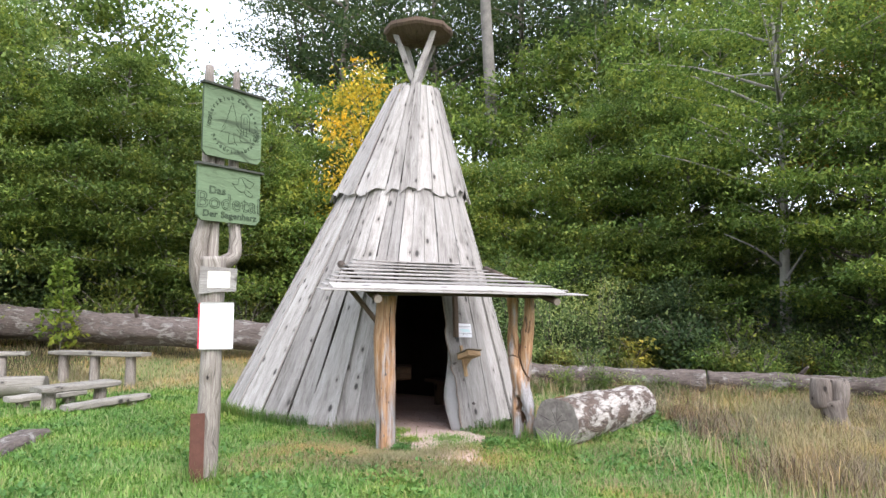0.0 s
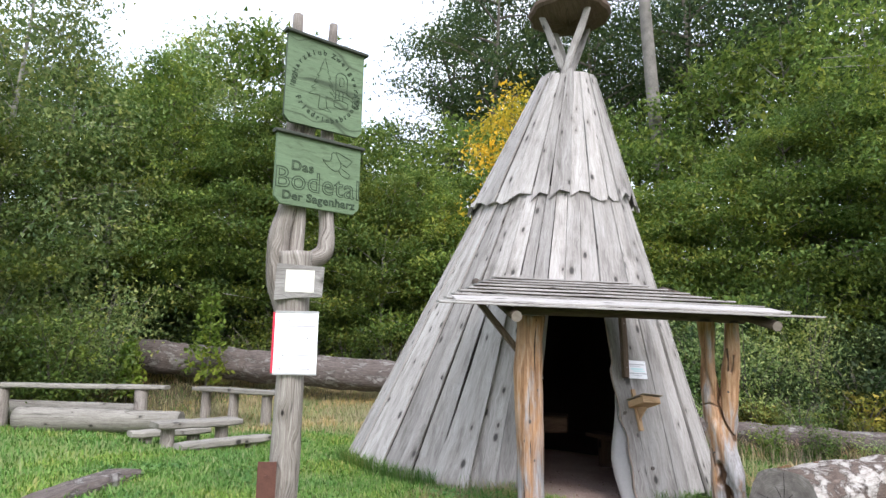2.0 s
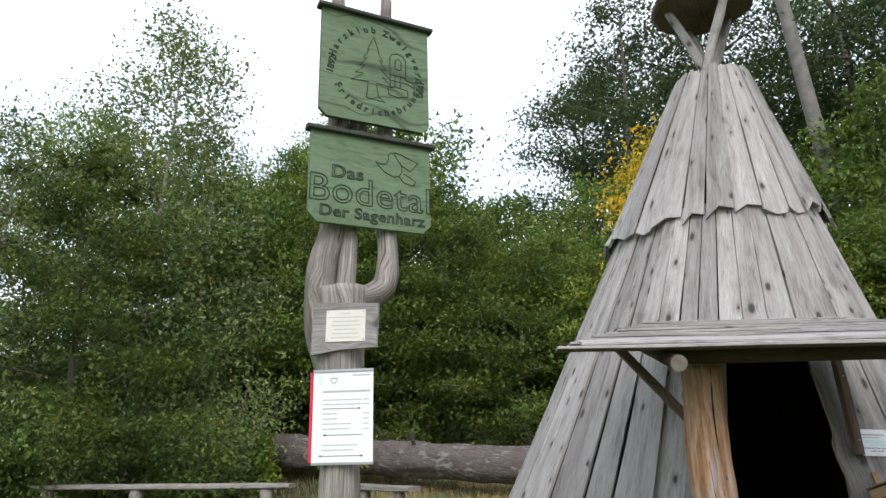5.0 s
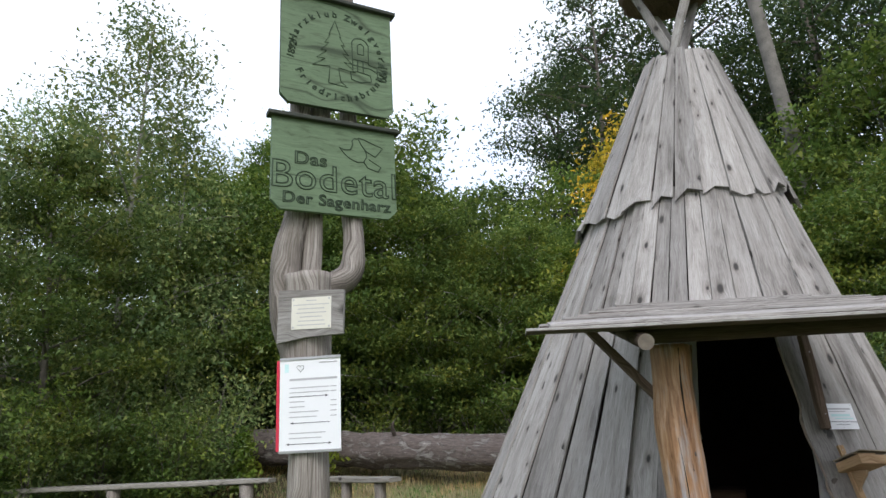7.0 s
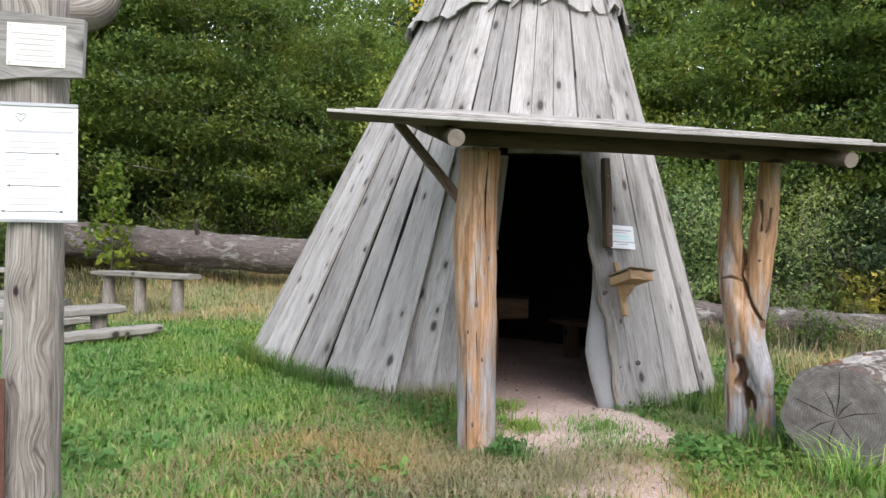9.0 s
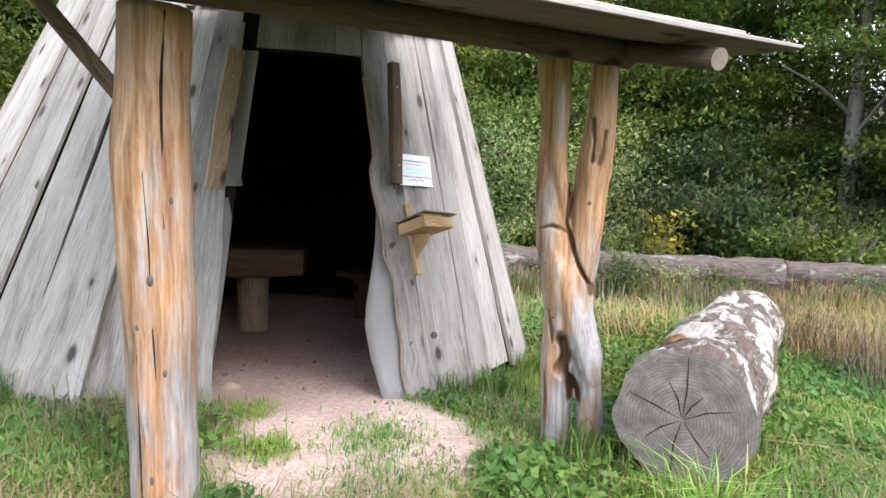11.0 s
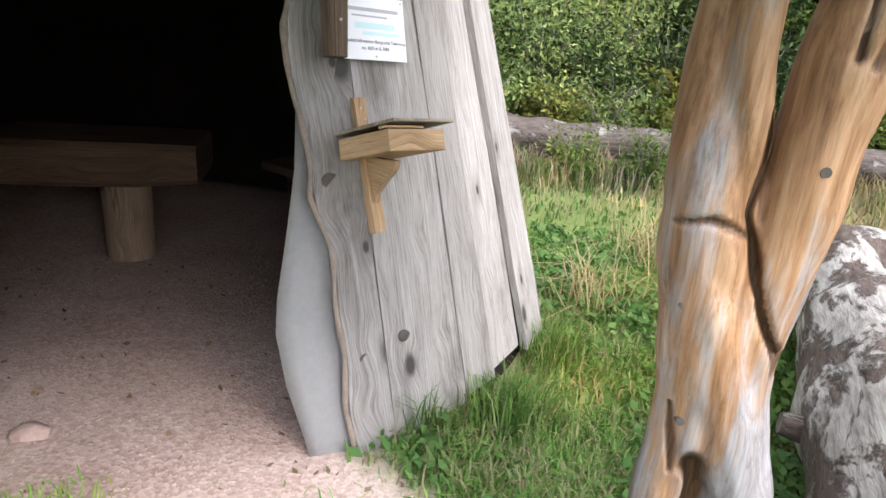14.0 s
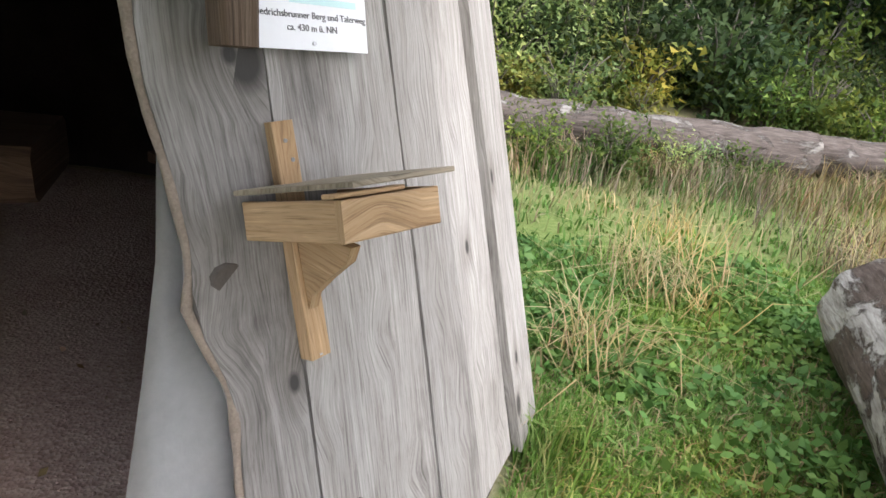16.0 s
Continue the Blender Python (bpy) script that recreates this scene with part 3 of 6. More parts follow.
def ground_z(x, y):
    xx, yy = max(-5.5, min(8, x)), max(-6, min(11.5, y))
    z = -0.005 - 0.023 * xx - 0.038 * yy
    z += 0.13 * (max(0, min(y, 21) - 14.3)) + 0.03 * max(0, min(y, 60) - 21)
    z += 0.09 * max(0, min(-x, 18) - 9) * smoothstep(13.6, 16.2, y)
    z -= 0.16 * smoothstep(6.5, 9.5, -x) * smoothstep(9.0, 12.0, y) * (1 - smoothstep(14.0, 15.6, y))
    z += 0.02 * math.exp(-((x + 1.8) ** 2 + (y - 7.0) ** 2) / 1.4) - 0.075 * math.exp(-((x + 1.8) ** 2 + (y - 8.1) ** 2) / 0.5)
    z -= 0.06 * math.exp(-((x + 0.1) ** 2 + (y - 10.0) ** 2) / 1.2)
    z += 0.16 * max(0, min(math.hypot(x, y - 4), 90) - 27)
    if abs(x) < 40 and abs(y) < 40:
        z += 0.035 * noise.noise(Vector((x * 0.9, y * 0.9, 0.3)))
    return z


HUT_X, HUT_Y, HUT_R, TOP_X, TOP_Y, TOP_R, OVAL = -2.71, 11.166, 2.541, -1.988, 11.151, 0.303, 0.787


def cone(theta, z, off=0.0):
    """A place on the hut's leaning cone: degrees round it, height, distance outwards."""
    k = (z + 0.3) / 5.5
    r = HUT_R + k * (TOP_R - HUT_R) + off
    t = radians(theta)
    return Vector((HUT_X + k * (TOP_X - HUT_X) + r * math.cos(t), HUT_Y + k * (TOP_Y - HUT_Y) + OVAL * r * math.sin(t), z))


def seg_dist(x, y, ax, ay, bx, by):
    dx, dy = bx - ax, by - ay
    t = max(0, min(1, ((x - ax) * dx + (y - ay) * dy) / (dx * dx + dy * dy)))
    return math.hypot(x - ax - t * dx, y - ay - t * dy)


def bare_at(x, y):
    """How bare and gravelly the ground is: the hut's floor and the path out of its door."""
    w = 0.3 * noise.noise(Vector((x * 1.6, y * 1.6, 5))) + 0.12 * noise.noise(Vector((x * 5, y * 5, 9)))
    inside = 1.0 - math.hypot((x - HUT_X - 0.05) / (HUT_R - 0.05), (y - HUT_Y) / (HUT_R * OVAL - 0.05))
    d = min(seg_dist(x, y, -1.65, 9.7, -1.2, 8.7) - 0.80, seg_dist(x, y, -1.2, 8.7, -1.02, 7.7) - 0.62)
    return max(smoothstep(-0.02, 0.04, inside), 1 - smoothstep(-0.28, 0.22, d + w))


def dry_at(x, y):
    """How dry the grass is: straw round the posts, withered stretches to the east and under the edge of the wood."""
    n1 = 0.5 + 0.9 * noise.noise(Vector((x * 0.7, y * 0.7, 2)))
    east = smoothstep(1.6, 4.2, x + 0.12 * (10 - y)) * smoothstep(3.5, 6.0, y)
    back = smoothstep(11.5, 14, y) * (0.8 - 0.4 * smoothstep(-3, 0, x) * (1 - smoothstep(14.3, 16, y)))
    worn = math.exp(-((x + 1.6) ** 2 / 1.0 + (y - 7.45) ** 2 / 0.45)) * 1.0
    return max(0, min(1, max(east * (0.5 + 0.7 * n1), back * (0.4 + n1 * 0.8), worn, 0.16 * n1)))


def graded(lo, hi, a, b, fine):
    inner = np.arange(a, b + 1e-6, fine)
    out = []
    step, x = fine, b
    while x < hi:
        step *= 1.22
        x += step
        out.append(min(x, hi))
    left = []
    step, x = fine, a
    while x > lo:
        step *= 1.22
        x -= step
        left.append(max(x, lo))
    return np.array(left[::-1] + list(inner) + out)


def build_ground():
    xs, ys = graded(-1500, 1500, -9, 6, 0.09), graded(-1500, 1500, 2.0, 13.5, 0.09)
    nx, ny = len(xs), len(ys)
    verts = [(x, y, ground_z(x, y)) for y in ys for x in xs]
    i = np.arange((ny - 1) * nx).reshape(ny - 1, nx)[:, :-1].ravel()
    me = from_arrays("ground", verts, np.stack([i, i + 1, i + nx + 1, i + nx], 1), M_GROUND, True)
    for nm, fn in (("bare", bare_at), ("dry", dry_at), ("litter", lambda x, y: smoothstep(14.8, 17.0, math.hypot(x + 0.7, y - 3) + 0.8 * noise.noise(Vector((x, y, 3)))) if y > 6 else 0.0)):
        at = me.attributes.new(nm, "FLOAT", "POINT")
        at.data.foreach_set("value", np.array([fn(v[0], v[1]) if -25 < v[0] < 25 and -10 < v[1] < 35 else {"bare": 0.0, "dry": 0.4, "litter": 1.0}[nm] for v in verts], "f"))
    tagged(new("ground", me), "grassy clearing with a bare reddish gravel path", "ground", kind="structure")


build_ground()


# ---- the plank hut ----
hut = thing("conical_hut", (HUT_X, HUT_Y, -0.35), "tall conical charcoal burner's hut of weathered grey planks", "hut")
H_OFF = Matrix.Translation((-HUT_X, -HUT_Y, 0.35))


def to_hut(ob):
    ob.parent = hut
    ob.matrix_parent_inverse = H_OFF
    return ob


def plank(t0, t1, z0, z1, off, rng, left=None, right=None, tip=0.0, rows=9, mat=None, thick=0.032, tilt=0.0, name="plank"):
    """One plank of the cone between two angles; its edges waver, its foot may be cut to a point."""
    bm = bmesh.new()
    uvl = uv_layer(bm)
    rings = []
    s1, s2 = rng.uniform(0, 50), rng.uniform(0, 50)
    for i in range(rows + 1):
        f = i / rows
        z = z0 + (z1 - z0) * f
        w = 0.05 * abs(t1 - t0)
        a = left(z) if left else t0 + w * noise.noise(Vector((z * 1.3, s1, 0)))
        b = right(z) if right else t1 + w * noise.noise(Vector((z * 1.3, s2, 0)))
        row = []
        for d in (off, off - thick):
            for q, j in ((a, 0), (0.5 * (a + b), 1), (b, 2)):
                zz = z
                if i == 0:
                    zz += (tip if j == 1 else -tip * 0.25 if j == 0 else tip * 0.6)
                dd = d + tilt * (j - 1) + 0.006 * noise.noise(Vector((z * 1.1, s1 + j, 3)))
                row.append(bm.verts.new(cone(q, zz, dd)))
        # flat across: the middle lies on the chord
        for k in (0, 3):
            mid = (row[k].co + row[k + 2].co) / 2
            row[k + 1].co = Vector((mid.x, mid.y, row[k + 1].co.z))
        rings.append(row)
    wid = (rings[0][0].co - rings[0][2].co).length
    ln = (rings[0][0].co - rings[-1][0].co).length
    order = [0, 1, 2, 5, 4, 3]
    us = [0, wid / 2, wid, wid + thick, 1.5 * wid, 2 * wid, 2 * wid + thick]
    for i in range(rows):
        for j in range(6):
            a, b = order[j], order[(j + 1) % 6]
            v0, v1 = ln * i / rows, ln * (i + 1) / rows
            quad(bm, uvl, (rings[i][a], rings[i][b], rings[i + 1][b], rings[i + 1][a]), ((us[j], v0), (us[j + 1], v0), (us[j + 1], v1), (us[j], v1)))
    for r in (rings[0], rings[-1]):
        for q in ((0, 1, 4, 3), (1, 2, 5, 4)):
            quad(bm, uvl, [r[x] for x in q], ((0, 0), (0.1, 0), (0.1, 0.03), (0, 0.03)))
    bmesh.ops.recalc_face_normals(bm, faces=bm.faces)
    return to_hut(part(name, bm, mat or M_PLANK))


def table_of(pairs):
    zs, ts = [p[0] for p in pairs], [p[1] for p in pairs]
    return lambda z: float(np.interp(z, zs, ts))


WAVY = table_of([(-0.45, -47.6), (-0.2, -48.4), (-0.02, -48.0), (0.14, -48.5), (0.33, -48.2), (0.43, -49.2), (0.52, -50.1), (0.6, -49.6), (0.75, -50.2), (0.92, -51.2), (1.05, -51.3), (1.15, -50.3), (1.7, -51.5)])


def build_hut():
    rng = random.Random(5)

    def foot(t):
        q = cone(t, -0.32)
        return ground_z(q.x, q.y) + 0.01
    # long side planks, from the ground up under the top skirt
    seams = [-152.5, -146, -138, -129.6, -122, -115, -109.7, -102]
    for i, (a, b) in enumerate(zip(seams, seams[1:])):
        plank(a + 0.3, b - 0.3, foot((a + b) / 2), 3.42, 0.0 + 0.03 * (i % 2), rng, tilt=rng.uniform(-0.008, 0.008))
    # left of the door; the first flares out at its foot
    plank(-102.4, -91.6, foot(-97) - 0.02, 2.2, 0.06, rng, tilt=0.02, left=table_of([(-0.4, -103.5), (-0.1, -102.6), (0.3, -101.2), (1.2, -100.5), (2.2, -101)]))
    plank(-92.2, -84.9, foot(-88) + 0.02, 2.2, 0.015, rng)
    plank(-84.7, -79.2, foot(-82) + 0.03, 2.2, 0.03, rng)
    plank(-79.6, -75.6, foot(-77) + 0.0, 1.95, 0.05, rng, right=table_of([(-0.4, -75.4), (0, -76.2), (0.5, -76.6), (0.9, -77.8), (1.9, -78.5)]))
    # over the door
    for a, b in ((-75.5, -67.5), (-67.5, -58), (-58, -50.5)):
        plank(a, b, 1.80, 2.25, 0.0, rng, rows=3)
    # right of the door
    plank(-48, -43.9, -0.40, 2.2, 0.008, rng, left=WAVY, right=table_of([(-0.4, -43.9), (2.2, -45.2)]), rows=30)
    plank(-43.7, -33.9, -0.40, 2.2, 0.0, rng, left=table_of([(-0.4, -43.6), (2.2, -44.9)]), tip=0.02)
    plank(-33.7, -28.3, -0.36, 2.2, 0.004, rng)
    plank(-28.1, -20.6, -0.33, 2.2, 0.0, rng)
    plank(-19.2, -12.2, -0.38, 3.42, 0.03, rng, tilt=0.012)
    plank(-11.6, -4.5, -0.42, 3.42, 0.02, rng, tilt=-0.01)
    # round the back
    t = -4.3
    while t < 206.5:
        w = min(rng.uniform(6.5, 9.5), 207.5 - t)
        plank(t + 0.2, t + w - 0.2, foot(t + w / 2), 3.42, 0.02 * (rng.random() < 0.5), rng, rows=5)
        t += w
    # middle tier over the porch roof
    cuts = [-103.5, -97, -89.5, -83.5, -77, -69.5, -62, -53, -46, -38, -29, -21.5]
    for i, (a, b) in enumerate(zip(cuts, cuts[1:])):
        plank(a + 0.24, b - 0.24, 2.04 + rng.uniform(-0.04, 0.04), 3.42, 0.055 + 0.014 * (i % 2), rng, tilt=rng.uniform(-0.01, 0.012))
    # top skirt with its uneven lower edge
    t = -180.0
    i = 0
    while t < 179:
        w = min(rng.uniform(9.5, 17), 180 - t)
        plank(t + 0.35, t + w - 0.35, 3.27 + rng.uniform(-0.05, 0.03), 5.22 + rng.uniform(-0.03, 0.06), 0.11 + 0.016 * (i % 2), rng, tip=rng.choice((0.09, 0.06, -0.05, 0.1)), tilt=rng.uniform(-0.012, 0.012))
        t += w
        i += 1
    # added shell, closes the cone to light, coloured dark for shade, open at door
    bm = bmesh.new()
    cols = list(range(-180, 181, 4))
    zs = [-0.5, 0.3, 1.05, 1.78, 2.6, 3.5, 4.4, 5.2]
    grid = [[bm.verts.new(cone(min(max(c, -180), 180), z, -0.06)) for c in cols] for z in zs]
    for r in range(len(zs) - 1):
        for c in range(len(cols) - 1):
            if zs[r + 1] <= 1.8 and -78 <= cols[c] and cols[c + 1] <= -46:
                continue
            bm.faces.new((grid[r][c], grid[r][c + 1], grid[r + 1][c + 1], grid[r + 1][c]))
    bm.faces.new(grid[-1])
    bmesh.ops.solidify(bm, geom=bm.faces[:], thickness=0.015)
    to_hut(part("inner_boarding", bm, M_INNER, None, "added dark shell behind the planks, coloured as shade"))


def felt(name, rows, off, label):
    """A strip of felt on the cone from rows of (height, from degrees, to degrees)."""
    bm = bmesh.new()
    n = 6
    grid = []
    for i, (z, a, b) in enumerate(rows):
        grid.append([bm.verts.new(cone(a + (b - a) * j / n, z, off + 0.012 * math.sin(z * 5 + j * 1.3))) for j in range(n + 1)])
    for i in range(len(rows) - 1):
        for j in range(n):
            bm.faces.new((grid[i][j], grid[i][j + 1], grid[i + 1][j + 1], grid[i + 1][j])).smooth = True
    bmesh.ops.solidify(bm, geom=bm.faces[:], thickness=0.006)
    return to_hut(part(name, bm, M_FELT, None, label))


build_hut()
to_hut(limb("waney_edge", [(*cone(WAVY(z) - 0.05, z, -0.008), 0.0105) for z in np.arange(-0.38, 1.72, 0.06)], M_BARKEDGE, None, "brown waney edge of the plank", seg=8, n=2, rough=0.25, freq=12))
for th, kz, kr in ((-46.3, -0.05, 0.019), (-41.4, -0.02, 0.024), (-48.0, 0.565, 0.027)):
    q = [cone(th, kz, o) for o in (-0.02, 0.005)]
    to_hut(limb("knot", [(*q[0], kr), (*q[1], kr * 0.9)], M_KNOT, None, "dark round knot", seg=10, n=1, rough=0.08, oval=1.25))
felt("felt_lining", [(-0.44, -51.2, -44), (-0.3, -51.9, -44), (-0.1, -53.2, -44), (0.08, -53.9, -44), (0.2, -53.6, -44), (0.4, -52.3, -44), (0.6, -50.9, -44), (0.8, -50.0, -45), (0.95, -49.5, -46)], -0.045, "grey felt lining showing at the door")
felt("felt_lining", [(-0.3, -80, -76.2), (0.1, -80, -75.9), (0.5, -80, -75.9), (0.74, -80, -76.0), (0.86, -80, -77.0)], -0.02, "grey felt lining showing at the door")
felt("felt_lining", [(0.93, -80, -74.9), (0.99, -80, -75.4), (1.3, -80, -75.3), (1.78, -80, -75.0)], -0.035, "grey felt lining showing at the door")


# porch: boards, beam, brace, posts
R_A, R_U, R_N = Vector((-2.311, 7.038, 1.60)), Vector((0.888, 0.46, -0.017)), Vector((-0.46, 0.888, 0.225))
porch = thing("porch_roof", (-1.0, 8.6, -0.4), "sloping porch roof of overlapping weathered boards on a round beam", "roof")
P_OFF = Matrix.Translation((1.0, -8.6, 0.4))


def on_porch(ob):
    ob.parent = porch
    ob.matrix_parent_inverse = P_OFF
    return ob


def build_porch():
    lefts = [0.0, 0.09, 0.19, 0.28, 0.40, 0.52, 0.62, 0.74, 0.86]
    rights = [3.42, 3.29, 3.19, 3.06, 2.94, 2.84, 2.72, 2.62, 2.52]
    n = R_N.normalized()
    up = R_U.cross(n).normalized()
    for i in range(9):
        c = R_A + R_N * (0.262 * i + 0.16)
        a, b = c + R_U * lefts[i], c + R_U * rights[i]
        face = up + n * 0.15
        lift = up * 0.022
        on_porch(board("roof_board", a + lift, b + lift, 0.33, 0.022, M_ROOF, face=face, wob=0.006, seed=i, segs=6))
    c = R_A + R_N * 0.195 + up * 0.058
    on_porch(board("roof_board", c + R_U * 0.14, c + R_U * 3.12, 0.32, 0.022, M_ROOF, face=up + n * 0.03, wob=0.006, seed=31, segs=6))
    on_porch(limb("beam", [(-1.945, 7.893, 1.646, 0.06), (-0.693, 8.56, 1.637, 0.066), (0.09, 8.965, 1.615, 0.07)], [M_BEAM, M_PALEEND], label="round dark wooden beam", end_mat=1, rough=0.03, seg=14))
    # downward faces: unweathered brown, darkened further for the shade under the roof
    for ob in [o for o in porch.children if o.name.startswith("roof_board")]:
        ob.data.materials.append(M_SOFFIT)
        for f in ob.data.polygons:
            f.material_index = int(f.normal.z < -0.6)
    for u, w in ((0.66, 0.0), (1.7, 1.05), (3.0, 0.03)):
        c = [R_A + R_U * u + R_N * k - up * 0.052 for k in (w, 0.5 * w + 1.15, 2.3)]
        on_porch(limb("rafter", [(*q, r) for q, r in zip(c, (0.046, 0.05, 0.052))], [M_BEAM, M_PALEEND], label="round rafter with a pale sawn end", end_mat=1, rough=0.05, seg=14))
    on_porch(board("brace", (-2.355, 8.068, 1.777), (-1.863, 8.08, 1.192), 0.058, 0.07, M_LATHDARK, face=(0.5, -0.87, 0), label="slanting dark brace"))


build_porch()

porch_post = thing("porch_post", (-1.78, 8.08, ground_z(-1.78, 8.08)), "thick peeled orange-brown tree trunk porch post", "post")
PP_OFF = Matrix.Translation(-porch_post.location)
POST_ROWS = [(-1.781, 8.08, -0.656, 0.124), (-1.793, 8.08, -0.048, 0.121), (-1.799, 8.08, 0.42, 0.126), (-1.811, 8.08, 0.83, 0.133), (-1.817, 8.08, 1.064, 0.136), (-1.805, 8.086, 1.298, 0.125), (-1.793, 8.092, 1.578, 0.124)]
ob = limb("trunk", POST_ROWS, [M_FORK, M_PALEEND], seg=32, n=9, rough=0.035, freq=5.0, ridges=0.07, end_mat=1)
ob.parent, ob.matrix_parent_inverse = porch_post, PP_OFF


def post_seam(name, label, turn, rows, mat):
    """A thin strip on the post's skin: rows of (height, drift in degrees, radius)."""
    pts = []
    for z, drift, r in rows:
        x, y, k = (float(np.interp(z, [q[2] for q in POST_ROWS], [q[i] for q in POST_ROWS])) for i in (0, 1, 3))
        t = radians(turn + drift)
        pts.append((x + (k - 0.002) * math.cos(t), y + (k - 0.002) * math.sin(t), z, r))
    o = limb(name, pts, mat, label=label, seg=6, n=4, rough=0.3, freq=9)
    o.parent, o.matrix_parent_inverse = porch_post, PP_OFF


post_seam("crack", "long dark drying crack", -52, [(1.55, 0, 0.005), (1.3, -2, 0.006), (1.0, 1, 0.004), (0.8, 0, 0.002)], M_CRACK)
post_seam("crack", "long dark drying crack", -78, [(1.0, 0, 0.0015), (0.75, 3, 0.003), (0.45, 2, 0.003), (0.2, 5, 0.0015)], M_CRACK)
post_seam("crack", "long dark drying crack", -105, [(0.35, 0, 0.0015), (0.0, -3, 0.003), (-0.4, -2, 0.0025)], M_CRACK)
for turn, z, r in ((-75, 0.62, 0.02), (-100, 0.45, 0.014), (-60, 0.28, 0.013), (-88, -0.12, 0.016), (-40, 0.9, 0.014)):
    post_seam("knot", "dark branch knot", turn, [(z + r, 0, r * 0.3), (z, 0, r * 0.6), (z - r, 0, r * 0.3)], M_KNOT)

# forked post: stems that grow into one another, carved by crevices
forked = thing("forked_porch_post", (-0.13, 8.99, ground_z(-0.13, 8.99)), "gnarled forked porch post, orange wood bleached silver below", "post")
F_T, F_R = Vector((-0.25, -0.97, 0)).normalized(), Vector((0.97, -0.25, 0)).normalized()
FORK_STEMS = (
    [(-0.65, -0.045, 0, 0.072), (-0.2, -0.05, 0, 0.075), (0.07, -0.05, 0, 0.088), (0.25, -0.032, 0, 0.094), (0.4, -0.034, 0, 0.098), (0.6, -0.062, 0, 0.1), (0.75, -0.088, 0, 0.096), (0.88, -0.108, 0, 0.082), (1.1, -0.14, -0.01, 0.056), (1.3, -0.136, -0.02, 0.047), (1.6, -0.165, -0.02, 0.055)],
    [(-0.65, 0.12, 0, 0.066), (-0.2, 0.12, 0, 0.068), (0.02, 0.09, 0, 0.075), (0.14, 0.085, 0.01, 0.08), (0.27, 0.06, 0, 0.078), (0.45, 0.032, -0.01, 0.076), (0.65, 0.048, -0.01, 0.084), (0.8, 0.06, 0, 0.082), (0.95, 0.07, 0, 0.083), (1.12, 0.092, 0, 0.085), (1.3, 0.108, 0, 0.074), (1.45, 0.115, 0, 0.068), (1.6, 0.112, 0, 0.062)],
    [(0.8, -0.045, 0.035, 0.028), (0.95, -0.058, 0.045, 0.037), (1.1, -0.085, 0.04, 0.043), (1.3, -0.085, 0.025, 0.043), (1.6, -0.085, 0.0, 0.047)],
    [(0.72, -0.10, 0.05, 0.045), (0.55, -0.05, 0.06, 0.056), (0.38, 0.0, 0.062, 0.056), (0.22, 0.06, 0.055, 0.058), (0.1, 0.10, 0.042, 0.062), (0.0, 0.115, 0.02, 0.056)])
# crevices: half width, depth, then (height, sideways) along each
FORK_CUTS = (
    (0.0095, 0.032, [(1.02, -0.022), (0.9, -0.02), (0.8, -0.032), (0.73, -0.008), (0.6, 0.035), (0.5, 0.085)]),
    (0.0085, 0.014, [(0.77, -0.16), (0.785, -0.10), (0.775, -0.06), (0.755, -0.02)]),
    (0.034, 0.06, [(0.2, -0.03), (0.1, -0.012), (0.02, 0.02), (-0.08, 0.035)]),
    (0.014, 0.03, [(-0.08, 0.035), (-0.5, 0.04)]),
    (0.009, 0.02, [(1.3, 0.075), (1.2, 0.085), (1.1, 0.08)]),
    (0.011, 0.014, [(1.24, 0.135), (1.15, 0.125), (1.09, 0.11)]),
    (0.016, 0.02, [(0.49, 0.095), (0.455, 0.10)]),
    (0.010, 0.014, [(0.36, -0.1), (0.28, -0.085), (0.2, -0.075)]),
    (0.008, 0.01, [(0.05, -0.11), (-0.1, -0.1), (-0.4, -0.105)]))


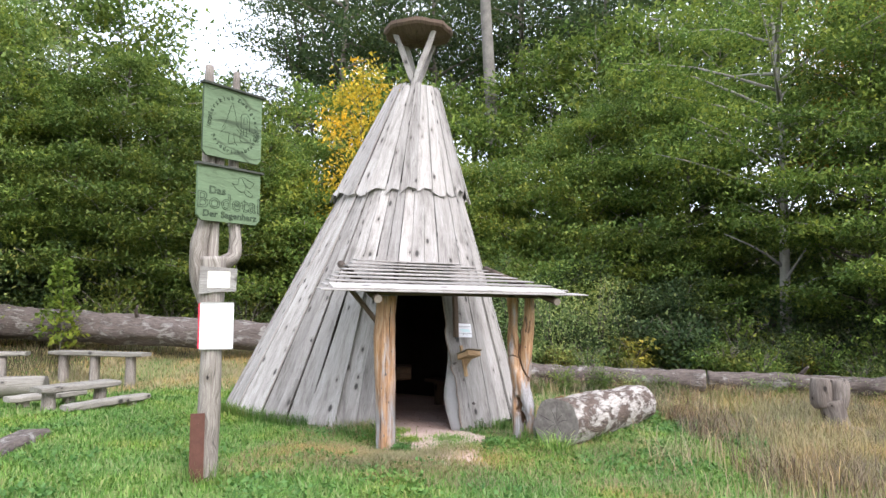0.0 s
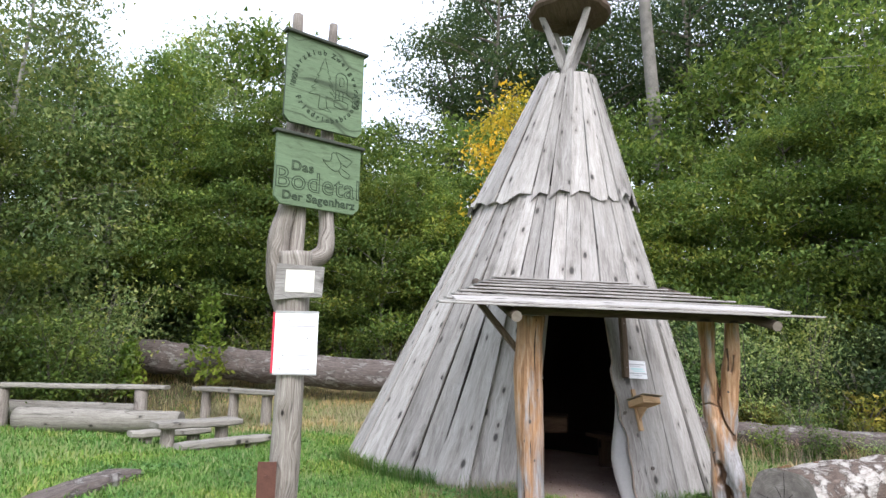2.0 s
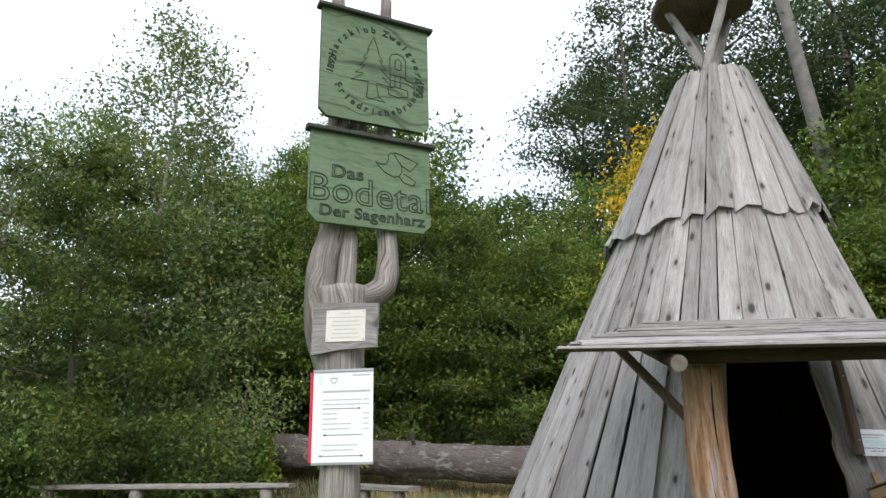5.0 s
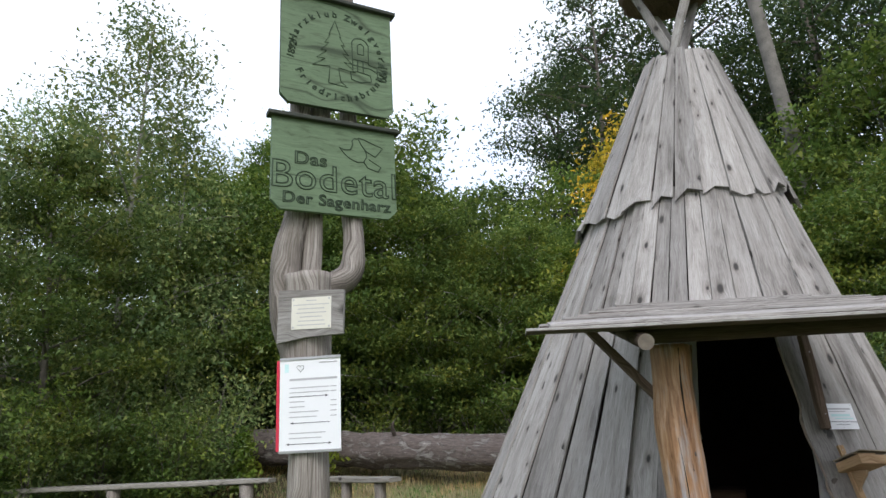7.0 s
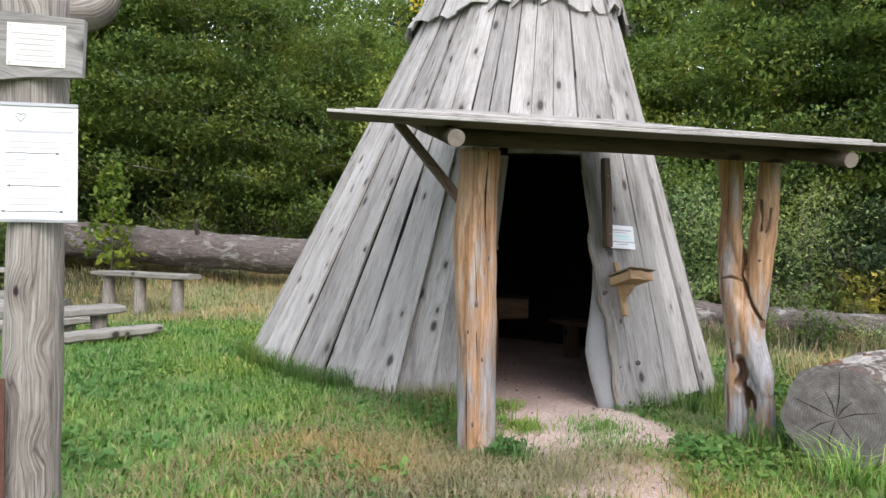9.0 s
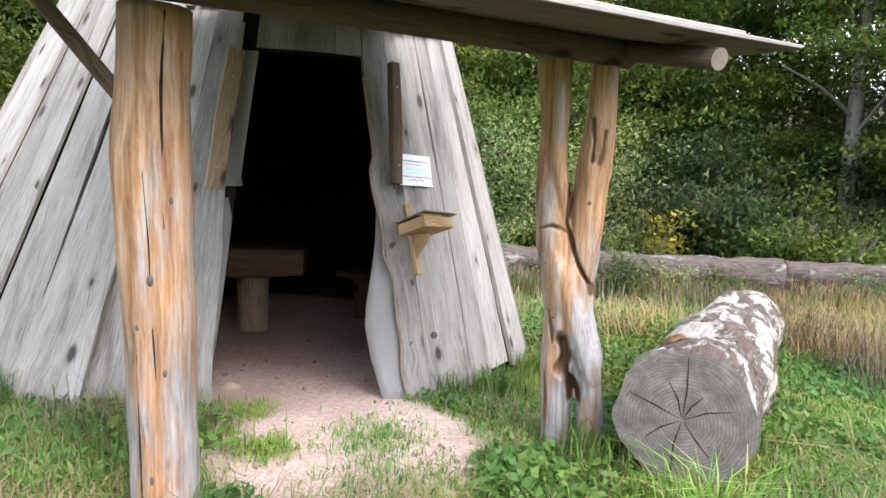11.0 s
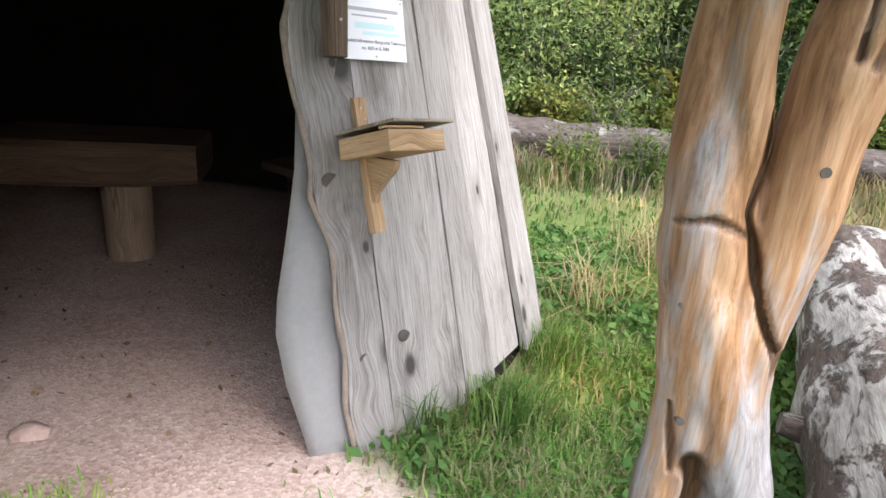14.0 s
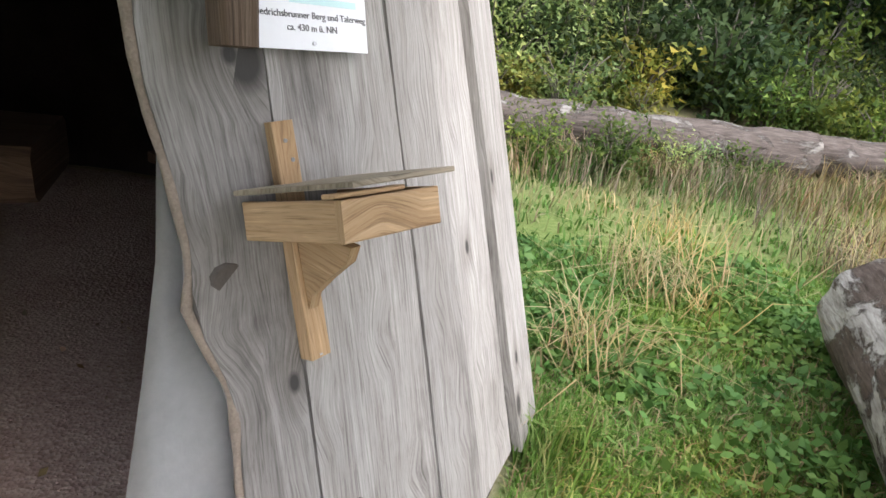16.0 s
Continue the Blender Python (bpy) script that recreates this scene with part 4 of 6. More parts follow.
def build_fork():
    bm = bmesh.new()
    for i, rows in enumerate(FORK_STEMS):
        add_limb(bm, [(F_R.x * q + F_T.x * w, F_R.y * q + F_T.y * w, z, r) for z, q, w, r in rows], seg=24, n=8, rough=0.05, freq=7.0, ridges=0.08, seed=2.0 + 3 * i)
    me = bpy.data.meshes.new("trunk")
    bm.to_mesh(me)
    bm.free()
    tmp = bpy.data.objects.new("trunk", me)
    scene.collection.objects.link(tmp)
    mod = tmp.modifiers.new("blend", "REMESH")
    mod.mode, mod.voxel_size = "VOXEL", 0.0085
    done = bpy.data.meshes.new_from_object(tmp.evaluated_get(bpy.context.evaluated_depsgraph_get()))
    bpy.data.objects.remove(tmp)
    done.name = "trunk"
    nv = len(done.vertices)
    co, no = np.empty(nv * 3, "f"), np.empty(nv * 3, "f")
    done.vertices.foreach_get("co", co)
    done.vertex_normals.foreach_get("vector", no)
    co, no = co.reshape(-1, 3).astype(float), no.reshape(-1, 3).astype(float)
    t, side = np.array(F_T), co @ np.array(F_R)
    face = np.clip((no @ t - 0.05) * 2.5, 0, 1)
    wob = np.array([noise.noise(Vector((p[0] * 14, p[1] * 14, p[2] * 9))) for p in co])
    deep = np.zeros(nv)
    push = np.zeros(nv)
    for half, depth, pts in FORK_CUTS:
        best = np.full(nv, 9.0)
        for (z0, s0), (z1, s1) in zip(pts, pts[1:]):
            dz, ds = z1 - z0, s1 - s0
            k = np.clip(((co[:, 2] - z0) * dz + (side - s0) * ds) / (dz * dz + ds * ds), 0, 1)
            best = np.minimum(best, np.hypot(co[:, 2] - z0 - k * dz, side - s0 - k * ds))
        f = np.clip(1 - (best / (half * (1.15 + 1.3 * wob))) ** 2, 0, 1) * face
        push = np.maximum(push, f * depth)
        deep = np.maximum(deep, f * min(1.0, 0.25 + depth / 0.03))
    co = co - push[:, None] * t + no * (wob * 0.0035)[:, None]
    done.vertices.foreach_set("co", co.ravel().astype("f"))
    done.attributes.new("crevice", "FLOAT", "POINT").data.foreach_set("value", deep.astype("f"))
    done.polygons.foreach_set("use_smooth", np.ones(len(done.polygons), bool))
    done.materials.clear()
    done.materials.append(M_FORK)
    done.update()
    ob = new("trunk", done)
    ob.parent = forked
    ob.location.z = -forked.location.z
    for z, q, w, r in ((0.90, 0.075, 0.08, 0.014), (0.33, -0.075, 0.085, 0.012), (0.6, -0.12, 0.085, 0.01)):
        k = limb("knot", [(F_R.x * q + F_T.x * v, F_R.y * q + F_T.y * v, z, r * m) for v, m in ((w - 0.02, 1), (w + 0.004, 0.7))], M_KNOT, forked, "dark round knot", seg=10, n=2, rough=0.1)
        k.location.z = -forked.location.z


build_fork()

# lath stubs that frame the door
for a, b, wid, thick, mat, face, label, seed in (
        ((-1.17, 10.09, 1.75), (-1.122, 9.945, 0.965), 0.075, 0.07, M_LATHDARK, (0.6, -0.8, 0), "dark-stained wooden lath hanging beside the door", 3),
        ((-2.02, 9.55, 1.72), (-2.14, 9.46, 0.92), 0.11, 0.04, M_LATH, (0.35, -0.93, 0.1), "brown wooden lath hanging beside the door", 4)):
    lath = thing("door_lath", b, label, "lath")
    back = Matrix.Translation(-Vector(b))
    out = Vector(face).normalized()
    bits = [board("board", a, b, wid, thick, mat, face=face, bevel=0.008, wob=0.007, seed=seed)]
    for f in (0.2, 0.85):
        q = Vector(a).lerp(Vector(b), f) + out * (thick * 0.5 - 0.004)
        bits.append(limb("nail", [(*q, 0.005), (*(q + out * 0.007), 0.005)], M_STEEL, seg=8, n=1, rough=0))
    for o in bits:
        o.parent, o.matrix_parent_inverse = lath, back

# crown: round smoke hood on four struts
hood = thing("smoke_hood", (-1.99, 11.15, 5.2), "dark round wooden smoke hood on grey struts above the apex", "chimney hood")
K_OFF = Matrix.Translation(-hood.location)


def build_hood():
    bm = bmesh.new()
    uvl = uv_layer(bm)
    n = 30
    prof = [(0.02, 6.35), (0.35, 6.34), (0.60, 6.30), (0.605, 6.24), (0.57, 6.20), (0.30, 6.12), (0.02, 6.10)]
    rings = [[bm.verts.new((-1.94 + r * math.cos(2 * math.pi * j / n) * (1 + 0.03 * math.sin(j * 2.4)), 11.15 + r * math.sin(2 * math.pi * j / n), z + 0.012 * math.sin(j * 1.7))) for j in range(n)] for r, z in prof]
    for a, b, (ra, za) in zip(rings, rings[1:], prof):
        for j in range(n):
            k = (j + 1) % n
            quad(bm, uvl, (a[j], a[k], b[k], b[j]), [(v.co.x, v.co.y) for v in (a[j], a[k], b[k], b[j])])
    quad(bm, uvl, rings[0], [(v.co.x, v.co.y) for v in rings[0]])
    quad(bm, uvl, rings[-1][::-1], [(v.co.x, v.co.y) for v in rings[-1]])
    bmesh.ops.recalc_face_normals(bm, faces=bm.faces)
    o = part("disc", bm, M_CROWN, None, "dark wet wooden disc")
    o.parent, o.matrix_parent_inverse = hood, K_OFF
    for a, b in (((-2.06, 11.02, 5.1), (-1.62, 10.86, 6.17)), ((-1.93, 11.05, 5.1), (-2.30, 10.92, 6.17)), ((-2.05, 11.22, 5.1), (-1.72, 11.5, 6.17)), ((-1.9, 11.25, 5.1), (-2.22, 11.45, 6.17))):
        o = board("strut", a, b, 0.10, 0.07, M_PLANK, face=(0, -1, 0.2), bevel=0.012, wob=0.008, seed=int(a[0] * 100))
        o.parent, o.matrix_parent_inverse = hood, K_OFF


build_hood()


# ---- notice and small shelf beside the door ----
def on_cone_frame(theta, z, off):
    """A frame on the cone's face: x to the right as seen from outside, y up the slope, z outwards."""
    p = cone(theta, z, off)
    x = (cone(theta + 2, z) - cone(theta - 2, z)).normalized()
    y = (cone(theta, z + 0.1) - cone(theta, z - 0.1)).normalized()
    z_ = x.cross(y).normalized()
    y = z_.cross(x)
    m = Matrix((x, y, z_)).transposed().to_4x4()
    m.translation = p
    return m


def flat_board(bm, m, x0, x1, y0, y1, z0, z1):
    add_box(bm, m @ Matrix.Translation(((x0 + x1) / 2, (y0 + y1) / 2, (z0 + z1) / 2)), x1 - x0, y1 - y0, z1 - z0)


def text_mesh(body, size, m, outline=0.0, depth=0.0006, spacing=1.0, bold=0.0):
    c = bpy.data.curves.new("letters", "FONT")
    c.body, c.size, c.align_x, c.align_y, c.space_character = body, size, "CENTER", "CENTER", spacing
    if outline:
        c.fill_mode, c.bevel_depth, c.bevel_resolution, c.resolution_u = "NONE", outline, 0, 4
    else:
        c.extrude, c.resolution_u, c.offset = depth, 3, bold
    ob = bpy.data.objects.new("letters", c)
    scene.collection.objects.link(ob)
    me = bpy.data.meshes.new_from_object(ob.evaluated_get(bpy.context.evaluated_depsgraph_get()))
    bpy.data.objects.remove(ob)
    me.transform(m)
    return me


def merged_text(name, meshes, mat, parent, label=""):
    bm = bmesh.new()
    for me in meshes:
        bm.from_mesh(me)
        bpy.data.meshes.remove(me)
    return part(name, bm, mat, parent, label)


def bars(name, m, rows, mat, parent, label, z=0.0012):
    bm = bmesh.new()
    for x0, x1, y, h in rows:
        flat_board(bm, m, x0, x1, y - h / 2, y + h / 2, z, z + 0.0006)
    return tagged(part(name, bm, mat, parent, label), kind="stuff")


def build_notice():
    m = on_cone_frame(-41.2, 1.055, 0.022) @ pose(0, 0, 0, 0, 0, -3)
    e = thing("notice_sheet", (0, 0, 0), "white laminated notice sheet pinned on the grey planks", "notice")
    e.matrix_world = m
    i = Matrix.Identity(4)
    bm = bmesh.new()
    add_box(bm, i, 0.272, 0.215, 0.002)
    part("sheet", bm, M_PAPER, e)
    T = Matrix.Translation
    merged_text("lettering", [text_mesh("Friedrichsbrunner Berg und Talerweg", 0.0175, T((0.0, -0.045, 0.0016))), text_mesh("ca. 430 m \u00fc. NN", 0.0175, T((0.0, -0.068, 0.0016)))], M_INK, e, "black printed lines")
    bars("headline", i, [(-0.12, 0.11, 0.062, 0.012), (-0.09, 0.06, 0.04, 0.006)], M_INKGREY, e, "blurred headline")
    bars("picture_band", i, [(-0.08, 0.09, 0.008, 0.02), (-0.05, 0.11, -0.018, 0.012)], M_INKBLUE, e, "faded turquoise printed band")
    for x, y in ((-0.125, 0.095), (0.125, 0.095), (0.0, -0.095)):
        limb("pin", [(x, y, 0.0, 0.004), (x, y, 0.004, 0.004)], M_STEEL, e, seg=8, n=1, rough=0)


def build_shelf():
    out = Vector((0.714, -0.70, 0))
    right = Vector((0.70, 0.714, 0))
    m = Matrix((right, out * -1, Vector((0, 0, 1)))).transposed().to_4x4()
    m.translation = (-1.085, 9.885, 0.638)
    e = thing("wall_shelf", (0, 0, 0), "small tan wooden box shelf with greyed lid on the planks", "shelf")
    e.matrix_world = m
    i = Matrix.Identity(4)

    def piece(name, x0, x1, y0, y1, z0, z1, mat, mm=i, label="", along=0):
        bm = bmesh.new()
        c = mm @ Matrix.Translation(((x0 + x1) / 2, (y0 + y1) / 2, (z0 + z1) / 2))
        d = (x1 - x0, y1 - y0, z1 - z0)
        if along == 2:
            c = c @ pose(0, 0, 0, 0, 90, 0)
            d = (d[2], d[1], d[0])
        elif along == 1:
            c = c @ pose(0, 0, 0, 0, 0, 90)
            d = (d[1], d[0], d[2])
        add_box(bm, c, *d, bevel=0.002)
        return part(name, bm, mat, e, label)
    tip = pose(0, 0, 0, -18, 5, 0)
    piece("back_lath", 0.082, 0.134, -0.03, 0.02, -0.275, 0.195, M_SHELF, pose(0, 0.03, 0, -17, 0, 0), "tan upright lath", 2)
    piece("front_panel", 0.0, 0.25, -0.235, -0.217, 0.0, 0.072, M_SHELF, tip)
    piece("side_panel", 0.0, 0.018, -0.217, 0.02, 0.0, 0.072, M_SHELF, tip, along=1)
    piece("side_panel", 0.232, 0.25, -0.217, 0.05, 0.0, 0.072, M_SHELF, tip, along=1)
    piece("floor_panel", 0.018, 0.232, -0.217, 0.04, 0.0, 0.012, M_SHELF, tip)
    piece("lid_strip", -0.01, 0.16, -0.232, -0.2, 0.073, 0.083, M_SHELF, tip)
    piece("lid", -0.012, 0.285, -0.262, 0.02, 0.083, 0.095, M_SHELFTOP, pose(0, 0, 0.0, -19, 5.5, 4), "greyed thin lid board")
    bm = bmesh.new()
    uvl = uv_layer(bm)
    prof = [(0.03, 0.0), (-0.15, 0.015), (-0.14, -0.02), (-0.09, -0.075), (-0.055, -0.12), (-0.045, -0.17), (-0.02, -0.17)]
    a = [bm.verts.new((-0.012, y, z)) for y, z in prof]
    b = [bm.verts.new((0.012, y, z)) for y, z in prof]
    quad(bm, uvl, a, [(z, y) for y, z in prof])
    quad(bm, uvl, b[::-1], [(z, y) for y, z in prof[::-1]])
    for j in range(len(prof)):
        k = (j + 1) % len(prof)
        quad(bm, uvl, (a[k], a[j], b[j], b[k]), ((0, 0), (0, 0.1), (0.03, 0.1), (0.03, 0)))
    bmesh.ops.recalc_face_normals(bm, faces=bm.faces)
    part("bracket", bm, M_SHELF, e, "reddish curved wooden bracket").location = (0.108, 0, 0)
    for x, z, y in ((0.107, 0.16, 0.047), (0.107, -0.25, -0.076), (0.117, 0.125, 0.036)):
        limb("screw_head", [(x, y + 0.004, z, 0.004), (x, y - 0.001, z, 0.004)], M_STEEL, e, seg=8, n=1, rough=0)


build_notice()
build_shelf()


# ---- inside the hut ----
def build_inside():
    t = thing("indoor_table", (-2.6, 11.45, ground_z(-2.6, 11.45)), "rough thick plank table on a log leg in the dark hut", "table")
    off = Matrix.Translation(-t.location)
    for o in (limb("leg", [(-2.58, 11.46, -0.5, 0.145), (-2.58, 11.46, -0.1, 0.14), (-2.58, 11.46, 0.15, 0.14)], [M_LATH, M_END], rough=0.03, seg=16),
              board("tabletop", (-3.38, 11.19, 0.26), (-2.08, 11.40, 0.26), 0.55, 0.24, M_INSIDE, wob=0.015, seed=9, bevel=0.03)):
        o.parent, o.matrix_parent_inverse = t, off
    for a, b in (((-1.9, 12.35, 0.02), (-0.75, 11.6, 0.02)),):
        c = thing("indoor_bench", ((a[0] + b[0]) / 2, (a[1] + b[1]) / 2, ground_z(a[0], a[1])), "low plank bench along the hut's inner wall", "bench")
        off = Matrix.Translation(-c.location)
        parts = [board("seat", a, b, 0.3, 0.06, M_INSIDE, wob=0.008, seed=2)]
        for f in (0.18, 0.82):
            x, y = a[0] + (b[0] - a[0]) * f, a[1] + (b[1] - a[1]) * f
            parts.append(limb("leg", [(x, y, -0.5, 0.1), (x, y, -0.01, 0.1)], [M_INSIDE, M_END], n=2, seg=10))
        for o in parts:
            o.parent, o.matrix_parent_inverse = c, off


build_inside()


# ---- the forked sign post ----
sign = thing("sign_post", (-3.07, 6.10, ground_z(-3.07, 6.10)), "bleached forked tree trunk carrying carved green wooden signs", "signpost")
S_OFF = Matrix.Translation(-sign.location)


def on_sign(ob):
    ob.parent, ob.matrix_parent_inverse = sign, S_OFF
    return ob


on_sign(limb("trunk", [(-3.09, 6.08, -0.4, 0.10), (-3.085, 6.08, 0.5, 0.10), (-3.08, 6.09, 1.2, 0.098), (-3.09, 6.10, 1.7, 0.11), (-3.10, 6.10, 1.95, 0.125)], M_SIGNPOST, seg=18, n=6, rough=0.06, ridges=0.12))
on_sign(limb("left_branch", [(-3.124, 6.08, 1.45, 0.08), (-3.218, 6.06, 1.75, 0.085), (-3.235, 6.075, 2.05, 0.082), (-3.195, 6.115, 2.35, 0.07), (-3.185, 6.12, 2.8, 0.062), (-3.195, 6.11, 3.3, 0.055), (-3.190, 6.10, 3.88, 0.04)], M_SIGNPOST, seg=14, n=5, rough=0.08, ridges=0.12, seed=3))
on_sign(limb("middle_branch", [(-3.12, 6.13, 1.8, 0.065), (-3.14, 6.17, 2.1, 0.058), (-3.15, 6.195, 2.6, 0.055), (-3.130, 6.23, 3.0, 0.06)], M_SIGNPOST, seg=12, n=4, rough=0.08, seed=5))
on_sign(limb("right_branch", [(-3.097, 6.12, 1.86, 0.075), (-3.030, 6.21, 1.90, 0.07), (-2.975, 6.30, 1.98, 0.068), (-2.985, 6.34, 2.15, 0.062), (-3.025, 6.365, 2.4, 0.058), (-3.040, 6.37, 2.9, 0.052), (-3.040, 6.37, 3.4, 0.046), (-3.030, 6.37, 3.9, 0.036)], M_SIGNPOST, seg=12, n=5, rough=0.08, seed=8))
S_D = Vector((0.493, 0.87, 0)).normalized()
S_N = Vector((S_D.y, -S_D.x, 0))
S_M = Matrix((S_D, Vector((0, 0, 1)), S_N)).transposed().to_4x4()


def carved_board(z0, z1, u0, u1, cut, label):
    """A green board with cut lower corners; returns it with its frame at the centre of its face."""
    m = S_M.copy()
    m.translation = Vector((-3.158, 5.909, 0)) + S_D * ((u0 + u1) / 2) + Vector((0, 0, (z0 + z1) / 2))
    w, h = (u1 - u0) / 2, (z1 - z0) / 2
    bm = bmesh.new()
    uvl = uv_layer(bm)
    pts = [(-w + cut, -h), (w - cut, -h), (w, -h + cut), (w, h), (-w, h), (-w, -h + cut)]
    f = [bm.verts.new((x, y, 0)) for x, y in pts]
    b = [bm.verts.new((x, y, -0.03)) for x, y in pts]
    quad(bm, uvl, f, [(y, x) for x, y in pts])
    quad(bm, uvl, b[::-1], [(y, x) for x, y in pts[::-1]])
    for j in range(6):
        k = (j + 1) % 6
        quad(bm, uvl, (f[k], f[j], b[j], b[k]), ((0, 0), (0, 0.1), (0.03, 0.1), (0.03, 0)))
    ob = part("carved_board", bm, M_GREEN, None, label)
    ob.matrix_world = m
    bm = bmesh.new()
    add_box(bm, Matrix.Translation((0, h + 0.012, -0.005)), 2 * w + 0.05, 0.028, 0.075, 0.004)
    part("cap_strip", bm, M_DARKCAP, ob, "dark mossy cap strip")
    return ob


def groove(name, lines, parent, r=0.0035):
    """Carved outlines on a board's face, as thin dark strips."""
    c = bpy.data.curves.new(name, "CURVE")
    c.dimensions, c.bevel_depth, c.bevel_resolution = "3D", r, 0
    for pts in lines:
        s = c.splines.new("POLY")
        s.points.add(len(pts) - 1)
        for k, (x, y) in zip(s.points, pts):
            k.co = (x, y, 0.001, 1)
    ob = bpy.data.objects.new(name, c)
    scene.collection.objects.link(ob)
    me = bpy.data.meshes.new_from_object(ob.evaluated_get(bpy.context.evaluated_depsgraph_get()))
    bpy.data.objects.remove(ob)
    me.materials.clear()
    me.materials.append(M_GROOVE)
    o = new(name, me)
    o.parent = parent
    return tagged(o, "dark carved outline")


def build_signs():
    T = Matrix.Translation
    top = carved_board(2.94, 3.645, 0.02, 0.70, 0.045, "square faded green carved emblem board")
    low = carved_board(2.30, 2.835, -0.02, 0.70, 0.05, "faded green carved board with place name")
    for b in (top, low):
        mw = b.matrix_world.copy()
        b.parent, b.matrix_parent_inverse = sign, S_OFF
        b.matrix_basis = mw
    merged_text("carved_lettering", [text_mesh("Das", 0.105, T((-0.145, 0.035, 0.001)) @ Matrix.Scale(1.12, 4, (1, 0, 0)), 0.0034, spacing=1.05)], M_GROOVE, low, "dark carved letters")
    merged_text("carved_lettering", [text_mesh("Bodetal", 0.225, T((0.0, -0.075, 0.001)) @ Matrix.Scale(1.03, 4, (1, 0, 0)), 0.004, spacing=1.04)], M_GROOVE, low, "dark carved letters")
    merged_text("carved_lettering", [text_mesh("Der Sagenharz", 0.09, T((0.01, -0.2, 0.001)) @ Matrix.Scale(1.1, 4, (1, 0, 0)), 0.0034, spacing=1.06)], M_GROOVE, low, "dark carved letters")
    # a bird in outline
    groove("carved_bird", [[(0.02, 0.135), (0.05, 0.125), (0.085, 0.13), (0.10, 0.16), (0.095, 0.185), (0.11, 0.205), (0.135, 0.20), (0.155, 0.165), (0.185, 0.13), (0.235, 0.105), (0.285, 0.165), (0.225, 0.185), (0.17, 0.205), (0.13, 0.21)],
                           [(0.02, 0.135), (0.045, 0.105), (0.08, 0.075), (0.13, 0.055), (0.165, 0.065), (0.185, 0.10), (0.175, 0.14), (0.155, 0.165)], [(0.165, 0.065), (0.19, 0.03), (0.25, 0.015), (0.27, 0.045), (0.195, 0.085)]], low)
    for word, start, step, flip in (("Harzklub", 168, -10.5, 1), ("Zweigverein", 78, -10.0, 1), ("Friedrichsbrunn", 212, 9.0, -1), ("e.V.", 352 - 6, 6.5, -1)):
        letters = []
        for i, ch in enumerate(word):
            a = radians(start + step * i)
            r = 0.275
            letters.append(text_mesh(ch, 0.06, T((r * math.cos(a), r * math.sin(a), 0.001)) @ pose(0, 0, 0, 0, 0, math.degrees(a) - 90 * flip), 0.0024))
        tagged(merged_text("carved_word", letters, M_GROOVE, top, "dark carved letters"), kind="stuff")
    for word, x, rot in (("1892", -0.275, 80), ("1990", 0.285, -95)):
        letters = [text_mesh(word, 0.058, T((x, -0.02 if x < 0 else -0.06, 0.001)) @ pose(0, 0, 0, 0, 0, rot), 0.0024)]
        tagged(merged_text("carved_word", letters, M_GROOVE, top, "dark carved date"), kind="stuff")
    fir = [(-0.06, -0.19), (-0.05, -0.08)]
    for i in range(5):
        y = -0.08 + 0.055 * i
        w = 0.135 - 0.024 * i
        fir += [(-0.02 - w, y - 0.012), (-0.02 - w * 0.45, y + 0.045)]
    fir += [(-0.02, 0.235)]
    for i in range(4, -1, -1):
        y = -0.08 + 0.055 * i
        w = 0.125 - 0.022 * i
        fir += [(-0.02 + w * 0.45, y + 0.045), (-0.02 + w, y - 0.012)]
    fir += [(0.0, -0.08), (0.015, -0.17), (0.055, -0.20), (-0.06, -0.19)]
    groove("carved_fir", [fir], top)
    groove("carved_house", [[(0.09, -0.075), (0.085, 0.115), (0.10, 0.14), (0.135, 0.15), (0.17, 0.14), (0.19, 0.11), (0.19, -0.02), (0.245, -0.03), (0.245, -0.11)], [(0.12, 0.04), (0.12, 0.10), (0.14, 0.115), (0.16, 0.10), (0.16, 0.04), (0.12, 0.04)],
                            [(0.085, 0.0), (0.19, -0.005)], [(0.085, -0.04), (0.2, -0.045), (0.245, -0.065)], [(0.12, 0.0), (0.12, -0.08)], [(0.155, 0.0), (0.155, -0.08)], [(0.075, -0.09), (0.12, -0.08), (0.2, -0.09), (0.205, -0.13), (0.14, -0.15), (0.08, -0.14), (0.075, -0.09)]], top)
    # plaque board, notice sheet, rusty plate; these face the path
    d = Vector((0.895, 0.446, 0)).normalized()
    n = Vector((d.y, -d.x, 0))
    m = Matrix((d, Vector((0, 0, 1)), n)).transposed().to_4x4()
    m.translation = Vector((-3.0, 6.02, 1.72)) + n * 0.005
    pl = thing("plaque", (0, 0, 0), "grey board with small yellowed text plaque on the post", "plaque")
    pl.matrix_world = m @ pose(0, 0, 0, 0, 0, -1)
    bm = bmesh.new()
    uvl = uv_layer(bm)
    pts = [(-0.17, -0.14), (-0.02, -0.115), (0.17, -0.105), (0.175, 0.115), (-0.165, 0.13)]
    f = [bm.verts.new((x, y, 0.012)) for x, y in pts]
    b = [bm.verts.new((x, y, -0.016)) for x, y in pts]
    quad(bm, uvl, f, [(y, x) for x, y in pts])
    quad(bm, uvl, b[::-1], [(y, x) for x, y in pts[::-1]])
    for j in range(5):
        k = (j + 1) % 5
        quad(bm, uvl, (f[k], f[j], b[j], b[k]), ((0, 0), (0, 0.1), (0.03, 0.1), (0.03, 0)))
    part("backing_board", bm, M_PLANK, pl)
    bm = bmesh.new()
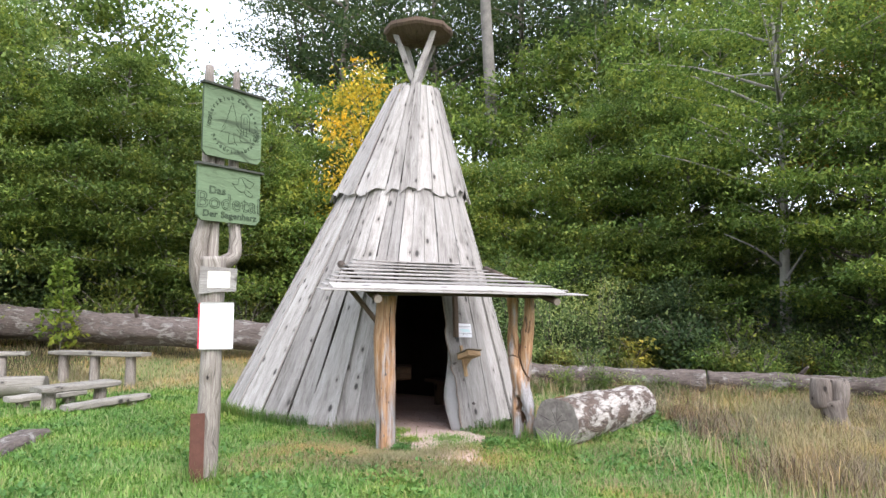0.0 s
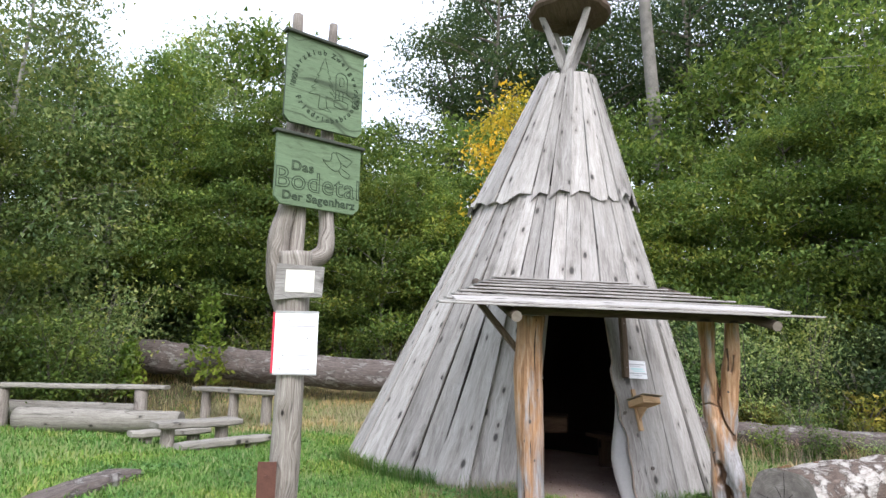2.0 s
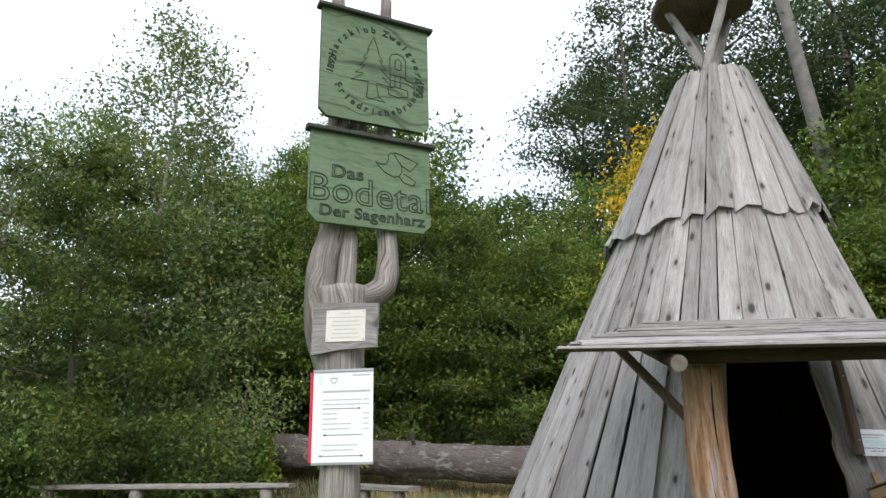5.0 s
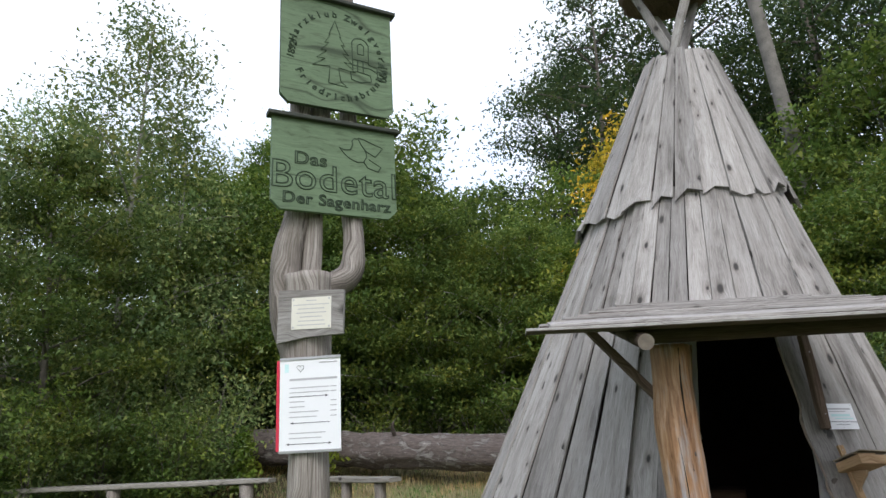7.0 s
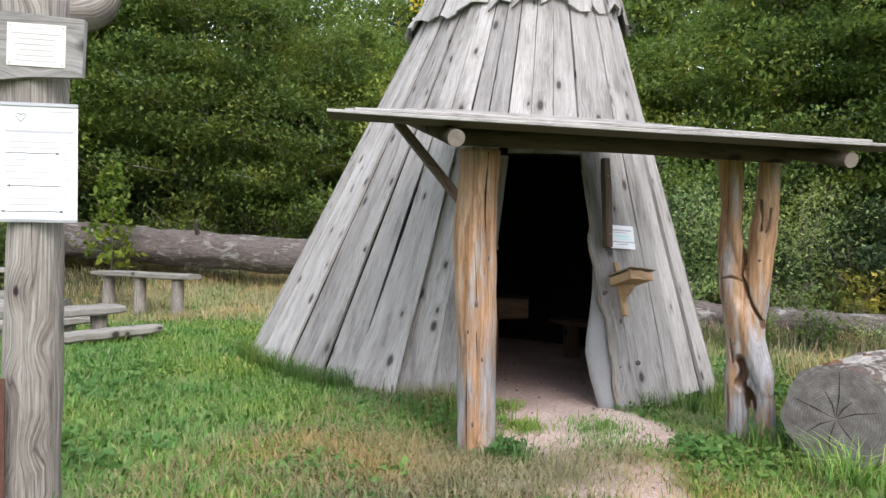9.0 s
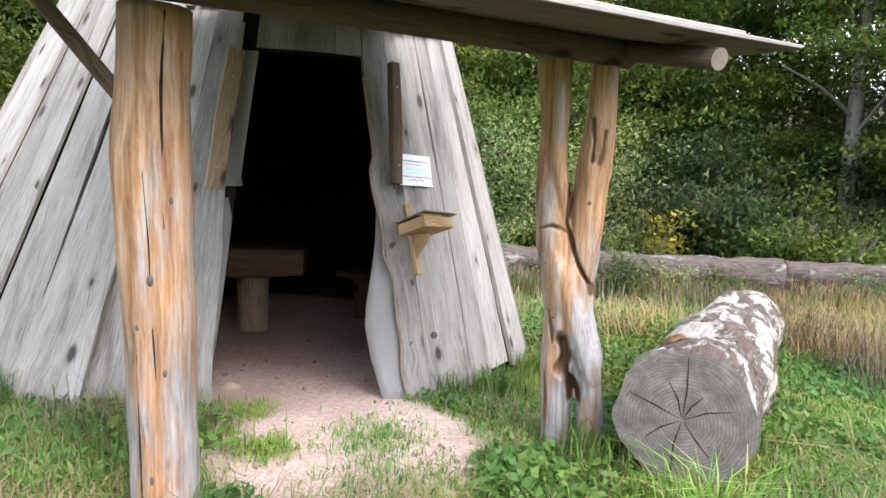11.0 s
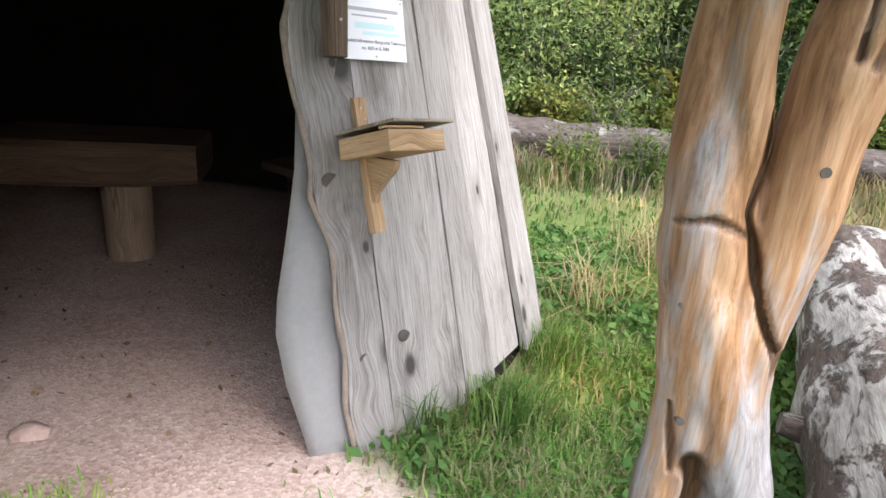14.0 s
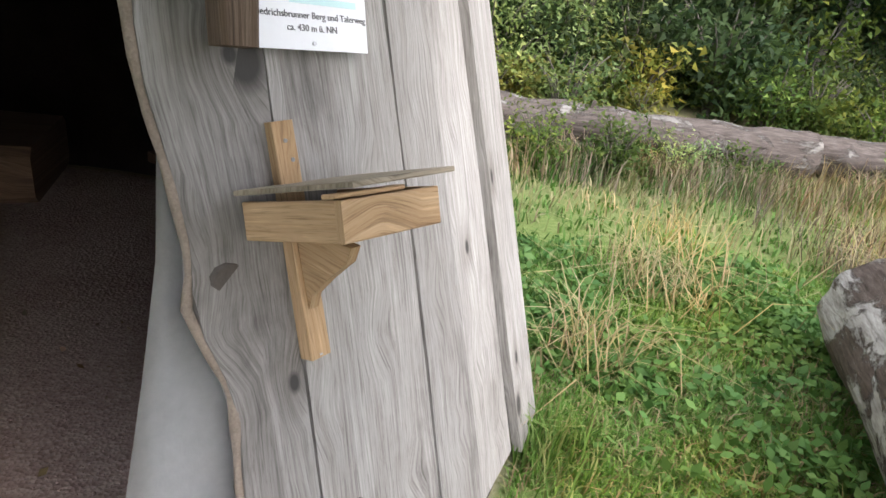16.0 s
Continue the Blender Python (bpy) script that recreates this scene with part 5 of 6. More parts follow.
    flat_board(bm, Matrix.Identity(4), -0.095, 0.11, -0.075, 0.085, 0.012, 0.016)
    part("text_plate", bm, M_PLAQUE, pl, "yellowed printed sheet")
    rr = random.Random(2)
    bars("printed_text", Matrix.Identity(4), [(-w, w + 0.015, 0.068 - 0.0205 * i, 0.004) for i, w in enumerate((0.02, 0.085, 0.06, 0.07, 0.05, 0.06, 0.065))], M_INKGREY, pl, "blurred printed lines", 0.0165)
    for x, y in ((-0.085, 0.075), (0.1, 0.075), (-0.085, -0.065), (0.1, -0.065)):
        limb("screw_head", [(x, y, 0.014, 0.005), (x, y, 0.019, 0.005)], M_STEEL, pl, seg=8, n=1, rough=0)
    ns = thing("trail_notice", (0, 0, 0), "white trail notice with arrows and a red edge strip", "notice")
    m2 = m.copy()
    m2.translation = Vector((-3.003, 6.019, 1.282)) + n * 0.01
    ns.matrix_world = m2
    I4 = Matrix.Identity(4)
    bm = bmesh.new()
    flat_board(bm, I4, -0.15, 0.155, -0.222, 0.222, 0.0, 0.004)
    part("sheet", bm, M_PAPER, ns)
    bm = bmesh.new()
    flat_board(bm, I4, -0.166, -0.152, -0.215, 0.215, -0.02, 0.004)
    part("edge_strip", bm, M_RED, ns, "red painted edge")
    bm = bmesh.new()
    flat_board(bm, I4, -0.15, 0.158, 0.214, 0.226, 0.004, 0.010)
    part("holder_rail", bm, M_STEEL, ns, "thin grey holder rail")
    bm = bmesh.new()
    flat_board(bm, I4, -0.15, 0.158, -0.226, -0.214, 0.004, 0.010)
    part("holder_rail", bm, M_STEEL, ns, "thin grey holder rail")
    rows = [(-0.10, 0.14, 0.118, 0.010)]
    for y in (0.078, 0.056):
        rows += [(-0.10, 0.05 + 0.05 * rr.random(), y, 0.0045), (0.105, 0.135, y, 0.0045)]
    for y in (0.012, -0.012, -0.036, -0.06):
        rows += [(-0.10, -0.03 + 0.09 * rr.random(), y, 0.0045), (0.105, 0.135, y, 0.0045)]
    rows += [(-0.10, 0.08, -0.135, 0.0045), (-0.10, 0.06, -0.158, 0.0045), (0.05, 0.14, 0.195, 0.006)]
    bars("printed_text", I4, rows, M_INKGREY, ns, "blurred printed lines", 0.0045)
    for y, x0, x1, l_, r_ in ((0.036, -0.10, 0.08, 0, 1), (-0.088, -0.08, 0.10, 1, 0), (-0.185, -0.10, 0.095, 1, 1)):
        bm = bmesh.new()
        flat_board(bm, I4, x0, x1, y - 0.0016, y + 0.0016, 0.0045, 0.0052)
        for on, x, s in ((l_, x0, -1), (r_, x1, 1)):
            if on:
                bm.faces.new([bm.verts.new(v) for v in ((x, y - 0.006, 0.0055), (x + s * 0.016, y, 0.0055), (x, y + 0.006, 0.0055))][::s])
        part("arrow", bm, M_INK, ns, "thin black arrow")
    c = []
    for i in range(25):
        t = 2 * math.pi * i / 24
        c.append((-0.045 + 0.0011 * 16 * math.sin(t) ** 3, 0.172 + 0.0011 * (13 * math.cos(t) - 5 * math.cos(2 * t) - 2 * math.cos(3 * t) - math.cos(4 * t))))
    h = groove("heart_outline", [c], ns, 0.0012)
    h.location.z = 0.004
    bm = bmesh.new()
    flat_board(bm, I4, -0.125, -0.105, 0.155, 0.195, 0.0045, 0.005)
    part("tree_mark", bm, M_INKBLUE, ns, "small turquoise mark")
    # rusty foot plate
    m3 = m.copy()
    fp = thing("foot_plate", (-3.1, 5.96, 0.0), "rusty flat steel plate bolted to the post's foot", "steel plate")
    m3.translation = Vector((-3.115, 5.925, -0.03)) + n * 0.02
    fp.matrix_world = m3
    bm = bmesh.new()
    add_box(bm, pose(0, 0, 0, 0, 0, 90), 1.0, 0.13, 0.012, 0.002)
    part("plate", bm, M_RUST, fp)
    for y in (0.40, -0.05):
        bm = bmesh.new()
        add_limb(bm, [(0.0, y, 0.006, 0.014), (0.0, y, 0.016, 0.013)], seg=8, n=1, rough=0)
        part("bolt", bm, M_RUST, fp)


build_signs()


# ---- logs ----
def sawn_log(name, a, b, r0, r1, label, seg=36, n=18, rough=0.06, cracks=True, mat=None):
    a, b = Vector(a), Vector(b)
    mid = (a + b) / 2
    ob = limb(name, [(*a, r0), (*(a * 0.67 + b * 0.33), (r0 * 2 + r1) / 3 * 1.02), (*(a * 0.33 + b * 0.67), (r0 + r1 * 2) / 3), (*b, r1)], [mat or M_LOG, M_END], None, seg=seg, n=n, rough=rough, end_mat=1, freq=2.5, ridges=0.05)
    tagged(ob, label, "log")
    if cracks:
        d = (b - a).normalized()
        s = d.cross(Vector((0, 0, 1))).normalized()
        u = s.cross(d)
        bm = bmesh.new()
        rr = random.Random(4)
        for ang, ln in ((88, 0.9), (112, 0.55), (160, 0.8), (215, 0.6), (262, 0.75), (310, 0.6), (20, 0.7), (55, 0.45)):
            t = radians(ang)
            v = s * math.cos(t) + u * math.sin(t)
            w = v.cross(d)
            p0, p1, p2 = a - d * 0.003 + v * r0 * 0.04, a - d * 0.003 + v * r0 * ln * 0.5 + w * rr.uniform(-0.015, 0.015), a - d * 0.003 + v * r0 * ln
            h = w * 0.0035
            q = [bm.verts.new(x) for x in (p0 + h * 0.3, p1 + h, p2 + h * 0.4, p2 - h * 0.4, p1 - h, p0 - h * 0.3)]
            bm.faces.new(q)
        part("crack", bm, M_CRACK, ob, "dark radial drying crack")
    return ob


big = sawn_log("sawn_log", (0.30, 8.52, -0.025), (1.74, 11.28, -0.17), 0.31, 0.30, "thick sawn log with peeling bark lying in the grass")
limb("branch_stub", [(0.52, 9.45, -0.06, 0.05), (0.43, 9.48, -0.05, 0.045), (0.38, 9.50, -0.045, 0.035)], [M_LOG, M_END], big, "broken branch stub", end_mat=1, seg=10)


def rotten_patch(along, side, rad):
    """A ragged hollow of crumbling wood on the upper side of the log."""
    ax = (Vector((1.74, 11.28, -0.17)) - Vector((0.30, 8.52, -0.025))).normalized()
    out = (ax.cross(Vector((0, 0, 1))).normalized() * math.sin(radians(side)) + Vector((0, 0, 1)) * math.cos(radians(side))).normalized()
    across = ax.cross(out)
    base = Vector((0.30, 8.52, -0.025)) + ax * along
    bm = bmesh.new()
    rings = []
    for k in range(6):
        row = []
        for j in range(20):
            t = 2 * math.pi * j / 20
            r = rad * k / 5 * (1 + 0.3 * noise.noise(Vector((math.cos(t) * 1.6, math.sin(t) * 1.6, along * 7))))
            u, v = r * math.cos(t) * 1.35, r * math.sin(t)
            h = math.sqrt(max(0.01, 0.318 ** 2 - v * v)) + 0.012 * noise.noise(Vector((u * 45, v * 45, 2))) + 0.004 - 0.012 * (k == 5)
            row.append(bm.verts.new(base + ax * u + across * v + out * h))
        rings.append(row)
    for p0, p1 in zip(rings, rings[1:]):
        for j in range(20):
            i = (j + 1) % 20
            bm.faces.new((p0[j], p0[i], p1[i], p1[j]))
    part("rotten_patch", bm, M_ROT, big, "orange crumbling rotten wood")


rotten_patch(0.36, -22, 0.06)
rotten_patch(0.9, -8, 0.022)
sawn_log("fallen_trunk", (-18.5, 15.0, 1.15), (-3.2, 16.9, 0.34), 0.45, 0.34, "long fallen tree trunk with peeling bark under the trees", seg=30, rough=0.1, cracks=False, mat=M_OLDLOG)
sawn_log("fallen_trunk", (-1.4, 15.3, -0.16), (3.7, 14.7, -0.20), 0.25, 0.21, "bleached fallen trunk half hidden in the weeds", seg=26, n=26, rough=0.16, cracks=False, mat=M_OLDLOG)
sawn_log("fallen_trunk", (3.8, 14.9, -0.2), (7.8, 14.2, -0.2), 0.20, 0.17, "bleached fallen trunk half hidden in the weeds", seg=26, n=26, rough=0.16, cracks=False, mat=M_OLDLOG)


for ob, pts in ((bpy.data.objects["fallen_trunk"], [(-10.2, 15.95, 0.95, 0.06), (-10.1, 15.7, 1.2, 0.045), (-10.0, 15.6, 1.35, 0.02)]),
                (bpy.data.objects["fallen_trunk.001"], [(1.3, 15.1, -0.2, 0.05), (1.35, 14.95, -0.02, 0.04), (1.4, 14.9, 0.1, 0.02)]),
                (bpy.data.objects["fallen_trunk.002"], [(5.6, 14.75, -0.1, 0.05), (5.65, 14.6, 0.05, 0.04), (5.7, 14.5, 0.15, 0.02)])):
    limb("branch_stub", pts, M_OLDLOG, ob, "broken branch stub", seg=8)


# ---- carved stump in the dry grass ----
def build_stump():
    x, y = 4.65, 11.1
    g = ground_z(x, y)
    e = thing("carved_stump", (x, y, g), "weathered carved wooden stump leaning in dry grass", "stump")
    off = Matrix.Translation(-e.location)
    for o in (limb("stem", [(x + 0.10, y, g - 0.1, 0.20), (x + 0.06, y, g + 0.25, 0.17), (x, y, g + 0.5, 0.18)], M_STUMP, rough=0.12, seg=14, ridges=0.2),
              limb("left_lobe", [(x - 0.12, y, g + 0.40, 0.12), (x - 0.14, y, g + 0.5, 0.15), (x - 0.145, y, g + 0.72, 0.155), (x - 0.14, y, g + 0.84, 0.13)], M_STUMP, rough=0.07, seg=16),
              limb("right_lobe", [(x + 0.12, y, g + 0.38, 0.11), (x + 0.13, y, g + 0.5, 0.14), (x + 0.135, y, g + 0.72, 0.145), (x + 0.13, y, g + 0.82, 0.12)], M_STUMP, rough=0.07, seg=16)):
        o.parent, o.matrix_parent_inverse = e, off
    o = limb("root_stub", [(x + 0.12, y - 0.2, g + 0.1, 0.07), (x + 0.3, y - 0.3, g + 0.05, 0.09), (x + 0.4, y - 0.35, g - 0.05, 0.06)], M_STUMP, rough=0.1)
    o.parent, o.matrix_parent_inverse = e, off


build_stump()


# ---- benches and low table of split logs ----
def plank_seat(name, a, b, width, thick, legs, label, category, leg_r=0.09, seed=0, group=""):
    c = (Vector(a) + Vector(b)) / 2
    e = thing(name, (c.x, c.y, ground_z(c.x, c.y)), label, category, group)
    off = Matrix.Translation(-e.location)
    o = board("tabletop" if category == "table" else "seat", a, b, width, thick, M_BENCH, wob=0.012, seed=seed, bevel=0.02, segs=8)
    o.parent, o.matrix_parent_inverse = e, off
    for f in legs:
        p = Vector(a) + (Vector(b) - Vector(a)) * f
        g = ground_z(p.x, p.y)
        o = limb("leg", [(p.x, p.y, g - 0.08, leg_r * 1.1), (p.x, p.y, (g + p.z) / 2, leg_r), (p.x, p.y, p.z - thick * 0.4, leg_r)], M_SIGNPOST, seg=12, n=3, seed=f * 9)
        o.parent, o.matrix_parent_inverse = e, off


G = "split-log seats of the rest place"
SPLIT_A, SPLIT_B = (-5.62, 6.1, -0.13), (-6.12, 7.6, -0.15)
plank_seat("low_table", (-7.85, 9.62, 0.07), (-7.25, 10.75, 0.07), 0.45, 0.10, (0.16, 0.8), "low mossy table of a thick split log", "table", 0.10, 1)
plank_seat("low_bench", (-8.55, 9.85, -0.13), (-7.95, 10.9, -0.13), 0.32, 0.10, (0.2, 0.8), "low split-log bench beside the low table", "bench", 0.1, 2, G)
plank_seat("low_bench", (-7.12, 9.35, -0.15), (-6.65, 10.75, -0.15), 0.26, 0.10, (0.2, 0.8), "low split-log bench beside the low table", "bench", 0.09, 3, G)
plank_seat("high_bench", (-11.15, 14.15, 0.27), (-8.55, 13.75, 0.27), 0.34, 0.10, (0.12, 0.46, 0.84), "split-log bench on three thick posts", "bench", 0.11, 4, G)
plank_seat("high_bench", (-15.5, 10.2, 0.40), (-10.3, 12.35, 0.40), 0.34, 0.09, (0.06, 0.42, 0.91), "long plank bench on thick posts", "bench", 0.13, 5, G)
sawn_log("seat_log", (-12.6, 10.95, -0.20), (-9.7, 12.15, -0.22), 0.22, 0.20, "smooth grey log used as a seat", cracks=False, mat=M_BENCH, rough=0.03, seg=20, n=8)
sawn_log("seat_log", (-14.3, 11.7, -0.16), (-11.6, 12.85, -0.20), 0.20, 0.19, "smooth grey log used as a seat", cracks=False, mat=M_BENCH, rough=0.03, seg=20, n=8)
tagged(board("split_log", SPLIT_A, SPLIT_B, 0.34, 0.18, M_OLDLOG, bevel=0.05, wob=0.02, seed=6, segs=8), "split log seat with flaking bark in the grass", "log")


# ---- trees ----
def leaf_arrays(centres, per, spread, size, rng, flat=0.35, droop=0.0, corners=4):
    """Many small leaves in flattened sprays round the centres: vertices and faces."""
    n = len(centres) * per
    c = np.repeat(np.asarray(centres), per, 0) + rng.normal(0, 1, (n, 3)) * np.array([spread, spread, spread * flat])
    c[:, 2] -= droop * rng.random(n)
    a = rng.uniform(0, 2 * np.pi, n)
    tilt = rng.normal(0, 0.7, n)
    d = np.stack([np.cos(a) * np.cos(tilt), np.sin(a) * np.cos(tilt), np.sin(tilt)], 1)
    s = np.cross(d, np.stack([rng.normal(0, 0.5, n), rng.normal(0, 0.5, n), np.ones(n)], 1))
    s /= np.linalg.norm(s, axis=1)[:, None] + 1e-9
    k = size * rng.uniform(0.6, 1.3, n)[:, None]
    if corners == 3:
        v = np.stack([c - d * k * 0.5 + s * k * 0.18, c - d * k * 0.1 - s * k * 0.42, c + d * k * 0.62], 1).reshape(-1, 3)
        return v, np.arange(n * 3).reshape(n, 3)
    v = np.stack([c - d * k * 0.5, c + s * k * 0.30, c + d * k * 0.5, c - s * k * 0.30], 1).reshape(-1, 3)
    return v, np.arange(n * 4).reshape(n, 4)


def make_tree(name, h, r, z0, seed, leaf_mat, bark, label, clumps=230, per=46, size=0.15, trunk_r=0.11, spread=0.40, flat=0.6, shape=0.6, limbs_n=16, droop=0.0, lean=0.2):
    """A tree with tapered trunk, limbs and a gappy crown of small leaves, standing at the origin."""
    rng = np.random.default_rng(seed)
    py = random.Random(seed)
    e = thing(name, (0, 0, 0), label, "tree")
    bend = [(lean * math.sin(i * 1.1 + seed), lean * math.cos(i * 0.9 + seed)) for i in range(5)]
    limb("trunk", [(bend[i][0] * i / 4, bend[i][1] * i / 4, -0.3 if i == 0 else h * 0.93 * i / 4, trunk_r * (1.15 - 0.26 * i)) for i in range(5)], bark, e, seg=8, n=3)
    bm = bmesh.new()
    centres = []
    for i in range(limbs_n):
        f = (i + py.random()) / limbs_n
        z = z0 + (h - z0) * f * 0.95
        prof = (math.sin(math.pi * min(1, (f * (1 - shape) + shape * 0.5 + 0.08))) ** 0.8) * (1 - f ** 3 * 0.75)
        rr = r * prof * py.uniform(0.75, 1.12)
        a = i * 2.4 + py.uniform(-0.5, 0.5)
        bx, by = lean * math.sin(z / h * 4.4 + seed) * z / h, lean * math.cos(z / h * 3.6 + seed) * z / h
        rise = py.uniform(0.1, 0.5) * rr
        tip = (bx + math.cos(a) * rr, by + math.sin(a) * rr, z + rise)
        mid = (bx + math.cos(a) * rr * 0.5, by + math.sin(a) * rr * 0.5, z + rise * 0.65)
        add_limb(bm, [(bx, by, z - 0.15, trunk_r * 0.34), (*mid, trunk_r * 0.2), (*tip, 0.008)], seg=4, n=2, rough=0)
        k = max(3, int(clumps / limbs_n * (0.35 + prof)))
        for _ in range(k):
            t = py.uniform(0.25, 1.05) ** 0.7
            side = py.gauss(0, 0.26 * rr * t + 0.1)
            centres.append((bx + (tip[0] - bx) * t - math.sin(a) * side, by + (tip[1] - by) * t + math.cos(a) * side, z + rise * t + py.gauss(0, 0.05 + 0.06 * h / limbs_n)))
    tagged(part("branchwork", bm, bark, e), kind="stuff")
    v, f = leaf_arrays(centres, per, spread, size, rng, flat, droop, 3)
    crown = new("crown", from_arrays("crown", v, f, leaf_mat))
    crown.parent = e
    return e


def make_bush(name, h, r, seed, leaf_mat, label, clumps=90, per=40, size=0.08):
    rng = np.random.default_rng(seed)
    py = random.Random(seed)
    e = thing(name, (0, 0, 0), label, "bush")
    bm = bmesh.new()
    centres = []
    for i in range(9):
        a, rr = i * 2.4, r * py.uniform(0.3, 0.9)
        tip = (math.cos(a) * rr, math.sin(a) * rr, h * py.uniform(0.6, 1.0))
        add_limb(bm, [(0, 0, -0.2, 0.025), (tip[0] * 0.4, tip[1] * 0.4, tip[2] * 0.6, 0.016), (*tip, 0.004)], seg=4, n=2, rough=0)
        for _ in range(clumps // 9):
            t = py.uniform(0.15, 1.0)
            centres.append((tip[0] * t + py.gauss(0, 0.2 * r), tip[1] * t + py.gauss(0, 0.2 * r), max(0.08, tip[2] * t + py.gauss(0, 0.1))))
    tagged(part("branchwork", bm, M_TRUNK, e), kind="stuff")
    v, f = leaf_arrays(centres, per, 0.2 * min(1.5, max(0.6, r)), size, rng, 0.6, 0.0, 3)
    c = new("crown", from_arrays("crown", v, f, leaf_mat))
    c.parent = e
    return e


def at_ground(x, y, turn=0.0, s=1.0):
    return Matrix.Translation((x, y, ground_z(x, y))) @ Matrix.Rotation(turn, 4, "Z") @ Matrix.Scale(s, 4)


def plant(kind, x, y, turn=0.0, s=1.0):
    o = copy_thing(kind, Matrix.Identity(4))
    o.matrix_basis = at_ground(x, y, turn, s)
    return o


def build_wood():
    rng = random.Random(11)
    near = dict(per=64, size=0.108, spread=0.27, flat=0.36)
    beech = [make_tree("beech_tree", 8.5, 3.1, 0.6, 21, M_LEAF, M_PALETRUNK, "young green beech leafy to the ground", clumps=520, limbs_n=36, **near),
             make_tree("beech_tree", 9.5, 3.4, 0.8, 22, M_LEAF, M_TRUNK, "young green beech leafy to the ground", clumps=540, limbs_n=40, **near),
             make_tree("beech_tree", 7.5, 2.8, 0.5, 23, M_LEAF, M_TRUNK, "young green beech leafy to the ground", clumps=460, limbs_n=34, **near)]
    far = [make_tree("beech_tree", 9.0, 3.3, 0.7, 24, M_LEAF, M_TRUNK, "young green beech behind the wood's edge", clumps=300, per=34, size=0.17, limbs_n=26, spread=0.36, flat=0.45),
           make_tree("beech_tree", 9.8, 3.3, 0.9, 25, M_LEAF, M_PALETRUNK, "young green beech behind the wood's edge", clumps=320, per=34, size=0.17, limbs_n=28, spread=0.36, flat=0.45)]
    hazel = [make_tree("hazel_tree", 6.0, 2.5, 0.4, 31, M_LEAFLIGHT, M_PALETRUNK, "light green hazel with dense leaves", clumps=400, per=56, size=0.105, trunk_r=0.07, limbs_n=32, spread=0.26, flat=0.45),
             make_tree("hazel_tree", 5.0, 2.2, 0.3, 32, M_LEAFLIGHT, M_PALETRUNK, "light green hazel with dense leaves", clumps=340, per=56, size=0.105, trunk_r=0.06, limbs_n=28, spread=0.26, flat=0.45)]
    dark = [make_tree("oak_tree", 19, 4.6, 7.0, 41, M_LEAFDARK, M_TRUNK, "tall dark oak with open crown", clumps=320, per=34, size=0.20, trunk_r=0.24, spread=0.55, limbs_n=20, lean=0.5),
            make_tree("oak_tree", 22, 4.2, 8.5, 42, M_LEAFDARK, M_TRUNK, "tall dark oak with open crown", clumps=320, per=34, size=0.20, trunk_r=0.26, spread=0.55, limbs_n=20, lean=0.5)]
    birch = [make_tree("birch_tree", 12.5, 2.6, 1.8, 51, M_LEAFGREY, M_PALETRUNK, "grey-green birch with thin drooping sprays", clumps=420, per=44, size=0.12, trunk_r=0.10, spread=0.36, flat=1.0, droop=0.7, limbs_n=22),
             make_tree("birch_tree", 10.0, 2.2, 1.2, 52, M_LEAFGREY, M_PALETRUNK, "grey-green birch with thin drooping sprays", clumps=340, per=40, size=0.12, trunk_r=0.08, spread=0.34, flat=1.0, droop=0.6, limbs_n=20)]
    yellow = make_tree("maple_tree", 10.5, 1.5, 4.0, 61, M_LEAFYELLOW, M_TRUNK, "slender maple in yellow autumn leaves", clumps=130, per=32, size=0.16, trunk_r=0.08)
    orange = make_tree("oak_tree", 13, 3.6, 3.5, 62, M_LEAFORANGE, M_TRUNK, "oak with leaves turning orange", clumps=330, per=34, size=0.17, trunk_r=0.2)
    big = make_tree("beech_tree", 12, 4.6, 3.3, 63, M_LEAF, M_PALETRUNK, "spreading beech with pale trunk at the wood's edge", clumps=640, per=52, size=0.11, trunk_r=0.15, limbs_n=34, spread=0.32, flat=0.36)
    bush = [make_bush("bramble_bush", 0.85, 0.6, 71, M_LEAFLIGHT, "low bramble bush at the wood's edge", clumps=54, per=18, size=0.085),
            make_bush("bramble_bush", 1.1, 0.7, 72, M_LEAF, "low leafy bush at the wood's edge", clumps=63, per=20, size=0.09),
            make_bush("bramble_bush", 0.7, 0.5, 73, M_LEAFPALE, "low weed bush with yellowing leaves", clumps=36, per=14, size=0.085),
            make_bush("bramble_bush", 0.9, 0.65, 74, M_LEAFGREY, "low grey-green weed bush in the undergrowth", clumps=54, per=16, size=0.07),
            make_bush("bramble_bush", 1.3, 0.8, 75, M_LEAFDARK, "leafy bush coloured dark for shade under the trees", clumps=72, per=24, size=0.095)]
    shrub = [make_bush("shrub", 2.6, 1.5, 81, M_LEAFDARK, "dense dark shrub under the trees", clumps=150, per=36, size=0.13),
             make_bush("shrub", 3.2, 1.7, 82, M_LEAF, "dense green shrub under the trees", clumps=150, per=36, size=0.13),
             make_bush("shrub", 3.2, 1.6, 83, M_LEAFGREY, "grey-green willow shrub at the wood's edge", clumps=120, per=26, size=0.105)]
    ox, oy = -0.7, 4.0

    def ring(az, dist):
        a = radians(az)
        return ox + dist * math.sin(a), oy + dist * math.cos(a)
    first = set()

    def put(kind, x, y, s=1.0):
        if kind.name not in first:
            first.add(kind.name)
            kind.matrix_basis = at_ground(x, y, rng.uniform(0, 6.28), s)
        else:
            plant(kind, x, y, rng.uniform(0, 6.28), s)
    big.matrix_basis = at_ground(7.0, 19.1)
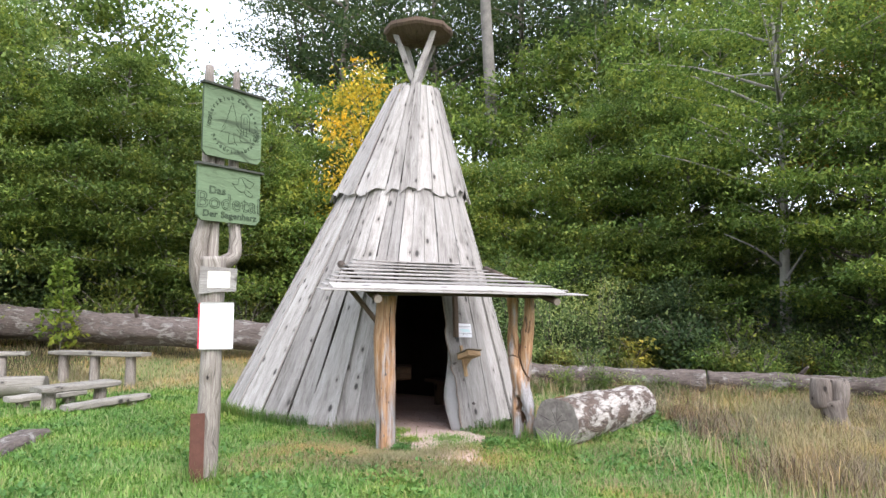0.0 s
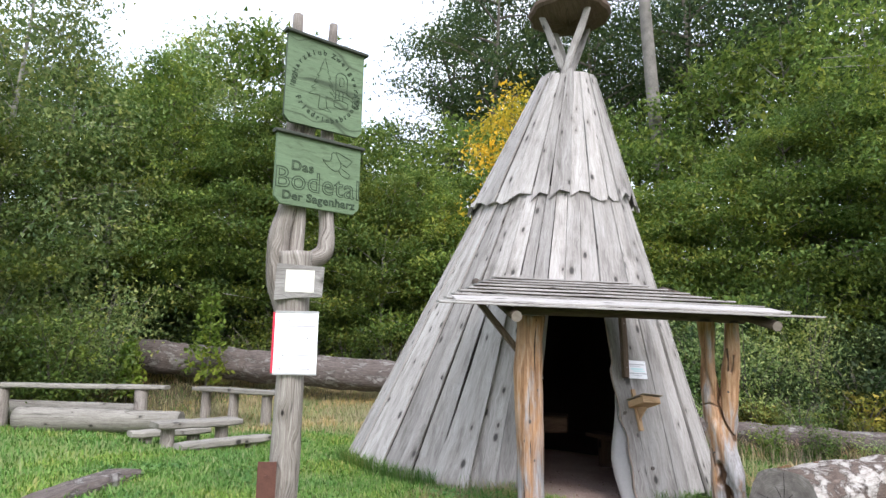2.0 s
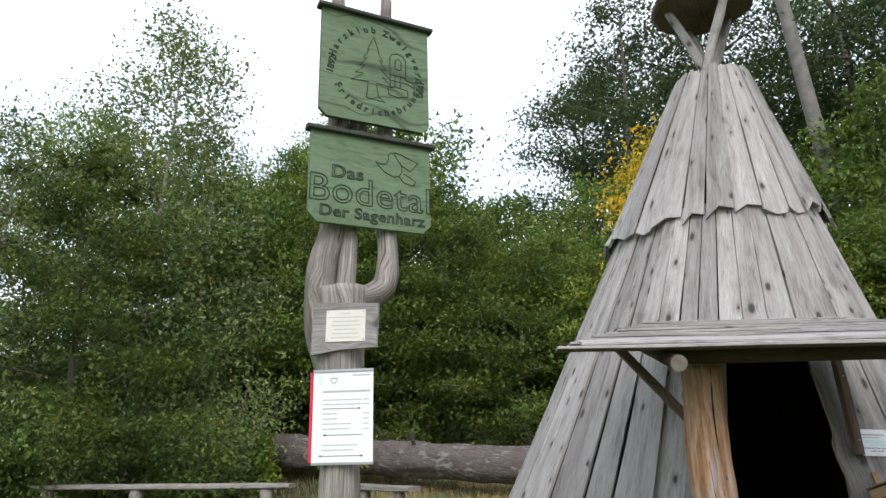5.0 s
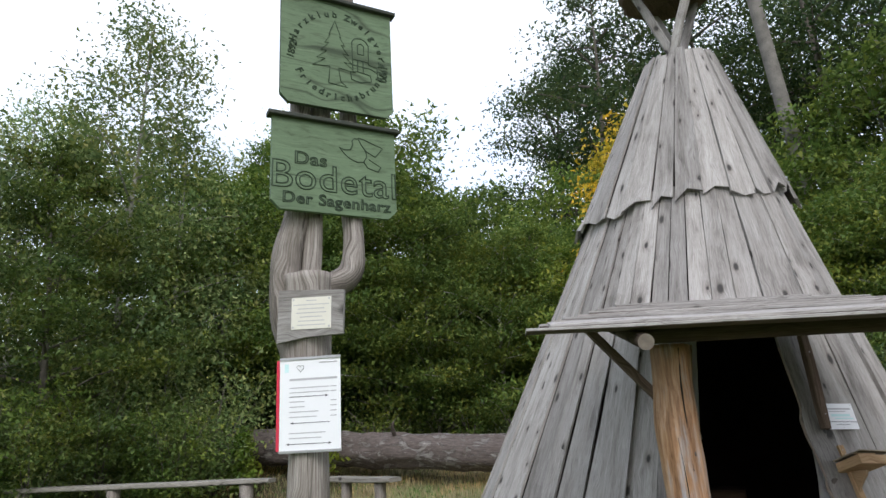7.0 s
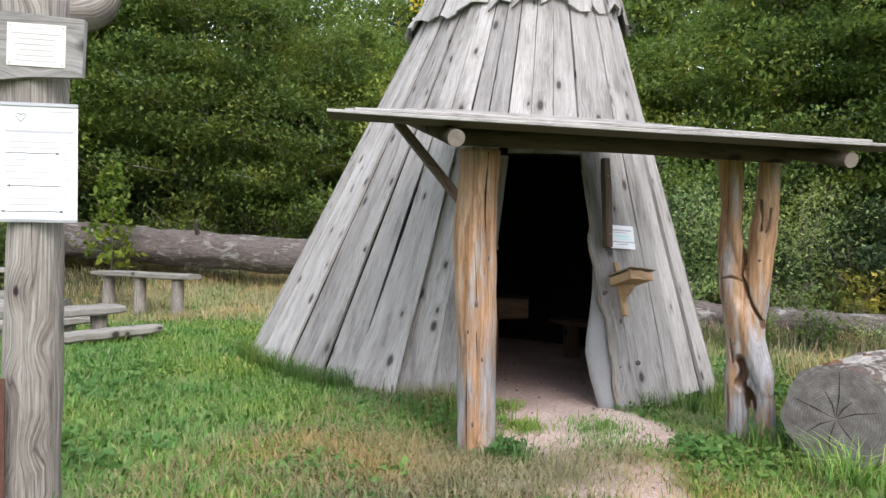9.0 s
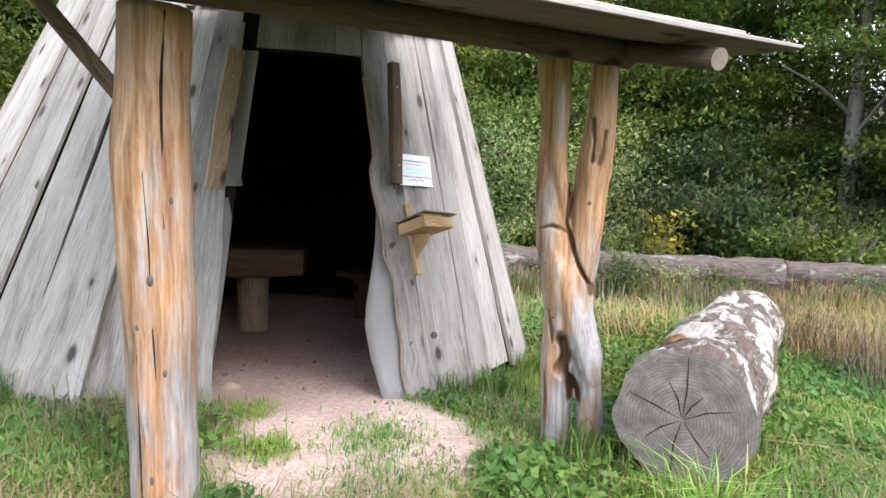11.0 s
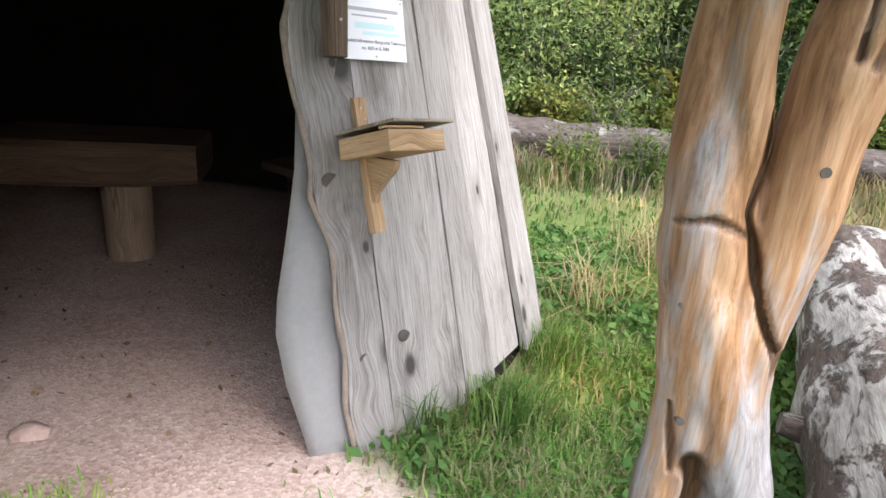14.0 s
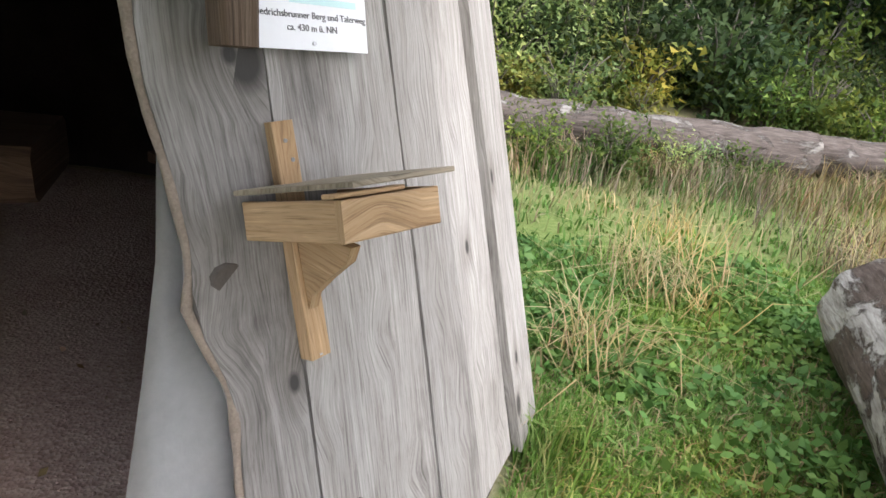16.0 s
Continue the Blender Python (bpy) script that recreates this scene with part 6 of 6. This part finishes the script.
    for pts in ([(0, 0, 1.5, 0.06), (0.6, -0.3, 2.0, 0.045), (1.5, -0.5, 2.3, 0.03), (2.6, -0.6, 2.5, 0.01)], [(0, 0, 2.0, 0.05), (0.3, -0.3, 2.6, 0.035), (0.8, -0.5, 3.5, 0.015)], [(0, 0, 2.4, 0.05), (-0.8, -0.3, 2.9, 0.03), (-1.7, -0.5, 3.3, 0.012)]):
        limb("bare_branch", pts, M_PALETRUNK, big, "pale leafless branch", seg=6, n=3)
    put(yellow, -5.35, 20.6, 0.86)
    put(orange, 11.6, 20.8, 1.0)
    # edge of the wood, then deeper rows, with shrubs closing the gaps under the crowns
    for i in range(46):
        az = -74 + 128 * (i + rng.random()) / 46
        put(shrub[i % 2], *ring(az, rng.uniform(20.0, 23.5) + (3.5 if az > 2 else 0)), rng.uniform(0.85, 1.3))
    for i in range(22):
        az = -74 + 128 * (i + rng.random()) / 30
        put(shrub[i % 2], *ring(az, rng.uniform(26, 31)), rng.uniform(1.1, 1.6))
    for az, dist, kind, s in ((-72, 18, birch[1], 1.0), (-66, 18, beech[1], 1.0), (-61, 19, birch[0], 1.2), (-57, 19.0, birch[1], 1.1), (-53, 21.0, beech[0], 1.05), (-49, 22, beech[1], 1.1), (-46, 23, birch[0], 1.0),
                              (-43, 20.5, beech[2], 1.05), (-39, 20, beech[0], 1.08), (-35, 19.3, hazel[0], 1.2), (-32, 21, beech[2], 0.95), (-28.5, 18.5, hazel[0], 1.05), (-25, 20, beech[2], 0.92), (-22, 18.5, hazel[1], 1.15), (-18, 19.5, hazel[0], 1.0),
                              (-14, 19, hazel[0], 0.95), (-9, 19.5, hazel[1], 1.1), (-4.5, 18.5, hazel[0], 1.0), (0, 18, hazel[1], 1.15), (4.5, 17.5, hazel[0], 1.1), (9, 17.5, beech[2], 1.0), (13.5, 18.2, beech[0], 0.95), (18, 18, beech[2], 1.05),
                              (34, 17, beech[1], 1.05), (40, 16, beech[0], 1.0), (46, 16, beech[1], 1.0), (52, 17, beech[2], 1.0)):
        put(kind, *ring(az, dist), s)
    for az, dist, kind, s in ((-68, 24, birch[0], 1.1), (-60, 25, far[1], 1.1), (-51, 25, far[1], 1.05), (-45, 27, birch[0], 1.0), (-42.5, 23.5, far[1], 1.32), (-39, 25, far[1], 1.38), (-36, 27, far[0], 1.25), (-30.5, 25, far[0], 1.1), (-26, 26, far[0], 1.05),
                              (-21, 24, far[0], 1.15), (-16, 25, far[1], 1.15), (-11, 24, far[0], 1.25), (-6, 25, far[1], 1.1), (-1, 24, far[0], 1.2), (4, 24, far[1], 1.25), (9.5, 23, far[1], 1.3), (15, 23, far[1], 1.35), (21, 24, far[1], 1.3), (33, 22, far[1], 1.3), (42, 22, far[1], 1.3), (49, 22, far[1], 1.2)):
        put(kind, *ring(az, dist), s)
    for az, dist, kind, s in ((-21.5, 33, dark[0], 1.0), (-17.5, 29, dark[1], 1.0), (-13, 33, dark[0], 1.1), (-8.5, 30, dark[1], 0.95), (-4, 33, dark[0], 1.05), (0.5, 29, dark[1], 1.0), (5, 32, dark[0], 1.1), (10, 29, dark[1], 1.0), (15, 32, dark[0], 1.1), (20, 29, dark[1], 1.0), (26, 32, dark[0], 1.05), (32, 30, dark[1], 1.0), (39, 30, dark[0], 1.0), (46, 30, dark[1], 1.0),
                              (-19, 40, dark[1], 1.0), (-10, 40, dark[0], 1.1), (-1, 40, dark[1], 1.1), (8, 40, dark[0], 1.1), (17, 40, dark[1], 1.1), (-64, 32, far[1], 1.5), (-55, 33, far[0], 1.4), (-47, 34, far[1], 1.35), (-34, 34, far[0], 1.25), (-28, 34, far[1], 1.2)):
        put(kind, *ring(az, dist), s)
    # bare tall trunk
    tk = thing("tall_trunk", (-1.45, 28.3, ground_z(-1.45, 28.3)), "tall straight grey pine trunk", "tree")
    o = limb("trunk", [(-1.25, 28.3, 0.3, 0.31), (-1.45, 28.3, 7.0, 0.28), (-1.9, 28.3, 16.0, 0.23), (-2.2, 28.3, 24.0, 0.12)], M_GREYTRUNK, seg=10, n=5, rough=0.03)
    o.parent, o.matrix_parent_inverse = tk, Matrix.Translation(-tk.location)
    # weeds round the fallen trunks behind the hut
    for i in range(46):
        put(bush[(0, 2, 1, 3)[i % 4]], rng.uniform(-1.4, 9.5), (rng.uniform(15.5, 16.4) if i % 3 else rng.uniform(14.2, 14.7)), rng.uniform(0.7, 1.0) * (1.0 if i % 3 else 0.62))
    for i in range(16):
        put(shrub[(2, 1, 2)[i % 3]], *ring(-74 + 1.3 * i + rng.random(), rng.uniform(15.8, 17.8)), rng.uniform(0.6, 1.0))
    # bank under the trees: weeds in front, dark shrubs behind, leaving the pale trunk in sight
    # mostly dark-leaved kinds, their colour standing in for the tall trees' shade
    for i in range(70):
        put(bush[(4, 1, 4, 3, 4, 2, 4, 0)[i % 8]], rng.uniform(-2.2, 12.5), rng.uniform(16.0, 18.0), rng.uniform(0.8, 1.3))
    for i in range(40):
        x, y = -2.6 + 16 * (i + rng.random()) / 40, rng.uniform(17.6, 20.5)
        if not 5.2 < x < 7.3:
            put(shrub[(0, 0, 0, 1)[i % 4]], x, y, rng.uniform(0.6, 0.95))
    for x, y, k in ((0.5, 16.3, 0.62), (1.7, 16.9, 0.7), (-0.4, 16.6, 0.7), (9.6, 16.6, 0.5)):
        put(shrub[2], x, y, k)
    # undergrowth along the edge
    for i in range(70):
        az = -72 + 70 * (i + rng.random()) / 70
        put(bush[(0, 1, 3, 2, 1, 0)[i % 6]], *ring(az, rng.uniform(17.0, 19.3) if az > -42 else rng.uniform(19.6, 21.5)), rng.uniform(0.8, 1.5))


build_wood()


def build_sapling(x, y, h, seed, mat):
    py = random.Random(seed)
    e = thing("sapling", (x, y, ground_z(x, y)), "slender light green sapling in front of the fallen trunk", "tree")
    limb("stem", [(0, 0, -0.1, 0.022), (0.04, 0, h * 0.5, 0.014), (0.0, 0.02, h, 0.004)], M_TRUNK, e, seg=5, n=3)
    cs = []
    for i in range(44):
        z = h * (0.15 + 0.83 * i / 44)
        a = i * 2.4
        r = (1 - z / h) * 0.24 * h * py.uniform(0.3, 1) + 0.05
        cs.append((math.cos(a) * r, math.sin(a) * r, z + r * 0.5))
    v, f = leaf_arrays(cs, 16, 0.10, 0.15, np.random.default_rng(seed), 0.7)
    c = new("crown", from_arrays("crown", v, f, mat))
    c.parent = e


build_sapling(-11.6, 14.9, 2.7, 3, M_SAPLING)
build_sapling(-13.6, 14.4, 1.7, 4, M_SAPLING)


stone = limb("door_stone", [(-2.16, 9.60, -0.34, 0.04), (-2.11, 9.61, -0.33, 0.05), (-2.05, 9.62, -0.34, 0.035)], M_STONE, seg=8, rough=0.2)
tagged(stone, "small pale angular stone beside the doorway", "stone")


# ---- grass, weeds, gravel ----
def blades(name, pts, hgt, wid, lean, mat, label, rng, category="grass"):
    """One object of single blades, each a bent strip of two faces."""
    n = len(pts)
    p = np.asarray(pts)
    a = rng.uniform(0, 2 * np.pi, n)
    d = np.stack([np.cos(a), np.sin(a), np.zeros(n)], 1)
    s = np.stack([-np.sin(a), np.cos(a), np.zeros(n)], 1)
    h = (hgt * rng.uniform(0.45, 1.25, n))[:, None]
    k = (lean * rng.uniform(0.2, 1.3, n))[:, None]
    w = (wid * rng.uniform(0.7, 1.3, n))[:, None]
    up = np.array([[0, 0, 1.0]])
    m = p + up * h * 0.62 + d * h * k * 0.35
    t = p + up * h * (1 - 0.25 * k) + d * h * k
    v = np.stack([p - s * w, p + s * w, m + s * w * 0.8, m - s * w * 0.8, t], 1).reshape(-1, 3)
    b = np.arange(n)[:, None] * 5
    tri = np.concatenate([b + np.array([[0, 1, 2]]), b + np.array([[0, 2, 3]]), b + np.array([[3, 2, 4]])], 0)
    tagged(new(name, from_arrays(name, v, tri, mat)), label, category, kind="stuff")


def inside_hut(x, y):
    return math.hypot((x - HUT_X) / (HUT_R + 0.02), (y - HUT_Y) / ((HUT_R + 0.02) * OVAL)) < 1


def scatter(rng, n, box, keep):
    out = []
    x0, x1, y0, y1 = box
    while len(out) < n:
        x, y = rng.uniform(x0, x1), rng.uniform(y0, y1)
        if not inside_hut(x, y) and rng.random() < keep(x, y):
            out.append((x, y, ground_z(x, y) - 0.005))
    return out


def build_grass():
    rng = random.Random(3)
    nr = np.random.default_rng(3)

    def lawn(x, y):
        return max(0.0, 1 - bare_at(x, y) * 1.08) * (1 - 0.88 * dry_at(x, y)) * (0.55 + 0.45 * noise.noise(Vector((x * 2, y * 2, 1))))
    blades("short_grass", scatter(rng, 84000, (-2.6, 2.6, 7.2, 12.4), lawn), 0.06, 0.0028, 0.9, M_GRASS, "short green meadow grass", nr)
    blades("short_grass", scatter(rng, 85000, (-7.5, 5.0, 4.2, 12.5), lawn), 0.07, 0.0045, 0.9, M_GRASS, "short green meadow grass", nr)
    blades("short_grass", scatter(rng, 42000, (-16, 9, 0.5, 16.0), lambda x, y: lawn(x, y) * smoothstep(0.5, 4.0, y) * smoothstep(-16, -11, x) * (1 - smoothstep(5, 9, x))), 0.08, 0.009, 0.9, M_GRASS, "short green meadow grass", nr)

    # thinner turf that fades out towards the wood on all sides
    def faded(x, y):
        return lawn(x, y) * (1 - smoothstep(8, 15, math.hypot((x + 3) * 0.75, y - 6))) * smoothstep(3.0, 5.5, math.hypot(x + 1.2, y - 8.5))
    blades("short_grass", scatter(rng, 26000, (-21, 16, -9, 18), faded), 0.11, 0.010, 0.8, M_GRASS, "short green meadow grass", nr)

    def straw(x, y):
        return max(0.0, 1 - bare_at(x, y) * 1.1) * dry_at(x, y)
    blades("dry_grass", scatter(rng, 26000, (-3.2, 1.6, 6.2, 11.5), straw), 0.09, 0.003, 1.1, M_DRY, "thin dry straw among the grass", nr)
    blades("dry_grass", scatter(rng, 34000, (1.4, 9.0, 5.0, 15.5), lambda x, y: straw(x, y) ** 1.5), 0.34, 0.0035, 0.75, M_DRY, "tall dry grass", nr)
    blades("dry_grass", scatter(rng, 26000, (-15, 2, 12.6, 18), lambda x, y: straw(x, y)), 0.17, 0.006, 0.8, M_DRY, "tall dry grass under the wood's edge", nr)
    blades("withered_weeds", scatter(rng, 12000, (2.2, 9.0, 5.5, 14.5), lambda x, y: max(0, 0.25 + noise.noise(Vector((x * 0.6, y * 0.6, 7))) * 1.6)), 0.34, 0.0035, 0.9, M_BROWNWEED, "brown withered weeds", nr)
    # flattened heaps of pale dry stalks
    heap = []
    for cx, cy, k, r in ((0.95, 12.0, 240, 0.22), (0.2, 11.2, 110, 0.14), (2.6, 12.2, 260, 0.3), (1.7, 8.2, 160, 0.3)):
        heap += [(x, y, ground_z(x, y)) for x, y in ((rng.gauss(cx, r), rng.gauss(cy, r)) for _ in range(k))]
    # withered stems and grass that half hide the fallen trunks behind the hut
    hide = [(x, y, ground_z(x, y) - 0.01) for x, y in ((rng.uniform(-1.2, 7.8), rng.gauss(14.25, 0.22)) for _ in range(9000)) if noise.noise(Vector((x * 1.6, y, 9))) > -0.15]
    blades("withered_weeds", hide[::2], 0.36, 0.005, 0.7, M_BROWNWEED, "brown withered weeds before the fallen trunk", nr)
    blades("grass_tuft", hide[1::2], 0.30, 0.005, 0.7, M_GRASS, "tall green grass before the fallen trunk", nr)
    worn = [(x, y, ground_z(x, y)) for cx, cy, k, r in ((-1.3, 7.7, 900, 0.24), (-0.95, 8.2, 350, 0.2), (-1.7, 7.6, 700, 0.3)) for x, y in ((rng.gauss(cx, r), rng.gauss(cy, r)) for _ in range(k))]
    low = [(x, y, ground_z(x, y)) for cx, cy, k, r in ((-1.1, 8.95, 700, 0.16), (-1.62, 8.75, 500, 0.08), (-0.95, 8.35, 600, 0.2), (-1.55, 8.0, 500, 0.09), (-0.45, 8.35, 900, 0.2), (-1.85, 9.2, 300, 0.08)) for x, y in ((rng.gauss(cx, r), rng.gauss(cy, r)) for _ in range(k))]
    blades("path_turf", low, 0.05, 0.003, 1.2, M_GRASS, "low sparse turf creeping over the path", nr)
    arch = [(x, y, ground_z(x, y)) for x, y in ((rng.gauss(0.28, 0.08), rng.gauss(8.12, 0.06)) for _ in range(130))]
    blades("grass_tuft", arch, 0.30, 0.004, 1.35, M_GRASS, "arching green grass tuft before the sawn log", nr)
    foot_straw = [(x, y, ground_z(x, y)) for x, y in ((rng.gauss(-2.3, 0.22), rng.gauss(8.95, 0.12)) for _ in range(420)) if not inside_hut(x, y)]
    blades("dry_stalks", foot_straw, 0.2, 0.003, 1.3, M_DRY, "withered stalks at the foot of the planks", nr)
    blades("trodden_straw", worn, 0.09, 0.003, 2.4, M_DRY, "trodden pale straw before the porch", nr)
    blades("dry_stalks", heap, 0.40, 0.0035, 1.6, M_DRY, "flattened heaps of pale dry stalks", nr)
    # fuller tufts at the foot of hut, posts and log
    pts = []
    for cx, cy, k, r in ((-0.42, 10.0, 420, 0.10), (0.25, 8.2, 120, 0.16), (-0.75, 9.85, 120, 0.06), (-2.2, 8.75, 260, 0.22), (-1.62, 8.02, 120, 0.12), (0.0, 8.75, 200, 0.12), (0.75, 9.1, 260, 0.12), (-0.15, 10.55, 240, 0.10), (-3.1, 5.95, 200, 0.16)):
        for _ in range(k):
            x, y = rng.gauss(cx, r), rng.gauss(cy, r)
            if not inside_hut(x, y):
                pts.append((x, y, ground_z(x, y) - 0.01))
    for t in range(-150, -100):
        for _ in range(24):
            q = cone(t + rng.random(), -0.25, rng.uniform(0.04, 0.16))
            pts.append((q.x, q.y, ground_z(q.x, q.y) - 0.01))
    blades("grass_tuft", pts, 0.22, 0.0035, 0.7, M_GRASS, "fuller green grass tufts at hut and log", nr)
    # broad weed leaves
    cs = scatter(rng, 1900, (-1.2, 3.0, 8.2, 12.5), lambda x, y: max(0, 1 - 1.3 * bare_at(x, y)) * max(0, noise.noise(Vector((x * 1.1, y * 1.1, 4))) * 2.2))
    cs += scatter(rng, 500, (-7, 2, 4.5, 9), lambda x, y: max(0, 1 - 1.3 * bare_at(x, y)) * max(0, noise.noise(Vector((x * 1.1, y * 1.1, 4))) * 2.2))
    for cx, cy, k, r in ((0.85, 10.3, 120, 0.28), (0.35, 9.5, 50, 0.16), (1.3, 11.6, 70, 0.4), (-1.60, 8.05, 16, 0.07), (-2.1, 8.8, 50, 0.2), (0.2, 11.9, 60, 0.4)):
        cs += [(x, y, ground_z(x, y) + 0.03) for x, y in ((rng.gauss(cx, r), rng.gauss(cy, r)) for _ in range(k)) if not inside_hut(x, y)]
    v, f = leaf_arrays([(x, y, z + 0.045) for x, y, z in cs], 8, 0.05, 0.06, nr, 0.4)
    tagged(new("weeds", from_arrays("weeds", v, f, M_WEED)), "low broad-leaved green weeds in the grass", "weeds", kind="stuff")
    # fallen leaves and crumbs of bark on the floor and the path
    fallen = []
    while len(fallen) < 260:
        x, y = rng.uniform(-3.0, 0.0), rng.uniform(7.4, 11.3)
        if rng.random() < bare_at(x, y):
            fallen.append((x, y, ground_z(x, y) + 0.006))
    v, f = leaf_arrays(fallen, 1, 0.004, 0.032, nr, 0.2)
    tagged(new("leaf_litter", from_arrays("leaf_litter", v, f, M_BROWNWEED)), "brown fallen leaves and bark crumbs on gravel", "leaf litter", kind="stuff")
    # gravel
    n = 9000
    px = []
    while len(px) < n:
        x, y = rng.uniform(-3.2, 0.1), rng.uniform(7.2, 11.6)
        if rng.random() < bare_at(x, y) * (1.0 if y < 10.2 else 0.4):
            px.append((x, y, ground_z(x, y)))
    p = np.array(px)
    s = nr.uniform(0.002, 0.0065, n)[:, None]
    octa = np.array([(1, 0, 0), (0, 1, 0), (-1, 0, 0), (0, -1, 0), (0, 0, 0.8), (0, 0, -0.6)], float)
    v = (p[:, None, :] + octa[None] * s[:, None, :] * nr.uniform(0.6, 1.4, (n, 6, 1))).reshape(-1, 3)
    fc = np.array([(0, 1, 4), (1, 2, 4), (2, 3, 4), (3, 0, 4), (1, 0, 5), (2, 1, 5), (3, 2, 5), (0, 3, 5)])
    f = (np.arange(n)[:, None, None] * 6 + fc[None]).reshape(-1, 3)
    tagged(new("gravel", from_arrays("gravel", v, f, M_STONE)), "loose reddish gravel on the path and hut floor", "gravel", kind="stuff")


build_grass()
